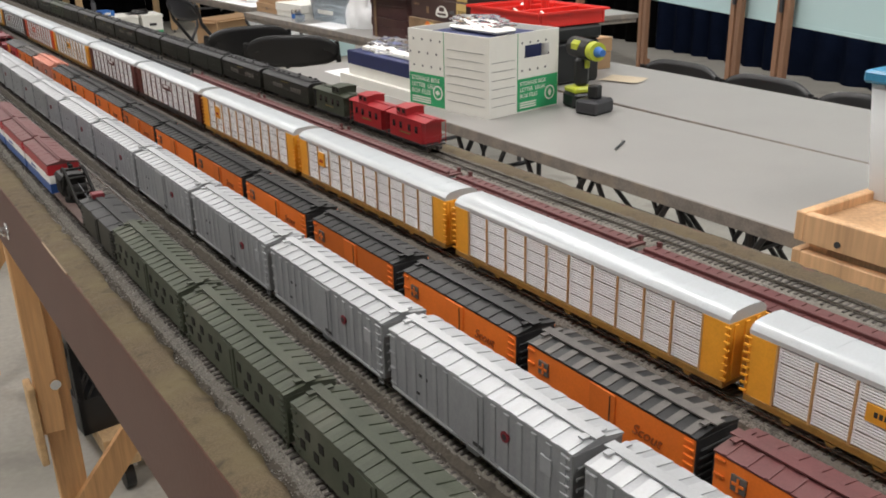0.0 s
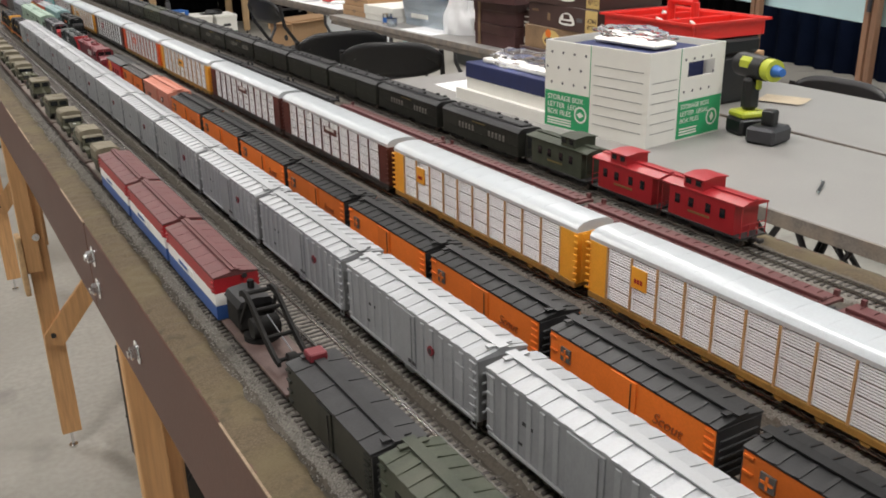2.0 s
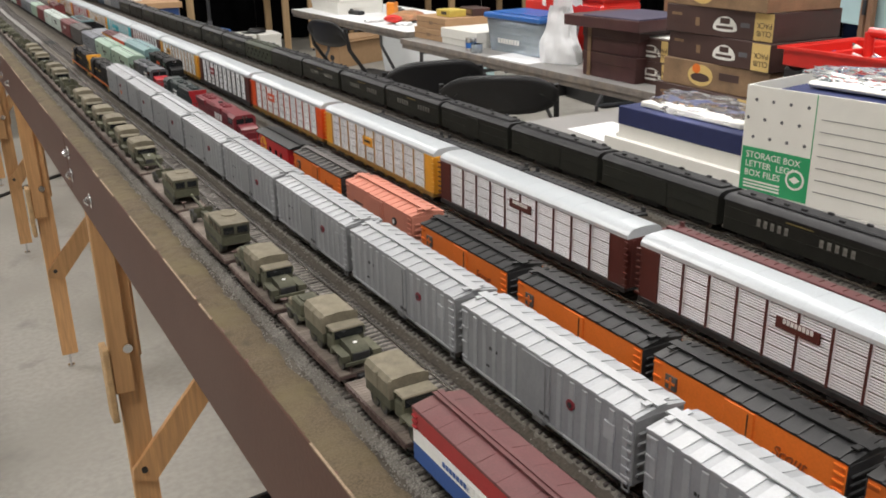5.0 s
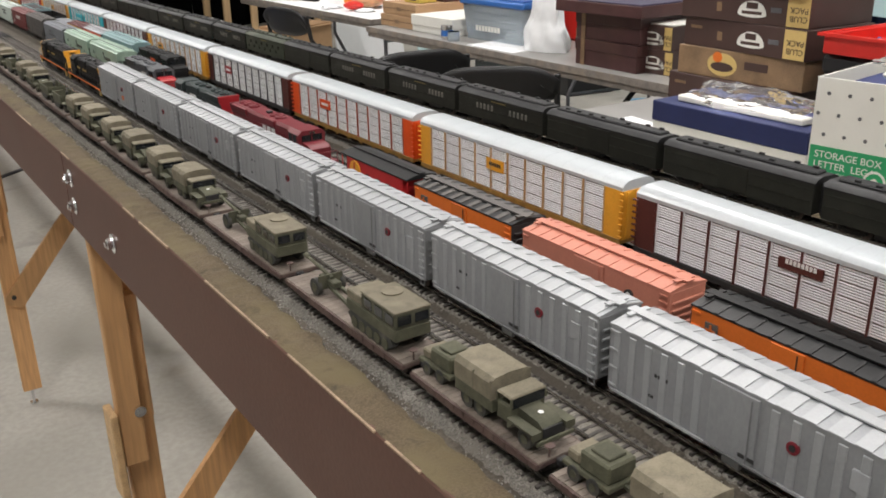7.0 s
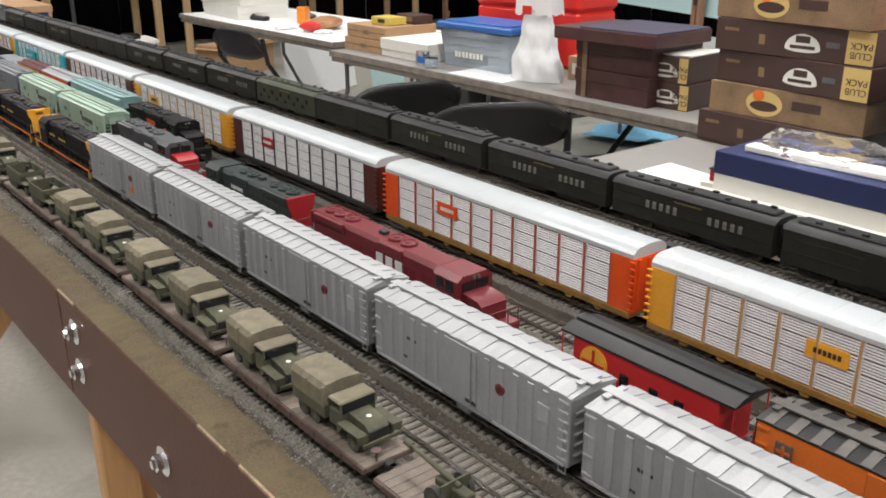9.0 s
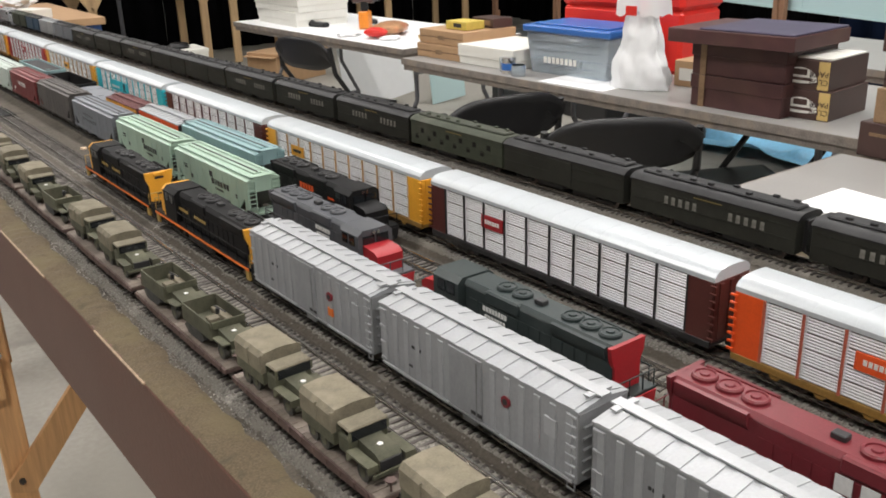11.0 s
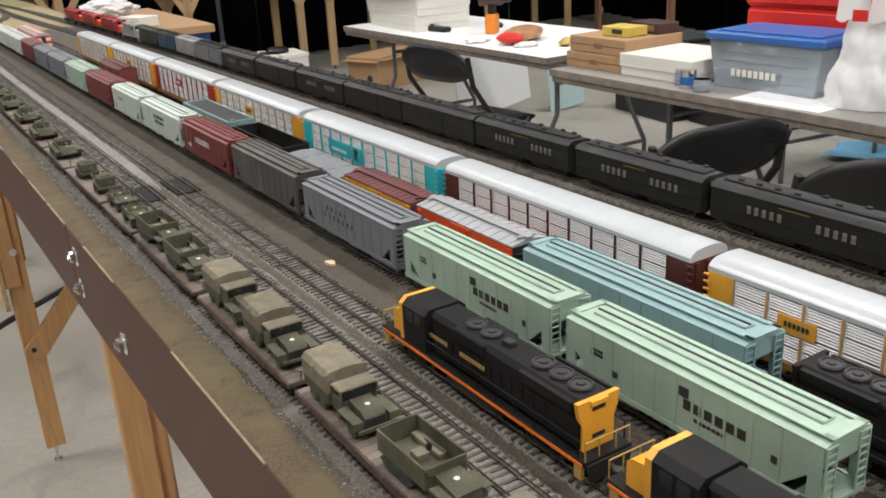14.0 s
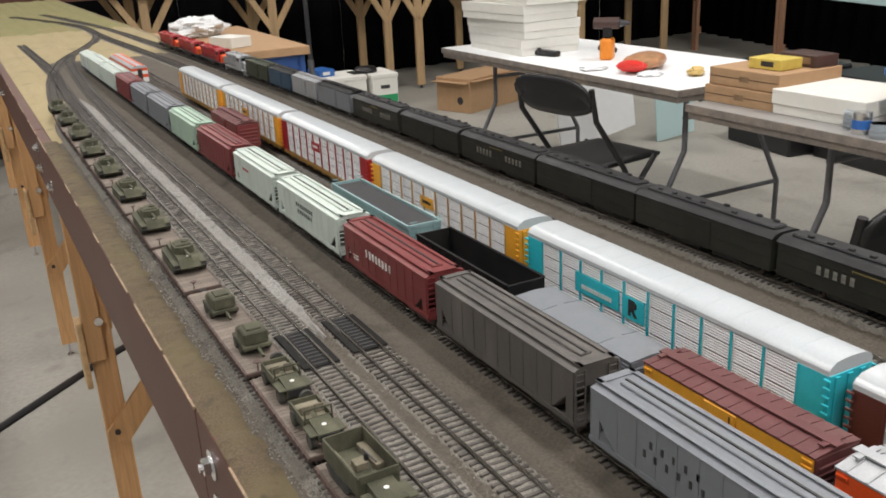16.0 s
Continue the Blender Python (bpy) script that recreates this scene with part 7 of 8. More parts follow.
def storage_box(m):
    b = thing("storage_box", m, "white cardboard storage box with green printed panels and cut handles", "box")
    x, y, h, t = 0.315, 0.385, 0.250, 0.004
    part("base", Shape().box(0, x, 0, y, 0, t), CARD_WHITE, b)
    part("long_side", Shape().box(0, t, 0, y, t, h, 0.0005), CARD_WHITE, b)
    part("long_side", Shape().box(x - t, x, 0, y, t, h, 0.0005), CARD_WHITE, b)
    panel = Shape()
    for yy in (0.0, t):
        panel.v += [(t, yy, t), (x - t, yy, t), (x - t, yy, h), (t, yy, h), (x * 0.50, yy, h * 0.68), (x * 0.86, yy, h * 0.68), (x * 0.86, yy, h * 0.84), (x * 0.50, yy, h * 0.84)]
    for i in range(4):
        j = (i + 1) % 4
        panel.f += [(i, j, 4 + j, 4 + i), (8 + j, 8 + i, 12 + i, 12 + j), (i, 8 + i, 8 + j, j), (4 + i, 4 + j, 12 + j, 12 + i)]
    part("short_side", panel, CARD_WHITE, b, "white end panel with an oval hand hole")
    part("short_side", Shape().box(t, x - t, y - t, y, t, h), CARD_WHITE, b)
    g = part("green_panel", Shape().box(-0.0008, 0, y * 0.54, y - 0.003, 0.004, h * 0.43), GREEN_PRINT, b, "green panel with white print")
    part("green_panel", Shape().box(x * 0.40, x - 0.003, -0.0008, 0, 0.004, h * 0.43), GREEN_PRINT, b, "green panel with white print")
    part("green_rule", Shape().box(-0.0008, 0, y * 0.535, y * 0.54, 0.004, h), GREEN_PRINT, b)
    part("green_rule", Shape().box(x * 0.393, x * 0.40, -0.0008, 0, 0.004, h), GREEN_PRINT, b)
    side = Matrix(((0, 0, -1, 0), (-1, 0, 0, 0), (0, 1, 0, 0), (0, 0, 0, 1)))
    face = Matrix(((1, 0, 0, 0), (0, 0, -1, 0), (0, 1, 0, 0), (0, 0, 0, 1)))
    for i, (w, s) in enumerate((("STORAGE BOX", 0.021), ("LETTER  LEGAL", 0.021), ("BOX FILES", 0.021))):
        text(b, w, s, Matrix.Translation((-0.0012, y - 0.014, h * 0.40 - i * 0.0215)) @ side, CARD_WHITE)
        text(b, w, s * 0.86, Matrix.Translation((x * 0.43, -0.0012, h * 0.40 - i * 0.0195)) @ face, CARD_WHITE)
    small = Shape()
    for i in range(3):
        small.box(-0.0012, -0.0006, y - 0.110, y - 0.014, 0.022 + i * -0.0075 + 0.004, 0.026 + i * -0.0075 + 0.004)
        small.box(x * 0.43, x * 0.43 + 0.075, -0.0012, -0.0006, 0.028 - i * 0.0075, 0.032 - i * 0.0075)
    tagged(part("small_print", small, CARD_WHITE, b), kind="stuff")
    for mm in (Matrix.Translation((-0.001, y * 0.62, 0.052)) @ pose(0, 0, 0, 0, -90, 0), Matrix.Translation((x * 0.87, -0.001, 0.048)) @ pose(0, 0, 0, 90, 0, 0)):
        em = Shape().rod((0, 0, 0), (0, 0, 0.0006), 0.0235, 28).moved(mm)
        e = part("round_emblem", em, CARD_WHITE, b)
        part("emblem_centre", Shape().rod((0, 0, 0.0006), (0, 0, 0.0010), 0.0185, 24).moved(mm), GREEN_PRINT, e)
        part("emblem_leaf", Shape().prism([(0, -0.013), (0.009, 0), (0, 0.014), (-0.009, 0)], 0.0010, 0.0014, "z").moved(mm), CARD_WHITE, e)
    dots, lines = Shape(), Shape()
    for i in range(4):
        for j in range(3):
            yy = y * 0.585 + i * 0.044 + (0.018 if j % 2 else 0)
            dots.rod((-0.0007, yy, h * 0.53 + j * 0.043), (0, yy, h * 0.53 + j * 0.043), 0.0042, 8)
            xx = x * 0.46 + i * 0.036 + (0.014 if j % 2 else 0)
            if xx < x - 0.012 and not (j == 1 and 0 < i < 3):
                dots.rod((xx, -0.0007, h * 0.53 + j * 0.043), (xx, 0, h * 0.53 + j * 0.043), 0.0040, 8)
    for i in range(7):
        z = 0.035 + i * 0.027
        lines.box(-0.0007, 0, 0.020, y * 0.50, z, z + 0.0014)
        if i < 6:
            lines.box(0.012, x * 0.36, -0.0007, 0, z, z + 0.0014)
    tagged(part("printed_dot", dots, LEG_GREY, b), kind="stuff")
    tagged(part("printed_rule", lines, LEG_GREY, b), kind="stuff")
    return b


storage_box(on(1.665, 2.325, 7))
inner = thing("blue_carton", on(1.69, 2.37, 7, TT + 0.006), "dark blue flat carton inside the storage box", "box")
part("body", Shape().box(0, 0.25, 0, 0.30, 0, 0.232, 0.002), NAVY, inner)
tray = thing("foam_tray", on(1.75, 2.40, 4, TT + 0.2385), "white foam tray wrapped in clear film", "tray")
part("tray", Shape().box(0, 0.09, 0, 0.24, 0.004, 0.018, 0.006), CARD_WHITE, tray)


def crumple(cx, cy, cz, rx, ry, rz, seed, n=22, rough=1.0):
    def f(u, v):
        a, b = u * 2 * math.pi, (v - 0.5) * math.pi
        p = Vector((math.cos(a) * math.cos(b), math.sin(a) * math.cos(b), math.sin(b)))
        k = 1 + rough * (0.34 * noise.noise(p * 2.6 + Vector((seed, 0, 0))) + 0.2 * noise.noise(p * 6 + Vector((0, seed, 0))))
        return (cx + rx * p.x * k, cy + ry * p.y * k, max(0.001, cz + rz * p.z * k))
    return Shape().sheet(f, n * 2, n)


wrap = solid("clear_wrap", crumple(0, 0, 0.028, 0.060, 0.14, 0.018, 4.0), FILM, "crumpled clear plastic film over the tray", "plastic wrap", at=on(1.79, 2.53, 0, TT + 0.2435))
wrap.visible_shadow = False

nb = thing("long_carton", on(1.637, 2.725, 0), "long white carton with dark navy lid", "box")
part("body", Shape().box(0, 0.17, 0, 0.445, 0, 0.074, 0.002), CARD_WHITE, nb)
part("lid", Shape().box(-0.002, 0.172, -0.002, 0.447, 0.074, 0.124, 0.002), NAVY, nb, "dark navy carton lid")
part("tray", Shape().box(-0.02, -0.0, -0.02, 0.48, 0.0, 0.036).box(0.0, 0.13, -0.02, -0.001, 0, 0.05), CARD_WHITE, nb)
film2 = solid("clear_wrap", crumple(0, 0, 0.022, 0.085, 0.15, 0.028, 9.0), FILM, "crumpled clear film lying on the navy carton", "plastic wrap", at=on(1.73, 2.95, 0, TT + 0.125))
film2.visible_shadow = False
part("strip", Shape().box(0.035, 0.075, 0.04, 0.40, 0.1245, 0.140, 0.003), CARD_WHITE, nb, "white foam strip", at=None)
solid("paper_sheet", Shape().sheet(lambda u, v: (u * 0.17, v * 0.215, 0.0012 + 0.004 * u * v), 6, 6), PAPER, "white paper sheet lying on the table", "paper", at=on(1.66, 3.24, -4))
rm = thing("red_caboose_model", on(1.735, 3.215, 10), "small red model car standing on a white carton", "toy car")
part("stand", Shape().box(-0.045, 0.02, -0.03, 0.03, 0, 0.030, 0.001), CARD_WHITE, rm)
part("body", Shape().box(-0.030, 0.012, -0.016, 0.016, 0.030, 0.058, 0.002), RED, rm)
part("roof", Shape().box(-0.032, 0.014, -0.018, 0.018, 0.058, 0.062, 0.001), BLACK, rm)


def carton(m, w, l, h, mat, label, kind, text_side=True):
    """Flat coffee carton, its long printed face towards -x."""
    c = thing("coffee_carton", m, label, "carton", "coffee cartons")
    part("body", Shape().box(0, w, 0, l, 0, h, 0.002), mat, c)
    if kind == "label":
        ye = l * 0.16
        part("yellow_panel", Shape().box(-0.0008, 0, 0.001, ye, 0.003, h - 0.003), LABEL_TAN, c, "tan yellow end panel")
        side = Matrix(((0, 0, -1, 0), (-1, 0, 0, 0), (0, 1, 0, 0), (0, 0, 0, 1)))
        text(c, "CLUB\nPACK", h * 0.27, Matrix.Translation((-0.0014, ye * 0.07, h * 0.16)) @ side @ pose(0, 0, 0, 0, 0, 180), CARD_DARK)
        blob = Shape().prism([(l * 0.42 + 0.050 * math.cos(a) * (1 if math.cos(a) > 0 else 1.0), h * 0.30 + (0.44 * h * math.sin(a) if math.sin(a) > 0 else 0.10 * h * math.sin(a))) for a in [i * math.pi / 12 for i in range(24)]], -0.0010, 0, "x")
        lab = part("white_label", blob, CARD_WHITE, c, "white oval label")
        part("label_print", Shape().box(-0.0014, -0.0008, l * 0.42 - 0.035, l * 0.42 + 0.035, h * 0.30, h * 0.40).box(-0.0014, -0.0008, l * 0.42 - 0.02, l * 0.42 + 0.02, h * 0.48, h * 0.68), CARD_DARK, lab)
        part("word_bar", Shape().box(-0.0010, 0, l * 0.20, l * 0.28, h * 0.42, h * 0.58), LEG_GREY, c)
        tagged(part("small_print", Shape().box(-0.0010, 0, l * 0.84, l * 0.94, h * 0.62, h * 0.72).box(-0.0010, 0, l * 0.66, l * 0.70, h * 0.3, h * 0.6), CARD_CUP, c), kind="stuff")
    else:
        part("cup_print", Shape().prism([(l * 0.62 + 0.055 * math.cos(a), h * 0.5 + h * 0.40 * math.sin(a)) for a in [i * math.pi / 10 for i in range(20)]], -0.0008, 0, "x"), LABEL_TAN, c, "printed coffee cup")
        part("cup_inside", Shape().prism([(l * 0.62 + 0.042 * math.cos(a), h * 0.42 + h * 0.16 * math.sin(a)) for a in [i * math.pi / 10 for i in range(20)]], -0.0012, -0.0006, "x"), CARD_DARK, c)
        part("spot", Shape().prism([(l * 0.66 + 0.018 * math.cos(a), h * 0.74 + h * 0.18 * math.sin(a)) for a in [i * math.pi / 8 for i in range(16)]], -0.0014, -0.0008, "x"), ORANGE, c)
        part("word_bar", Shape().box(-0.0010, 0, l * 0.26, l * 0.44, h * 0.45, h * 0.72), CARD_DARK, c)
    return c


for i, (dx, dy, ry, kind) in enumerate(((0.0, 0.0, 0, "label"), (0.015, -0.03, 1.5, "cup"), (0.0, -0.035, -2, "label"), (0.01, -0.03, 1, "label"), (-0.015, -0.02, -3, "cup"))):
    carton(on(2.135 + dx, 3.13 + dy, ry - 2, TT + i * 0.0865), 0.29, 0.455, 0.086, CARD_CUP if kind == "cup" else CARD_DARK, "flat dark brown printed coffee carton" if kind == "label" else "flat tan coffee carton with cup print", kind)
for i in range(2):
    carton(T2M @ pose(0.12, 0.26 + 0.01 * i, TT2 + i * 0.088, 0, 0, 4) @ tall(S2), 0.22, 0.20, 0.081, CARD_DARK, "small dark brown coffee carton", "label")
part_top = thing("open_carton", T2M @ pose(0.13, 0.27, TT2 + 0.1775, 0, 0, 4), "open carton lid with white inside", "carton")
part("lid", Shape().box(0, 0.21, 0, 0.19, 0, 0.004), CARD_WHITE, part_top)

bag = thing("tool_box", on(2.105, 2.60, -2), "black plastic tool box with red latches", "tool box")
part("body", Shape().box(0, 0.28, 0, 0.43, 0, 0.155, 0.012), CHAIR_BLACK, bag)
part("lid", Shape().box(-0.004, 0.284, -0.004, 0.434, 0.155, 0.210, 0.012), CHAIR_BLACK, bag)
for yy in (0.08, 0.29):
    part("latch", Shape().box(-0.010, -0.003, yy, yy + 0.06, 0.120, 0.180, 0.002), RED_PLASTIC, bag, "red plastic latch")
TL = 0.425          # length of the carry tray
rt = thing("parts_tray", on(2.09, 2.60, -2, TT + 0.2115), "bright red plastic carry tray with centre handle", "tray")
part("floor_plate", Shape().box(0.01, 0.30, 0.01, TL - 0.01, 0, 0.006), RED_PLASTIC, rt)
for a in ((0, 0.012, 0, TL), (0.298, 0.31, 0, TL), (0.012, 0.298, 0, 0.012), (0.012, 0.298, TL - 0.012, TL), (0.012, 0.298, TL * 0.32, TL * 0.32 + 0.008), (0.012, 0.298, TL * 0.65, TL * 0.65 + 0.008)):
    part("wall_panel", Shape().box(*a, 0, 0.052, 0.003), RED_PLASTIC, rt)
for a in ((-0.012, 0.0, -0.012, TL + 0.012), (0.31, 0.322, -0.012, TL + 0.012), (0.0, 0.31, -0.012, 0.0), (0, 0.31, TL, TL + 0.012)):
    part("rim", Shape().box(*a, 0.046, 0.054), RED_PLASTIC, rt)
part("handle", Shape().tube([(0.155, TL * 0.37, 0.03), (0.155, TL * 0.37, 0.095), (0.155, TL * 0.63, 0.095), (0.155, TL * 0.63, 0.03)], 0.014, 10), RED_PLASTIC, rt)
odds = thing("loose_tools", on(2.115, 2.61, -2, TT + 0.218), "assorted small tools and tubes lying in the tray", "tools")
for i in range(9):
    r2 = random.Random(i)
    a, b = r2.uniform(0.03, 0.20), r2.uniform(0.03, 0.30)
    part("tool", Shape().rod((a, b, 0.012), (a + r2.uniform(-0.03, 0.03), b + r2.uniform(0.05, 0.09), 0.018 + r2.uniform(0, 0.03)), r2.uniform(0.004, 0.009), 8), r2.choice((CARD_WHITE, CHAIR_BLACK, CHROME, BLUE_PLASTIC, LABEL_TAN)), odds)

dr = thing("cordless_drill", on(2.03, 2.30, -12), "black and lime cordless drill standing on its battery", "drill")
part("battery", Shape().box(-0.055, 0.030, -0.038, 0.038, 0, 0.048, 0.008), CHAIR_BLACK, dr)
part("foot", Shape().box(-0.050, 0.030, -0.036, 0.036, 0.046, 0.066, 0.006), LIME, dr, "lime plastic foot")
part("grip", Shape().box(-0.030, 0.018, -0.019, 0.019, 0.064, 0.160, 0.012), CHAIR_BLACK, dr)
part("motor_housing", Shape().rod((0, 0.060, 0.185), (0, -0.055, 0.185), 0.033, 16).moved(pose(0, 0, 0)), CHAIR_BLACK, dr)
part("collar", Shape().rod((0, -0.055, 0.185), (0, -0.085, 0.185), 0.030, 16), LIME, dr)
part("shell_band", Shape().box(-0.034, 0.034, -0.02, 0.035, 0.175, 0.212, 0.010), LIME, dr)
part("chuck", Shape().rod((0, -0.085, 0.185), (0, -0.115, 0.185), 0.017, 14, 0.011), BLUE_PLASTIC, dr)
part("trigger", Shape().box(-0.008, 0.008, -0.030, -0.018, 0.125, 0.155, 0.003), LIME, dr)
bt = thing("spare_battery", on(1.985, 2.195, 12), "dark grey drill battery pack lying on the table", "battery")
part("case", Shape().box(-0.05, 0.05, -0.042, 0.042, 0, 0.046, 0.008), LEG_STEEL, bt)
part("stem", Shape().box(-0.016, 0.016, -0.018, 0.018, 0.046, 0.088, 0.004), CHAIR_BLACK, bt)
for i, (x, y, z) in enumerate(((2.44, 2.76, 0.0), (2.445, 2.76, 0.067))):
    cbx = thing("small_carton", on(x, y, -3, TT + z), "small brown cardboard carton stacked behind the tools", "carton", "small brown cartons")
    part("body", Shape().box(0, 0.16, 0, 0.18 - 0.02 * i, 0, 0.065 - 0.010 * i, 0.002), CARD, cbx)
    part("tape", Shape().box(-0.0006, 0.1606, 0.08, 0.11, 0.0, 0.0656 - 0.010 * i), LABEL_TAN, cbx)
solid("folded_card", Shape().sheet(lambda u, v: (u * 0.12, v * 0.15, 0.002 + 0.006 * abs(u - 0.5)), 4, 2), surface("tan_card", (0.50, 0.42, 0.30), 0.7), "folded tan paper card on the table", "paper", at=on(2.42, 2.44, 20))
nl = thing("pen", on(1.71, 1.82, 30), "thin dark pen lying on the table", "pen")
part("barrel", Shape().rod((0, 0, 0.004), (0.085, 0.0, 0.004), 0.0035, 8), LEG_STEEL, nl)
part("clip", Shape().rod((0.06, 0, 0.008), (0.083, 0.004, 0.009), 0.0012, 6), CHROME, nl)
part("tip", Shape().rod((0, 0, 0.004), (-0.010, 0, 0.004), 0.0034, 8, 0.0006), CHROME, nl)

# ---- pine stand with a clear tub, at the end of the nearest table ----
ps = thing("pine_stand", pose(1.43, 0.50, 0), "raw pine lumber stand with open top", "stand")
for x in (0, 0.46):
    for yy in (0, 0.50):
        part("leg", Shape().box(x, x + 0.06, yy, yy + 0.04, 0, 0.76, 0.002), PINE_PALE, ps)
for yy in (-0.020, 0.54):
    for z0, z1 in ((0.745, 0.80), (0.60, 0.728)):
        part("end_rail", Shape().box(-0.02, 0.54, yy, yy + 0.02, z0, z1, 0.002), PINE_PALE, ps)
for x in (-0.022, 0.52):
    for z0, z1 in ((0.745, 0.80), (0.60, 0.728)):
        part("side_rail", Shape().box(x, x + 0.02, 0.0, 0.54, z0, z1, 0.002), PINE_PALE, ps)
part("shelf", Shape().box(0.0, 0.52, 0.0, 0.54, 0.767, 0.782), PINE_PALE, ps)
part("screw", Shape().rod((-0.025, 0.47, 0.76), (-0.022, 0.47, 0.76), 0.006, 10).rod((-0.025, 0.47, 0.65), (-0.022, 0.47, 0.65), 0.006, 10), LEG_STEEL, ps)


def tub(m, w, l, h, lid, label, load=None, wall=CLEAR):
    t = thing("plastic_tub", m, label, "tub", "storage tubs")
    k = 0.90
    sh = Shape()
    n = len(sh.v)
    for z, f in ((0, k), (h, 1.0)):
        for sx, sy in ((-1, -1), (1, -1), (1, 1), (-1, 1)):
            sh.v.append((sx * w / 2 * f, sy * l / 2 * f, z))
    sh.f += [(0, 1, 5, 4), (1, 2, 6, 5), (2, 3, 7, 6), (3, 0, 4, 7), (3, 2, 1, 0)]
    sd = part("tub_wall", sh, wall, t, "clear cloudy plastic wall")
    md = sd.modifiers.new("thickness", "SOLIDIFY")
    md.thickness = 0.003
    part("lid", Shape().box(-w / 2 - 0.012, w / 2 + 0.012, -l / 2 - 0.012, l / 2 + 0.012, h - 0.006, h + 0.018, 0.005).box(-w / 2 + 0.02, w / 2 - 0.02, -l / 2 + 0.02, l / 2 - 0.02, h + 0.018, h + 0.024, 0.002), lid, t)
    for s in (-1, 1):
        part("latch", Shape().box(-0.04, 0.04, s * (l / 2 + 0.008) - 0.006, s * (l / 2 + 0.008) + 0.006, h - 0.035, h + 0.008, 0.002), lid, t)
    rib = Shape()
    for i in range(4):
        z = h * (0.2 + 0.18 * i)
        f = k + (1 - k) * z / h
        rib.box(-w / 2 * f - 0.002, -w / 2 * f + 0.001, -l / 2 * f * 0.8, l / 2 * f * 0.8, z, z + 0.004)
    part("rib", rib, CLEAR, sd)
    for x, y, ww, ll, hh, mt in load or ():
        part("content", Shape().box(x - ww / 2, x + ww / 2, y - ll / 2, y + ll / 2, 0.004, hh, 0.004), mt, t)
    return t


MILKY = bpy.data.materials.new("milky_plastic")
MILKY.use_nodes = True
mb = MILKY.node_tree.nodes["Principled BSDF"]
mb.inputs["Base Color"].default_value, mb.inputs["Roughness"].default_value, mb.inputs["Transmission Weight"].default_value, mb.inputs["IOR"].default_value = (0.84, 0.86, 0.87, 1), 0.3, 0.35, 1.3
tub(pose(1.76, 0.87, 0.7835), 0.30, 0.40, 0.230, surface("teal_blue_lid", (0.035, 0.22, 0.40), 0.35), "tall milky plastic tub with blue lid", [(0, 0, 0.25, 0.34, 0.19, CARD_WHITE)], MILKY)

# ---- things on the second table ----
def on2(x, y, z=0.0, rz=0.0):
    return T2M @ pose(x, y, TT2 + z * S2, 0, 0, rz) @ tall(S2)


for i in range(2):
    ob = thing("oxblood_box", on2(0.06 + 0.01 * i, 0.38, 0.095 * i, (0, 2, 0)[i]), "dark oxblood paperboard box, stacked", "box", "oxblood boxes")
    part("body", Shape().box(0, 0.26, 0, 0.305, 0, 0.088, 0.002), MAROON_BOX, ob)
    part("lid", Shape().box(-0.003, 0.263, -0.003, 0.308, 0.055, 0.094, 0.002), MAROON_BOX, ob)
    part("tape", Shape().box(-0.0045, -0.003, 0.255, 0.275, 0, 0.094), CARD_CUP, ob)
tl = thing("flat_box", on2(0.02, 0.33, 0.190, 3), "flat purple-topped oxblood box lying askew on the stack", "box")
part("body", Shape().box(0, 0.30, 0, 0.405, 0, 0.040, 0.002), MAROON_BOX, tl)
part("lid", Shape().box(0.004, 0.296, 0.004, 0.30, 0.040, 0.046, 0.002), PURPLE, tl)
sn = thing("snack_box", on2(0.30, 0.86, 0.0, 4), "small brown carton with white print", "carton")
part("body", Shape().box(0, 0.10, 0, 0.10, 0, 0.085, 0.002), CARD, sn)
part("label", Shape().box(-0.0008, 0, 0.02, 0.08, 0.02, 0.06), CARD_WHITE, sn)


def bag_film():
    def f(u, v):
        a = u * 2 * math.pi
        z = 0.002 + 0.265 * v - 0.03 * v * v * abs(math.cos(a)) ** 2
        full = 0.082 * (1 - 0.10 * v) * (0.9 + 0.25 * math.sin(min(1, v * 1.4 + 0.35) * math.pi))
        k = 1 + 0.18 * noise.noise((math.cos(a) * 2.2, math.sin(a) * 2.2, v * 4)) + 0.10 * math.sin(a * 9 + 3 * v) * v + 0.06 * noise.noise((math.cos(a) * 7, math.sin(a) * 7, v * 11))
        return (math.cos(a) * full * 0.72 * k * (1 - 0.62 * v * v), math.sin(a) * full * 1.15 * k * (1 - 0.32 * v * v), z)
    sh = Shape().sheet(f, 64, 26)
    return sh


bagt = thing("shopping_bag", on2(0.18, 1.03, 0.0, 8), "white plastic shopping bag with two handles, half full", "bag")
part("body", bag_film(), BAG, bagt)
for s in (-1, 1):
    def strap(u, v):
        h = math.sin(math.pi * u)
        y = s * (0.050 - 0.012 * h) + (v - 0.5) * (0.075 - 0.050 * h) + 0.006 * math.sin(9 * u + s)
        return (0.030 * math.cos(math.pi * u), y, 0.235 + 0.19 * h ** 0.7 + 0.006 * math.sin(v * 9 + u * 4))
    part("handle", Shape().sheet(strap, 22, 6), BAG, bagt)
part("print", Shape().box(-0.070, -0.066, -0.02, 0.02, 0.24, 0.27), RED_PLASTIC, bagt, "small red print")
rtb = thing("red_tool_box", on2(0.46, 1.08, 0.0, 3), "large red plastic tool box with lid", "tool box")
part("body", Shape().box(0, 0.24, 0, 0.56, 0, 0.22, 0.014), RED_PLASTIC, rtb)
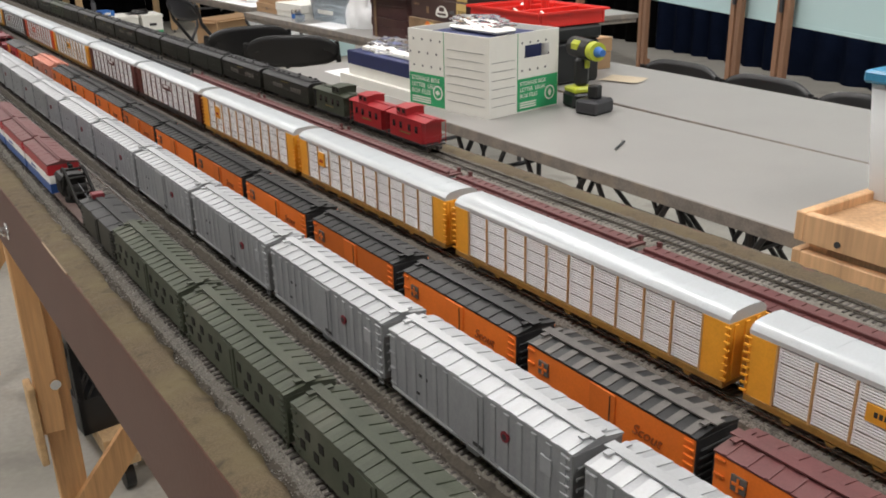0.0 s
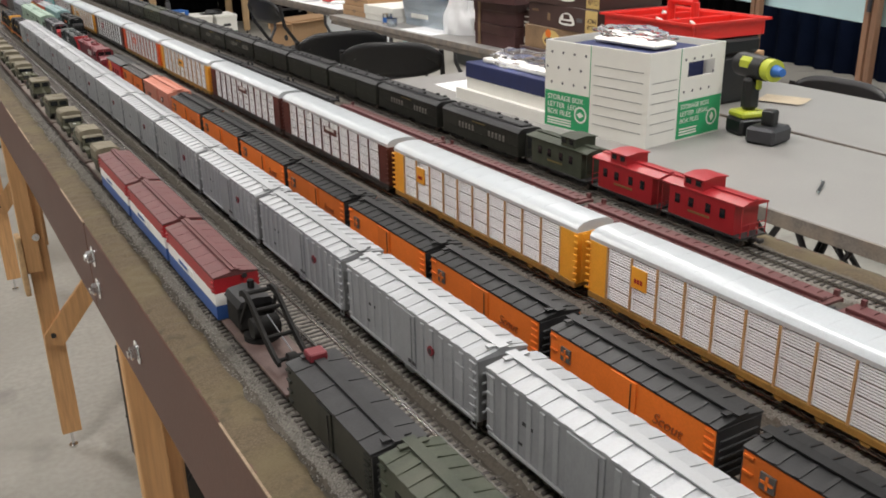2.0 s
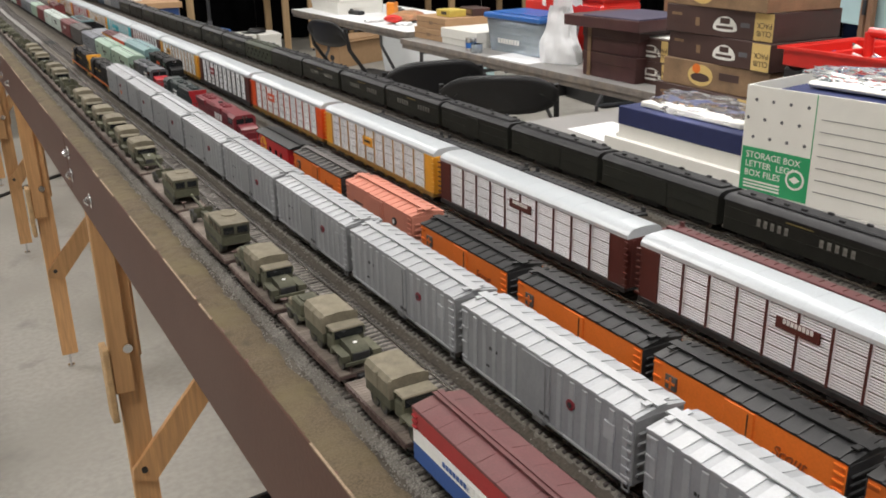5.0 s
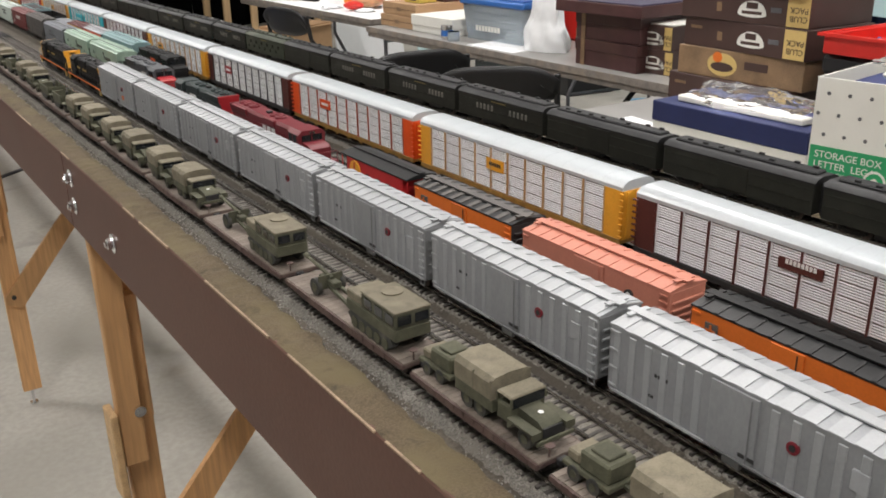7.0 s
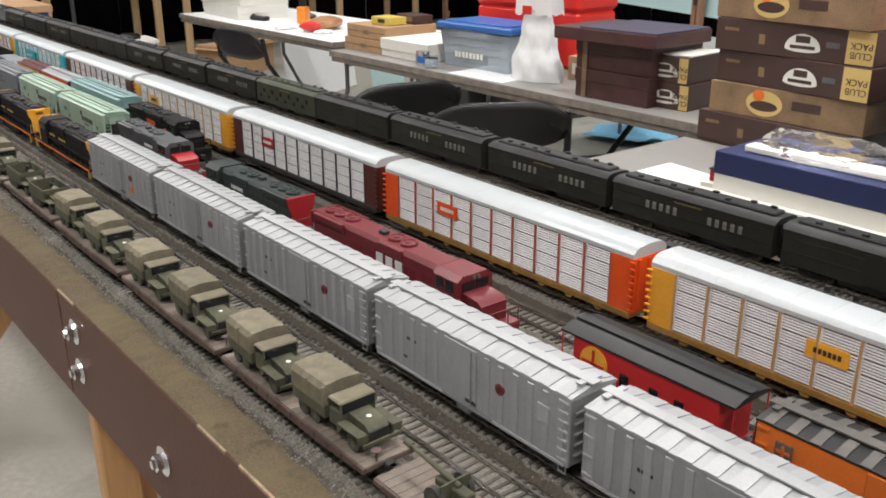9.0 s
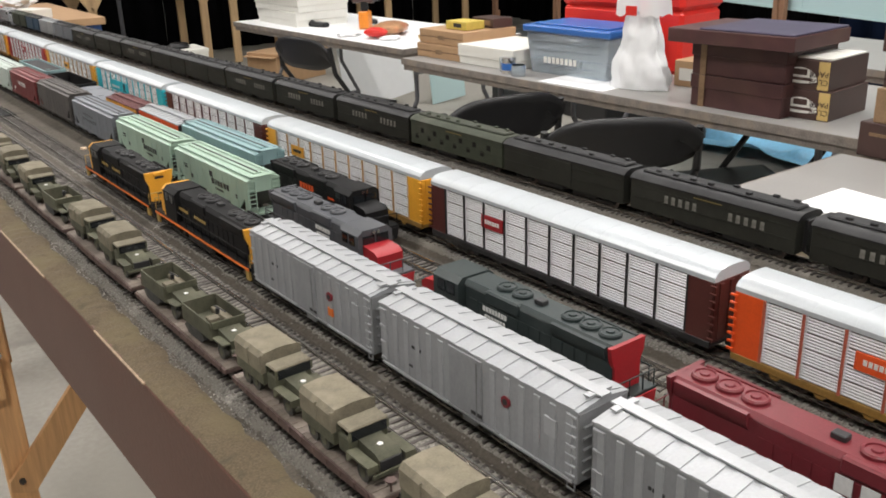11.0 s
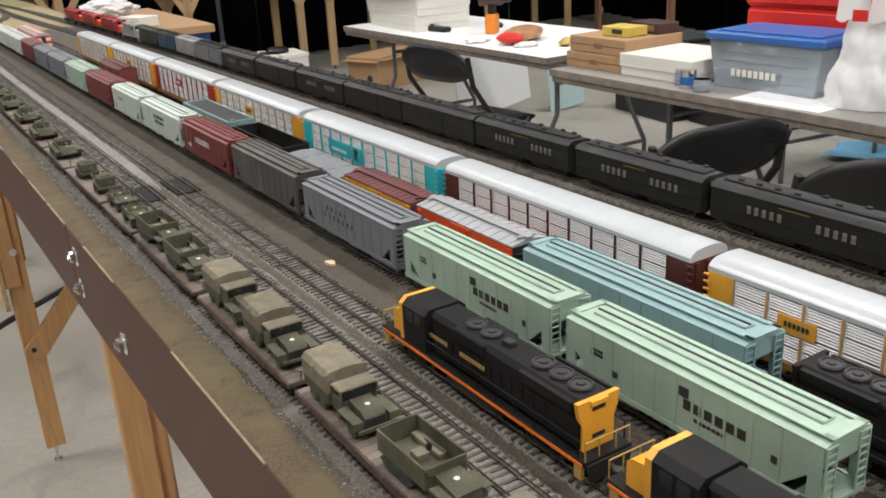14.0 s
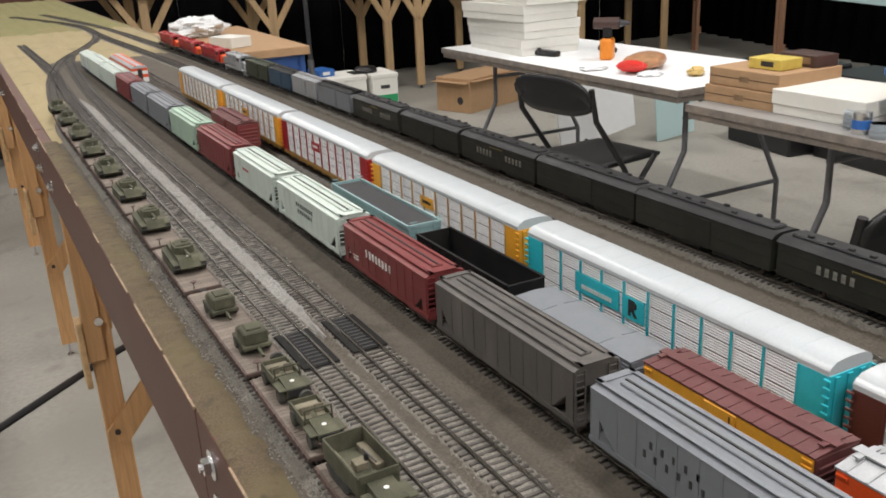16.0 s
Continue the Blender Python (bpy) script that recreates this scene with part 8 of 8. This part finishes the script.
part("lid", Shape().box(-0.006, 0.246, -0.006, 0.566, 0.22, 0.290, 0.016), RED_PLASTIC, rtb)
part("handle", Shape().box(0.10, 0.14, 0.16, 0.36, 0.290, 0.312, 0.006), RED_PLASTIC, rtb)
blue_tub = tub(on2(0.27, 1.38, 0.001, 2), 0.23, 0.40, 0.155, BLUE_PLASTIC, "low clear plastic tub with blue lid", [(0.01, 0.05, 0.15, 0.14, 0.06, LEG_STEEL), (-0.02, -0.10, 0.12, 0.12, 0.05, CARD_WHITE), (0.05, -0.05, 0.07, 0.2, 0.075, NAVY)])
wlt = Shape()
for i in range(8):
    wlt.box(-0.1095 - 0.0015, -0.1095, 0.10 - i * 0.021, 0.114 - i * 0.021, 0.040, 0.062)
part("lettering", wlt, CARD_WHITE, blue_tub, "white lettering bars")
solid("paper_sheet", Shape().sheet(lambda u, v: (u * 0.20, v * 0.30, 0.0012 + 0.003 * u * v), 6, 6), PAPER, "white paper sheet hanging near the table edge", "paper", at=on2(0.02, 1.06, 0.0, 2))
for i, (x, y) in enumerate(((0.05, 1.60), (0.09, 1.66), (0.04, 1.53))):
    gl = thing("tape_roll", on2(x, y), "small clear plastic cup" if i else "small silver and blue drink can", "cup" if i else "can")
    part("wall_panel", Shape().rod((0, 0, 0), (0, 0, 0.060 - 0.01 * i), 0.026, 18), CHROME if i == 0 else CLEAR, gl)
    part("band", Shape().rod((0, 0, 0.015), (0, 0, 0.040), 0.0264, 18), BLUE_PLASTIC if i == 0 else CLEAR, gl)
wb = thing("white_carton", on2(0.10, 1.63, 0, 1), "flat white lidded cardboard carton", "carton")
part("body", Shape().box(0, 0.30, 0, 0.32, 0, 0.070, 0.002), CARD_WHITE, wb)
part("lid", Shape().box(-0.004, 0.304, -0.004, 0.324, 0.030, 0.076, 0.002), CARD_WHITE, wb)
for i in range(2):
    bc = thing("brown_carton", on2(0.10 + 0.01 * i, 1.98 - 0.01 * i, 0.058 * i, 1), "flat brown cardboard carton with printed mark", "carton", "brown cartons")
    part("body", Shape().box(0, 0.32 - 0.03 * i, 0, 0.29, 0, 0.056, 0.002), CARD, bc)
    part("flap_seam", Shape().box(-0.0006, 0.0, 0.002, 0.288, 0.027, 0.029), CARD_DARK, bc)
    part("printed_mark", Shape().box(-0.0008, 0, 0.12, 0.16, 0.018, 0.036), CARD_CUP, bc)
yb = thing("yellow_box", on2(0.17, 2.02, 0.1150, 2), "small yellow cardboard box", "box")
part("body", Shape().box(0, 0.10, 0, 0.13, 0, 0.034, 0.002), surface("yellow_card", (0.60, 0.47, 0.10), 0.5), yb)
part("print", Shape().box(-0.0008, 0, 0.03, 0.08, 0.010, 0.026), LETTER_DARK, yb)
kb = thing("dark_box", on2(0.30, 1.99, 0.1150, -4), "small dark brown box", "box")
part("body", Shape().box(0, 0.10, 0, 0.15, 0, 0.038, 0.002), CARD_DARK, kb)
part("label", Shape().box(-0.0008, 0, 0.02, 0.12, 0.010, 0.030), CARD_CUP, kb)

# ---- third table: stacked white cartons, snacks, drill; white board leaning below ----
def on3(x, y, z=0.0, rz=0.0):
    return pose(2.47, 6.06, 0) @ pose(x, y, TT + z, 0, 0, rz)


for i in range(5):
    wc = thing("white_carton", on3(0.10 + 0.01 * (i % 2), 1.24 - 0.012 * i, 0.0845 * i, (i % 3 - 1) * 3), "flat white cardboard carton in a leaning stack", "carton", "white cartons")
    part("body", Shape().box(0, 0.34, 0, 0.56, 0, 0.082, 0.002), CARD_WHITE, wc)
    part("lid", Shape().box(-0.004, 0.344, -0.004, 0.564, 0.036, 0.0835, 0.002), CARD_WHITE, wc)
sbg = thing("snack_bag", on3(0.26, 0.50, 0.002, 30), "red and orange crinkled snack bag", "snack bag")
part("body", crumple(0, 0, 0.034, 0.17, 0.085, 0.036, 2.0, rough=0.30), surface("snack_foil", (0.46, 0.25, 0.13), 0.35, 0.1, 0.5, 22, 0.1, 300, 0.7, (0.42, 0.05, 0.03)), sbg)
part("end_seal", crumple(-0.155, 0, 0.034, 0.028, 0.070, 0.024, 3.0, 12, 0.5), RED_PLASTIC, sbg, "bright red crimped end")
part("print", Shape().sheet(lambda u, v: (-0.09 + u * 0.16, -0.035 + v * 0.06, 0.0655 - 0.010 * (2 * u - 1) ** 2 - 0.008 * (2 * v - 1) ** 2), 8, 6), RED, sbg)
for i, (x, y, a, w, l, mt, lab, nm, cat) in enumerate((
        (0.20, 1.10, 10, 0.05, 0.17, CHAIR_BLACK, "black handheld throttle lying on the white table", "throttle", "controller"),
        (0.46, 1.02, -20, 0.06, 0.14, CHAIR_BLACK, "black plastic power pack on the white table", "power_pack", "power supply"))):
    it = thing(nm, on3(x, y, 0.001, a), lab, cat)
    part("case", Shape().box(0, w, 0, l, 0, 0.026, 0.006), mt, it)
    part("face_plate", Shape().box(0.008, w - 0.008, 0.010, l * 0.6, 0.026, 0.028), LEG_GREY, it)
    part("knob", Shape().rod((w / 2, l * 0.78, 0.026), (w / 2, l * 0.78, 0.036), 0.012, 14), LEG_STEEL, it)
for x, y, a, r in ((0.10, 0.66, 20, 0.07), (0.16, 0.34, -15, 0.055)):
    solid("paper_napkin", crumple(0, 0, 0.008, r, r * 0.8, 0.012, r * 90, 14), PAPER, "crumpled white paper napkin on the white table", "napkin", "paper napkins", at=on3(x, y, 0.001, a))
yl = solid("snack_packet", crumple(0, 0, 0.016, 0.055, 0.035, 0.018, 5.0, 14), LABEL_TAN, "small yellow crinkled snack packet", "snack packet", at=on3(0.30, 0.22, 0.001, 40))
od = thing("cordless_drill", on3(0.34, 0.86, 0.0, 40), "orange and black cordless drill standing upright", "drill")
part("battery", Shape().box(-0.04, 0.04, -0.03, 0.03, 0, 0.10, 0.008), surface("orange_plastic", (0.75, 0.24, 0.02), 0.4), od)
part("motor_housing", Shape().rod((0, -0.055, 0.17), (0, 0.065, 0.17), 0.027, 14), CARD_DARK, od)
part("chuck", Shape().rod((0, -0.055, 0.17), (0, -0.105, 0.17), 0.018, 12, 0.009), LEG_STEEL, od)
part("grip", Shape().box(-0.018, 0.018, -0.02, 0.02, 0.10, 0.16, 0.006), CHAIR_BLACK, od)
wb2 = solid("white_board", Shape().box(-0.012, 0.0, 0, 0.62, 0, 0.47, 0.002), PAPER, "large white foam board leaning below the table", "board", at=pose(3.22, 7.86, 0.0, 8, 0, -86))
lb = solid("blue_board", Shape().box(-0.012, 0.0, 0, 0.30, 0, 0.46, 0.002), SKYBOARD, "pale blue board leaning beside the white one", "board", at=pose(3.86, 7.72, 0.0, 6, 0, -92))
for x, y, w, l, h, mt, lab in ((3.42, 9.32, 0.62, 0.34, 0.26, CARD, "open brown cardboard box on the floor"),):
    cb2 = thing("cardboard_box", pose(x, y, 0, 0, 0, 20), lab, "box")
    part("body", Shape().box(0, w, 0, l, 0, h, 0.003), mt, cb2)
    part("flap", Shape().box(-0.06, 0.0, 0, l, h - 0.03, h - 0.026).box(0, w, -0.05, 0.0, h - 0.02, h - 0.016), mt, cb2)
    part("hand_hole", Shape().rod((-0.001, 0.10, 0.09), (0.002, 0.10, 0.09), 0.03, 14), INNER, cb2)
for x, y, w, l, h in ((4.16, 6.95, 0.40, 0.56, 0.50), (4.22, 6.35, 0.40, 0.56, 0.48)):
    cs = thing("equipment_case", pose(x, y, 0, 0, 0, -8), "black equipment case standing on the floor behind the table", "case", "black cases")
    part("body", Shape().box(0, w, 0, l, 0, h, 0.01), CHAIR_BLACK, cs)
    part("lid", Shape().box(-0.004, w + 0.004, -0.004, l + 0.004, h - 0.07, h + 0.004, 0.01), CHAIR_BLACK, cs)
    part("handle", Shape().tube([(-0.02, l * 0.35, h * 0.6), (-0.03, l * 0.5, h * 0.58), (-0.02, l * 0.65, h * 0.6)], 0.008, 8), LEG_STEEL, cs)

# ---- the next layout behind: blue skyboard on pine trestles ----
BA, BB = Vector((4.17, 2.42, 0)), Vector((7.70, 12.60, 0))
BD = (BB - BA).normalized()
BN = Vector((BD.y, -BD.x, 0))
BROT = math.degrees(math.atan2(BD.y, BD.x)) - 90


def behind(s, off=0.0, z=0.0):
    p = BA + BD * s + BN * off
    return pose(p.x, p.y, z, 0, 0, BROT)


sk = thing("skyboard", behind(-4.5), "pale blue painted backdrop board of the next layout", "backdrop board")
part("panel", Shape().box(0, 0.02, 0, 8.0, 0.685, 1.75), SKYBOARD, sk)
part("panel", Shape().box(0, 0.02, 8.004, 14.3, 0.685, 1.75), SKYBOARD, sk)
part("lower_edge", Shape().box(-0.004, 0.024, 0, 14.3, 0.665, 0.685), SKYBOARD, sk)


def trestle(m):
    t = thing("pine_trestle", m, "pair of rough pine posts holding up the next layout", "trestle", "pine trestles")
    part("post", Shape().box(-0.035, 0.0, 0.0, 0.045, 0, 0.95, 0.003), PINE_OLD, t)
    part("post", Shape().box(-0.035, 0.0, 0.065, 0.110, 0, 0.95, 0.003), PINE_OLD, t)
    part("clamp", Shape().box(-0.050, -0.035, 0.045, 0.075, 0.74, 0.83, 0.004), LEG_STEEL, t)
    part("spreader", Shape().box(0.0, 0.018, -0.01, 0.120, 0.18, 0.25, 0.002), PINE_OLD, t)
    return t


tr0 = trestle(behind(2.45, -0.03))
for s in (-1.2, 0.81, 1.27, 3.6, 5.3, 7.0, 8.70):
    copy_thing(tr0, behind(s, -0.03))

# ---- bench of the far layout across the end of the hall ----
fb2 = thing("far_bench", pose(-0.56, 11.55, 0, 0, 0, -92.8), "far layout bench with brown fascia on braced pine legs", "layout module")
part("fascia", Shape().box(0.68, 0.70, 0, 7.0, 0.955, 1.06, 0.002), FASCIA, fb2)
part("top", Shape().box(0.0, 0.68, 0, 7.0, 1.03, 1.05), SAND, fb2)


def braced_leg(x, y):
    """A pine leg that forks into two slanting braces under the bench."""
    leg = part("leg", Shape().box(x, x + 0.035, y - 0.035, y + 0.035, 0.03, 1.03, 0.002), PINE_FAR, fb2)
    part("foot", Shape().rod((x + 0.017, y, 0), (x + 0.017, y, 0.03), 0.012, 10), LEG_STEEL, leg)
    for s in (-1, 1):
        part("brace", Shape().beam((x + 0.030, y, 0.60), (x + 0.030, y + s * 0.24, 0.98), 0.050, 0.020), PINE_FAR, leg)


for i in range(7):
    braced_leg(0.05, 0.95 + i * 1.01)
    braced_leg(0.60, 0.99 + i * 1.01)
braced_leg(0.66, 4.29)

cm = thing("bench_module", pose(0, 9.02, 0), "turf-topped layout module with brown fascia turning away", "layout module", "layout bench modules")
part("fascia", Shape().box(-2.6, FX - 0.004, 0, 0.018, 0.905, GZ + 0.002, 0.0015), FASCIA, cm)
part("top", Shape().box(-2.6, FX - 0.004, 0.019, 0.75, GZ - 0.02, GZ), GRASS, cm)
for x in (-2.4, -1.2):
    part("leg", Shape().box(x, x + 0.044, 0.03, 0.05, 0, 0.96, 0.002), PINE, cm)

# ---- brown cart, bins and other things on the floor ----
ct = thing("work_cart", pose(0.93, 7.60, 0, 0, 0, -2), "wood-topped blue steel work cart", "cart")
part("top", Shape().box(0, 0.62, 0, 1.35, 0.80, 0.84, 0.003), CARD, ct)
for x in (0.02, 0.56):
    for yy in (0.03, 1.28):
        part("leg", Shape().box(x, x + 0.04, yy, yy + 0.04, 0, 0.80), BLUE, ct)
part("side_panel", Shape().box(0.02, 0.04, 0.07, 1.28, 0.30, 0.80).box(0.03, 0.58, 0.03, 0.05, 0.30, 0.80), BLUE, ct)
bgf = solid("plastic_bag", crumple(0, 0, 0.045, 0.15, 0.12, 0.06, 7.0), BAG, "crumpled clear-white plastic bag on the cart", "bag", at=pose(1.25, 8.50, 0.8415))
pb = thing("white_carton", pose(1.22, 7.75, 0.841, 0, 0, 20), "small white carton on the cart", "carton")
part("body", Shape().box(0, 0.12, 0, 0.18, 0, 0.05, 0.002), CARD_WHITE, pb)
sg = thing("steel_stand", pose(2.28, 9.60, 0), "tall thin dark steel post with a pale sleeve at its foot", "stand")
part("post", Shape().rod((0, 0, 0.02), (0, 0, 1.60), 0.016, 10), LEG_STEEL, sg)
part("sleeve", Shape().rod((0, 0, 0.02), (0, 0, 0.50), 0.022, 10), LEG_GREY, sg, "pale grey sleeve")
part("base_plate", Shape().box(-0.14, 0.14, -0.14, 0.14, 0, 0.02, 0.003), LEG_STEEL, sg)
for i, (x, y) in enumerate(((2.36, 9.62), (2.73, 9.56))):
    fbx = thing("storage_box", pose(x, y, 0, 0, 0, -4), "white storage box with green print and hand hole on the floor" if i else "plain white storage box with hand hole on the floor", "box", "far storage boxes")
    w = 0.20 if i else 0.34
    part("body", Shape().box(0, w, 0, 0.34, 0, 0.33, 0.003), CARD_WHITE, fbx)
    part("hand_hole", Shape().box(w * 0.32, w * 0.68, -0.001, 0.002, 0.235, 0.262), INNER, fbx)
    if i:
        part("green_panel", Shape().box(0.005, w - 0.005, -0.0015, 0.0, 0.06, 0.19), GREEN_PRINT, fbx)
    part("lid", Shape().box(-0.006, w + 0.006, -0.006, 0.346, 0.315, 0.345, 0.003), CARD_WHITE, fbx)
bl2 = thing("blue_carton", pose(2.38, 9.72, 0.346, 0, 0, 8), "small blue carton lying on a storage box", "box")
part("body", Shape().box(0, 0.13, 0, 0.18, 0, 0.05, 0.002), BLUE_PLASTIC, bl2)
part("label", Shape().box(0.03, 0.09, -0.001, 0, 0.012, 0.036), CARD_WHITE, bl2)
cap = thing("black_cap", pose(2.76, 9.74, 0.346), "flat black cloth cap lying on a storage box", "cap")
part("crown", Shape().lathe([(0.085, 0.0), (0.088, 0.018), (0.070, 0.040), (0.0001, 0.046)], 20), CHAIR_BLACK, cap)
part("brim", Shape().box(-0.13, -0.06, -0.07, 0.07, 0.002, 0.010, 0.003), CHAIR_BLACK, cap)


def crate(m):
    c = thing("milk_crate", m, "black plastic lattice milk crate", "crate", "milk crates")
    a, h = 0.165, 0.28
    part("floor_plate", Shape().box(-a, a, -a, a, 0, 0.008), CHAIR_BLACK, c)
    for s in (-1, 1):
        for ax in (0, 1):
            sh = Shape()
            def bx(u0, u1, z0, z1, d=0.008):
                if ax == 0:
                    sh.box(min(s * a, s * (a - d)), max(s * a, s * (a - d)), u0, u1, z0, z1)
                else:
                    sh.box(u0, u1, min(s * a, s * (a - d)), max(s * a, s * (a - d)), z0, z1)
            bx(-a, a, h - 0.035, h)
            bx(-a, a, 0.008, 0.095)
            lat = Shape()
            for i in range(12):
                u = -a + 0.015 + i * (2 * a - 0.03) / 11
                for g in (-1, 1):
                    p, q = (u - g * 0.045, 0.095), (u + g * 0.045, h - 0.035)
                    p = (max(-a, min(a, p[0])), p[1])
                    q = (max(-a, min(a, q[0])), q[1])
                    if ax == 0:
                        lat.rod((s * (a - 0.004), p[0], p[1]), (s * (a - 0.004), q[0], q[1]), 0.0035, 5)
                    else:
                        lat.rod((p[0], s * (a - 0.004), p[1]), (q[0], s * (a - 0.004), q[1]), 0.0035, 5)
            for u in (-a, a - 0.015):
                bx(u, u + 0.015, 0, h, 0.014)
            tagged(part("lattice", lat, CHAIR_BLACK, part("side_wall", sh, CHAIR_BLACK, c)), kind="stuff")
    lt = Shape()
    for i in range(7):
        lt.box(-a + 0.09 + i * 0.022, -a + 0.105 + i * 0.022, -a - 0.0008, -a, 0.045, 0.070 if i in (0, 5) else 0.064)
    for i in range(4):
        lt.box(-a + 0.10 + i * 0.014, -a + 0.109 + i * 0.014, -a - 0.0008, -a, 0.022, 0.030)
    part("lettering", lt, LEG_GREY, c, "grey lettering bars")
    return c


crate(pose(0.48, 2.39, 0.13, 0, 0, 5))
dl = thing("furniture_dolly", pose(0.52, 2.50, 0), "pine furniture dolly with black caster wheels", "dolly")
for yy in (-0.34, 0.30):
    part("cross_board", Shape().box(-0.16, 0.25, yy, yy + 0.07, 0.105, 0.130, 0.002), PINE_FAR, dl)
for x in (-0.16, 0.18):
    part("side_board", Shape().box(x, x + 0.07, -0.40, 0.42, 0.080, 0.105, 0.002), PINE_FAR, dl)
for x in (-0.12, 0.20):
    for yy in (-0.36, 0.36):
        cw = part("caster", Shape().box(x - 0.02, x + 0.02, yy - 0.02, yy + 0.02, 0.060, 0.080), CHROME, dl)
        part("wheel", Shape().rod((x - 0.012, yy, 0.0375), (x + 0.012, yy, 0.0375), 0.0375, 18), CHAIR_BLACK, cw)

cabl = Shape().tube([(-4.2, 2.2, 0.004), (-1.2, 5.0, 0.004), (-0.15, 6.05, 0.004), (0.32, 6.47, 0.004), (1.0, 7.0, 0.004), (1.9, 7.8, 0.004)], 0.02, 8)
cabl.v = [(x, y, max(0.001, z * 0.45)) for x, y, z in cabl.v]
solid("cable_cover", cabl, CHAIR_BLACK, "flat black cable cover lying across the concrete floor", "cable cover")
wr = Shape().tube([(0.24, 4.20 + 0.02 * math.sin(i), 0.93 - 0.03 * i + 0.02 * math.sin(i * 1.7)) for i in range(14)], 0.004, 6)
solid("hanging_cable", wr, CHAIR_BLACK, "thin black cable hanging below the bench", "cable")
for x, y in ((-0.02, 9.9), (0.16, 10.3)):
    tub(pose(x - 0.05, y, 0, 0, 0, 15), 0.34, 0.44, 0.36, LEG_STEEL, "dark smoky plastic tote with lid on the floor", [(0, 0, 0.26, 0.34, 0.28, CHAIR_BLACK)], LEG_STEEL)
bt2 = thing("blue_tarp", pose(4.35, 5.20, 0), "crumpled light blue plastic sheet on the floor", "tarp")
part("sheet", Shape().sheet(lambda u, v: ((u - 0.5) * 0.50, (v - 0.5) * 1.25, 0.02 + 0.09 * max(0, noise.noise((u * 4, v * 5, 1))) + 0.05 * math.sin(v * 3)), 20, 26), surface("light_blue_plastic", (0.25, 0.58, 0.85), 0.35), bt2)
solid("bright_patch", Shape().prism([(0.337 + 0.0042 * math.cos(a * 0.349) * (1 + 0.25 * math.sin(a * 1.1)), 3.757 + 0.0060 * math.sin(a * 0.349) * (1 + 0.2 * math.cos(a * 0.9))) for a in range(18)], GZ - 0.001, GZ + 0.0022, "z"), surface("bare_plaster_spot", (0.62, 0.48, 0.33), 0.8, 0, 0.3, 120), "pale round bare spot on the scenery", "scenery patch")
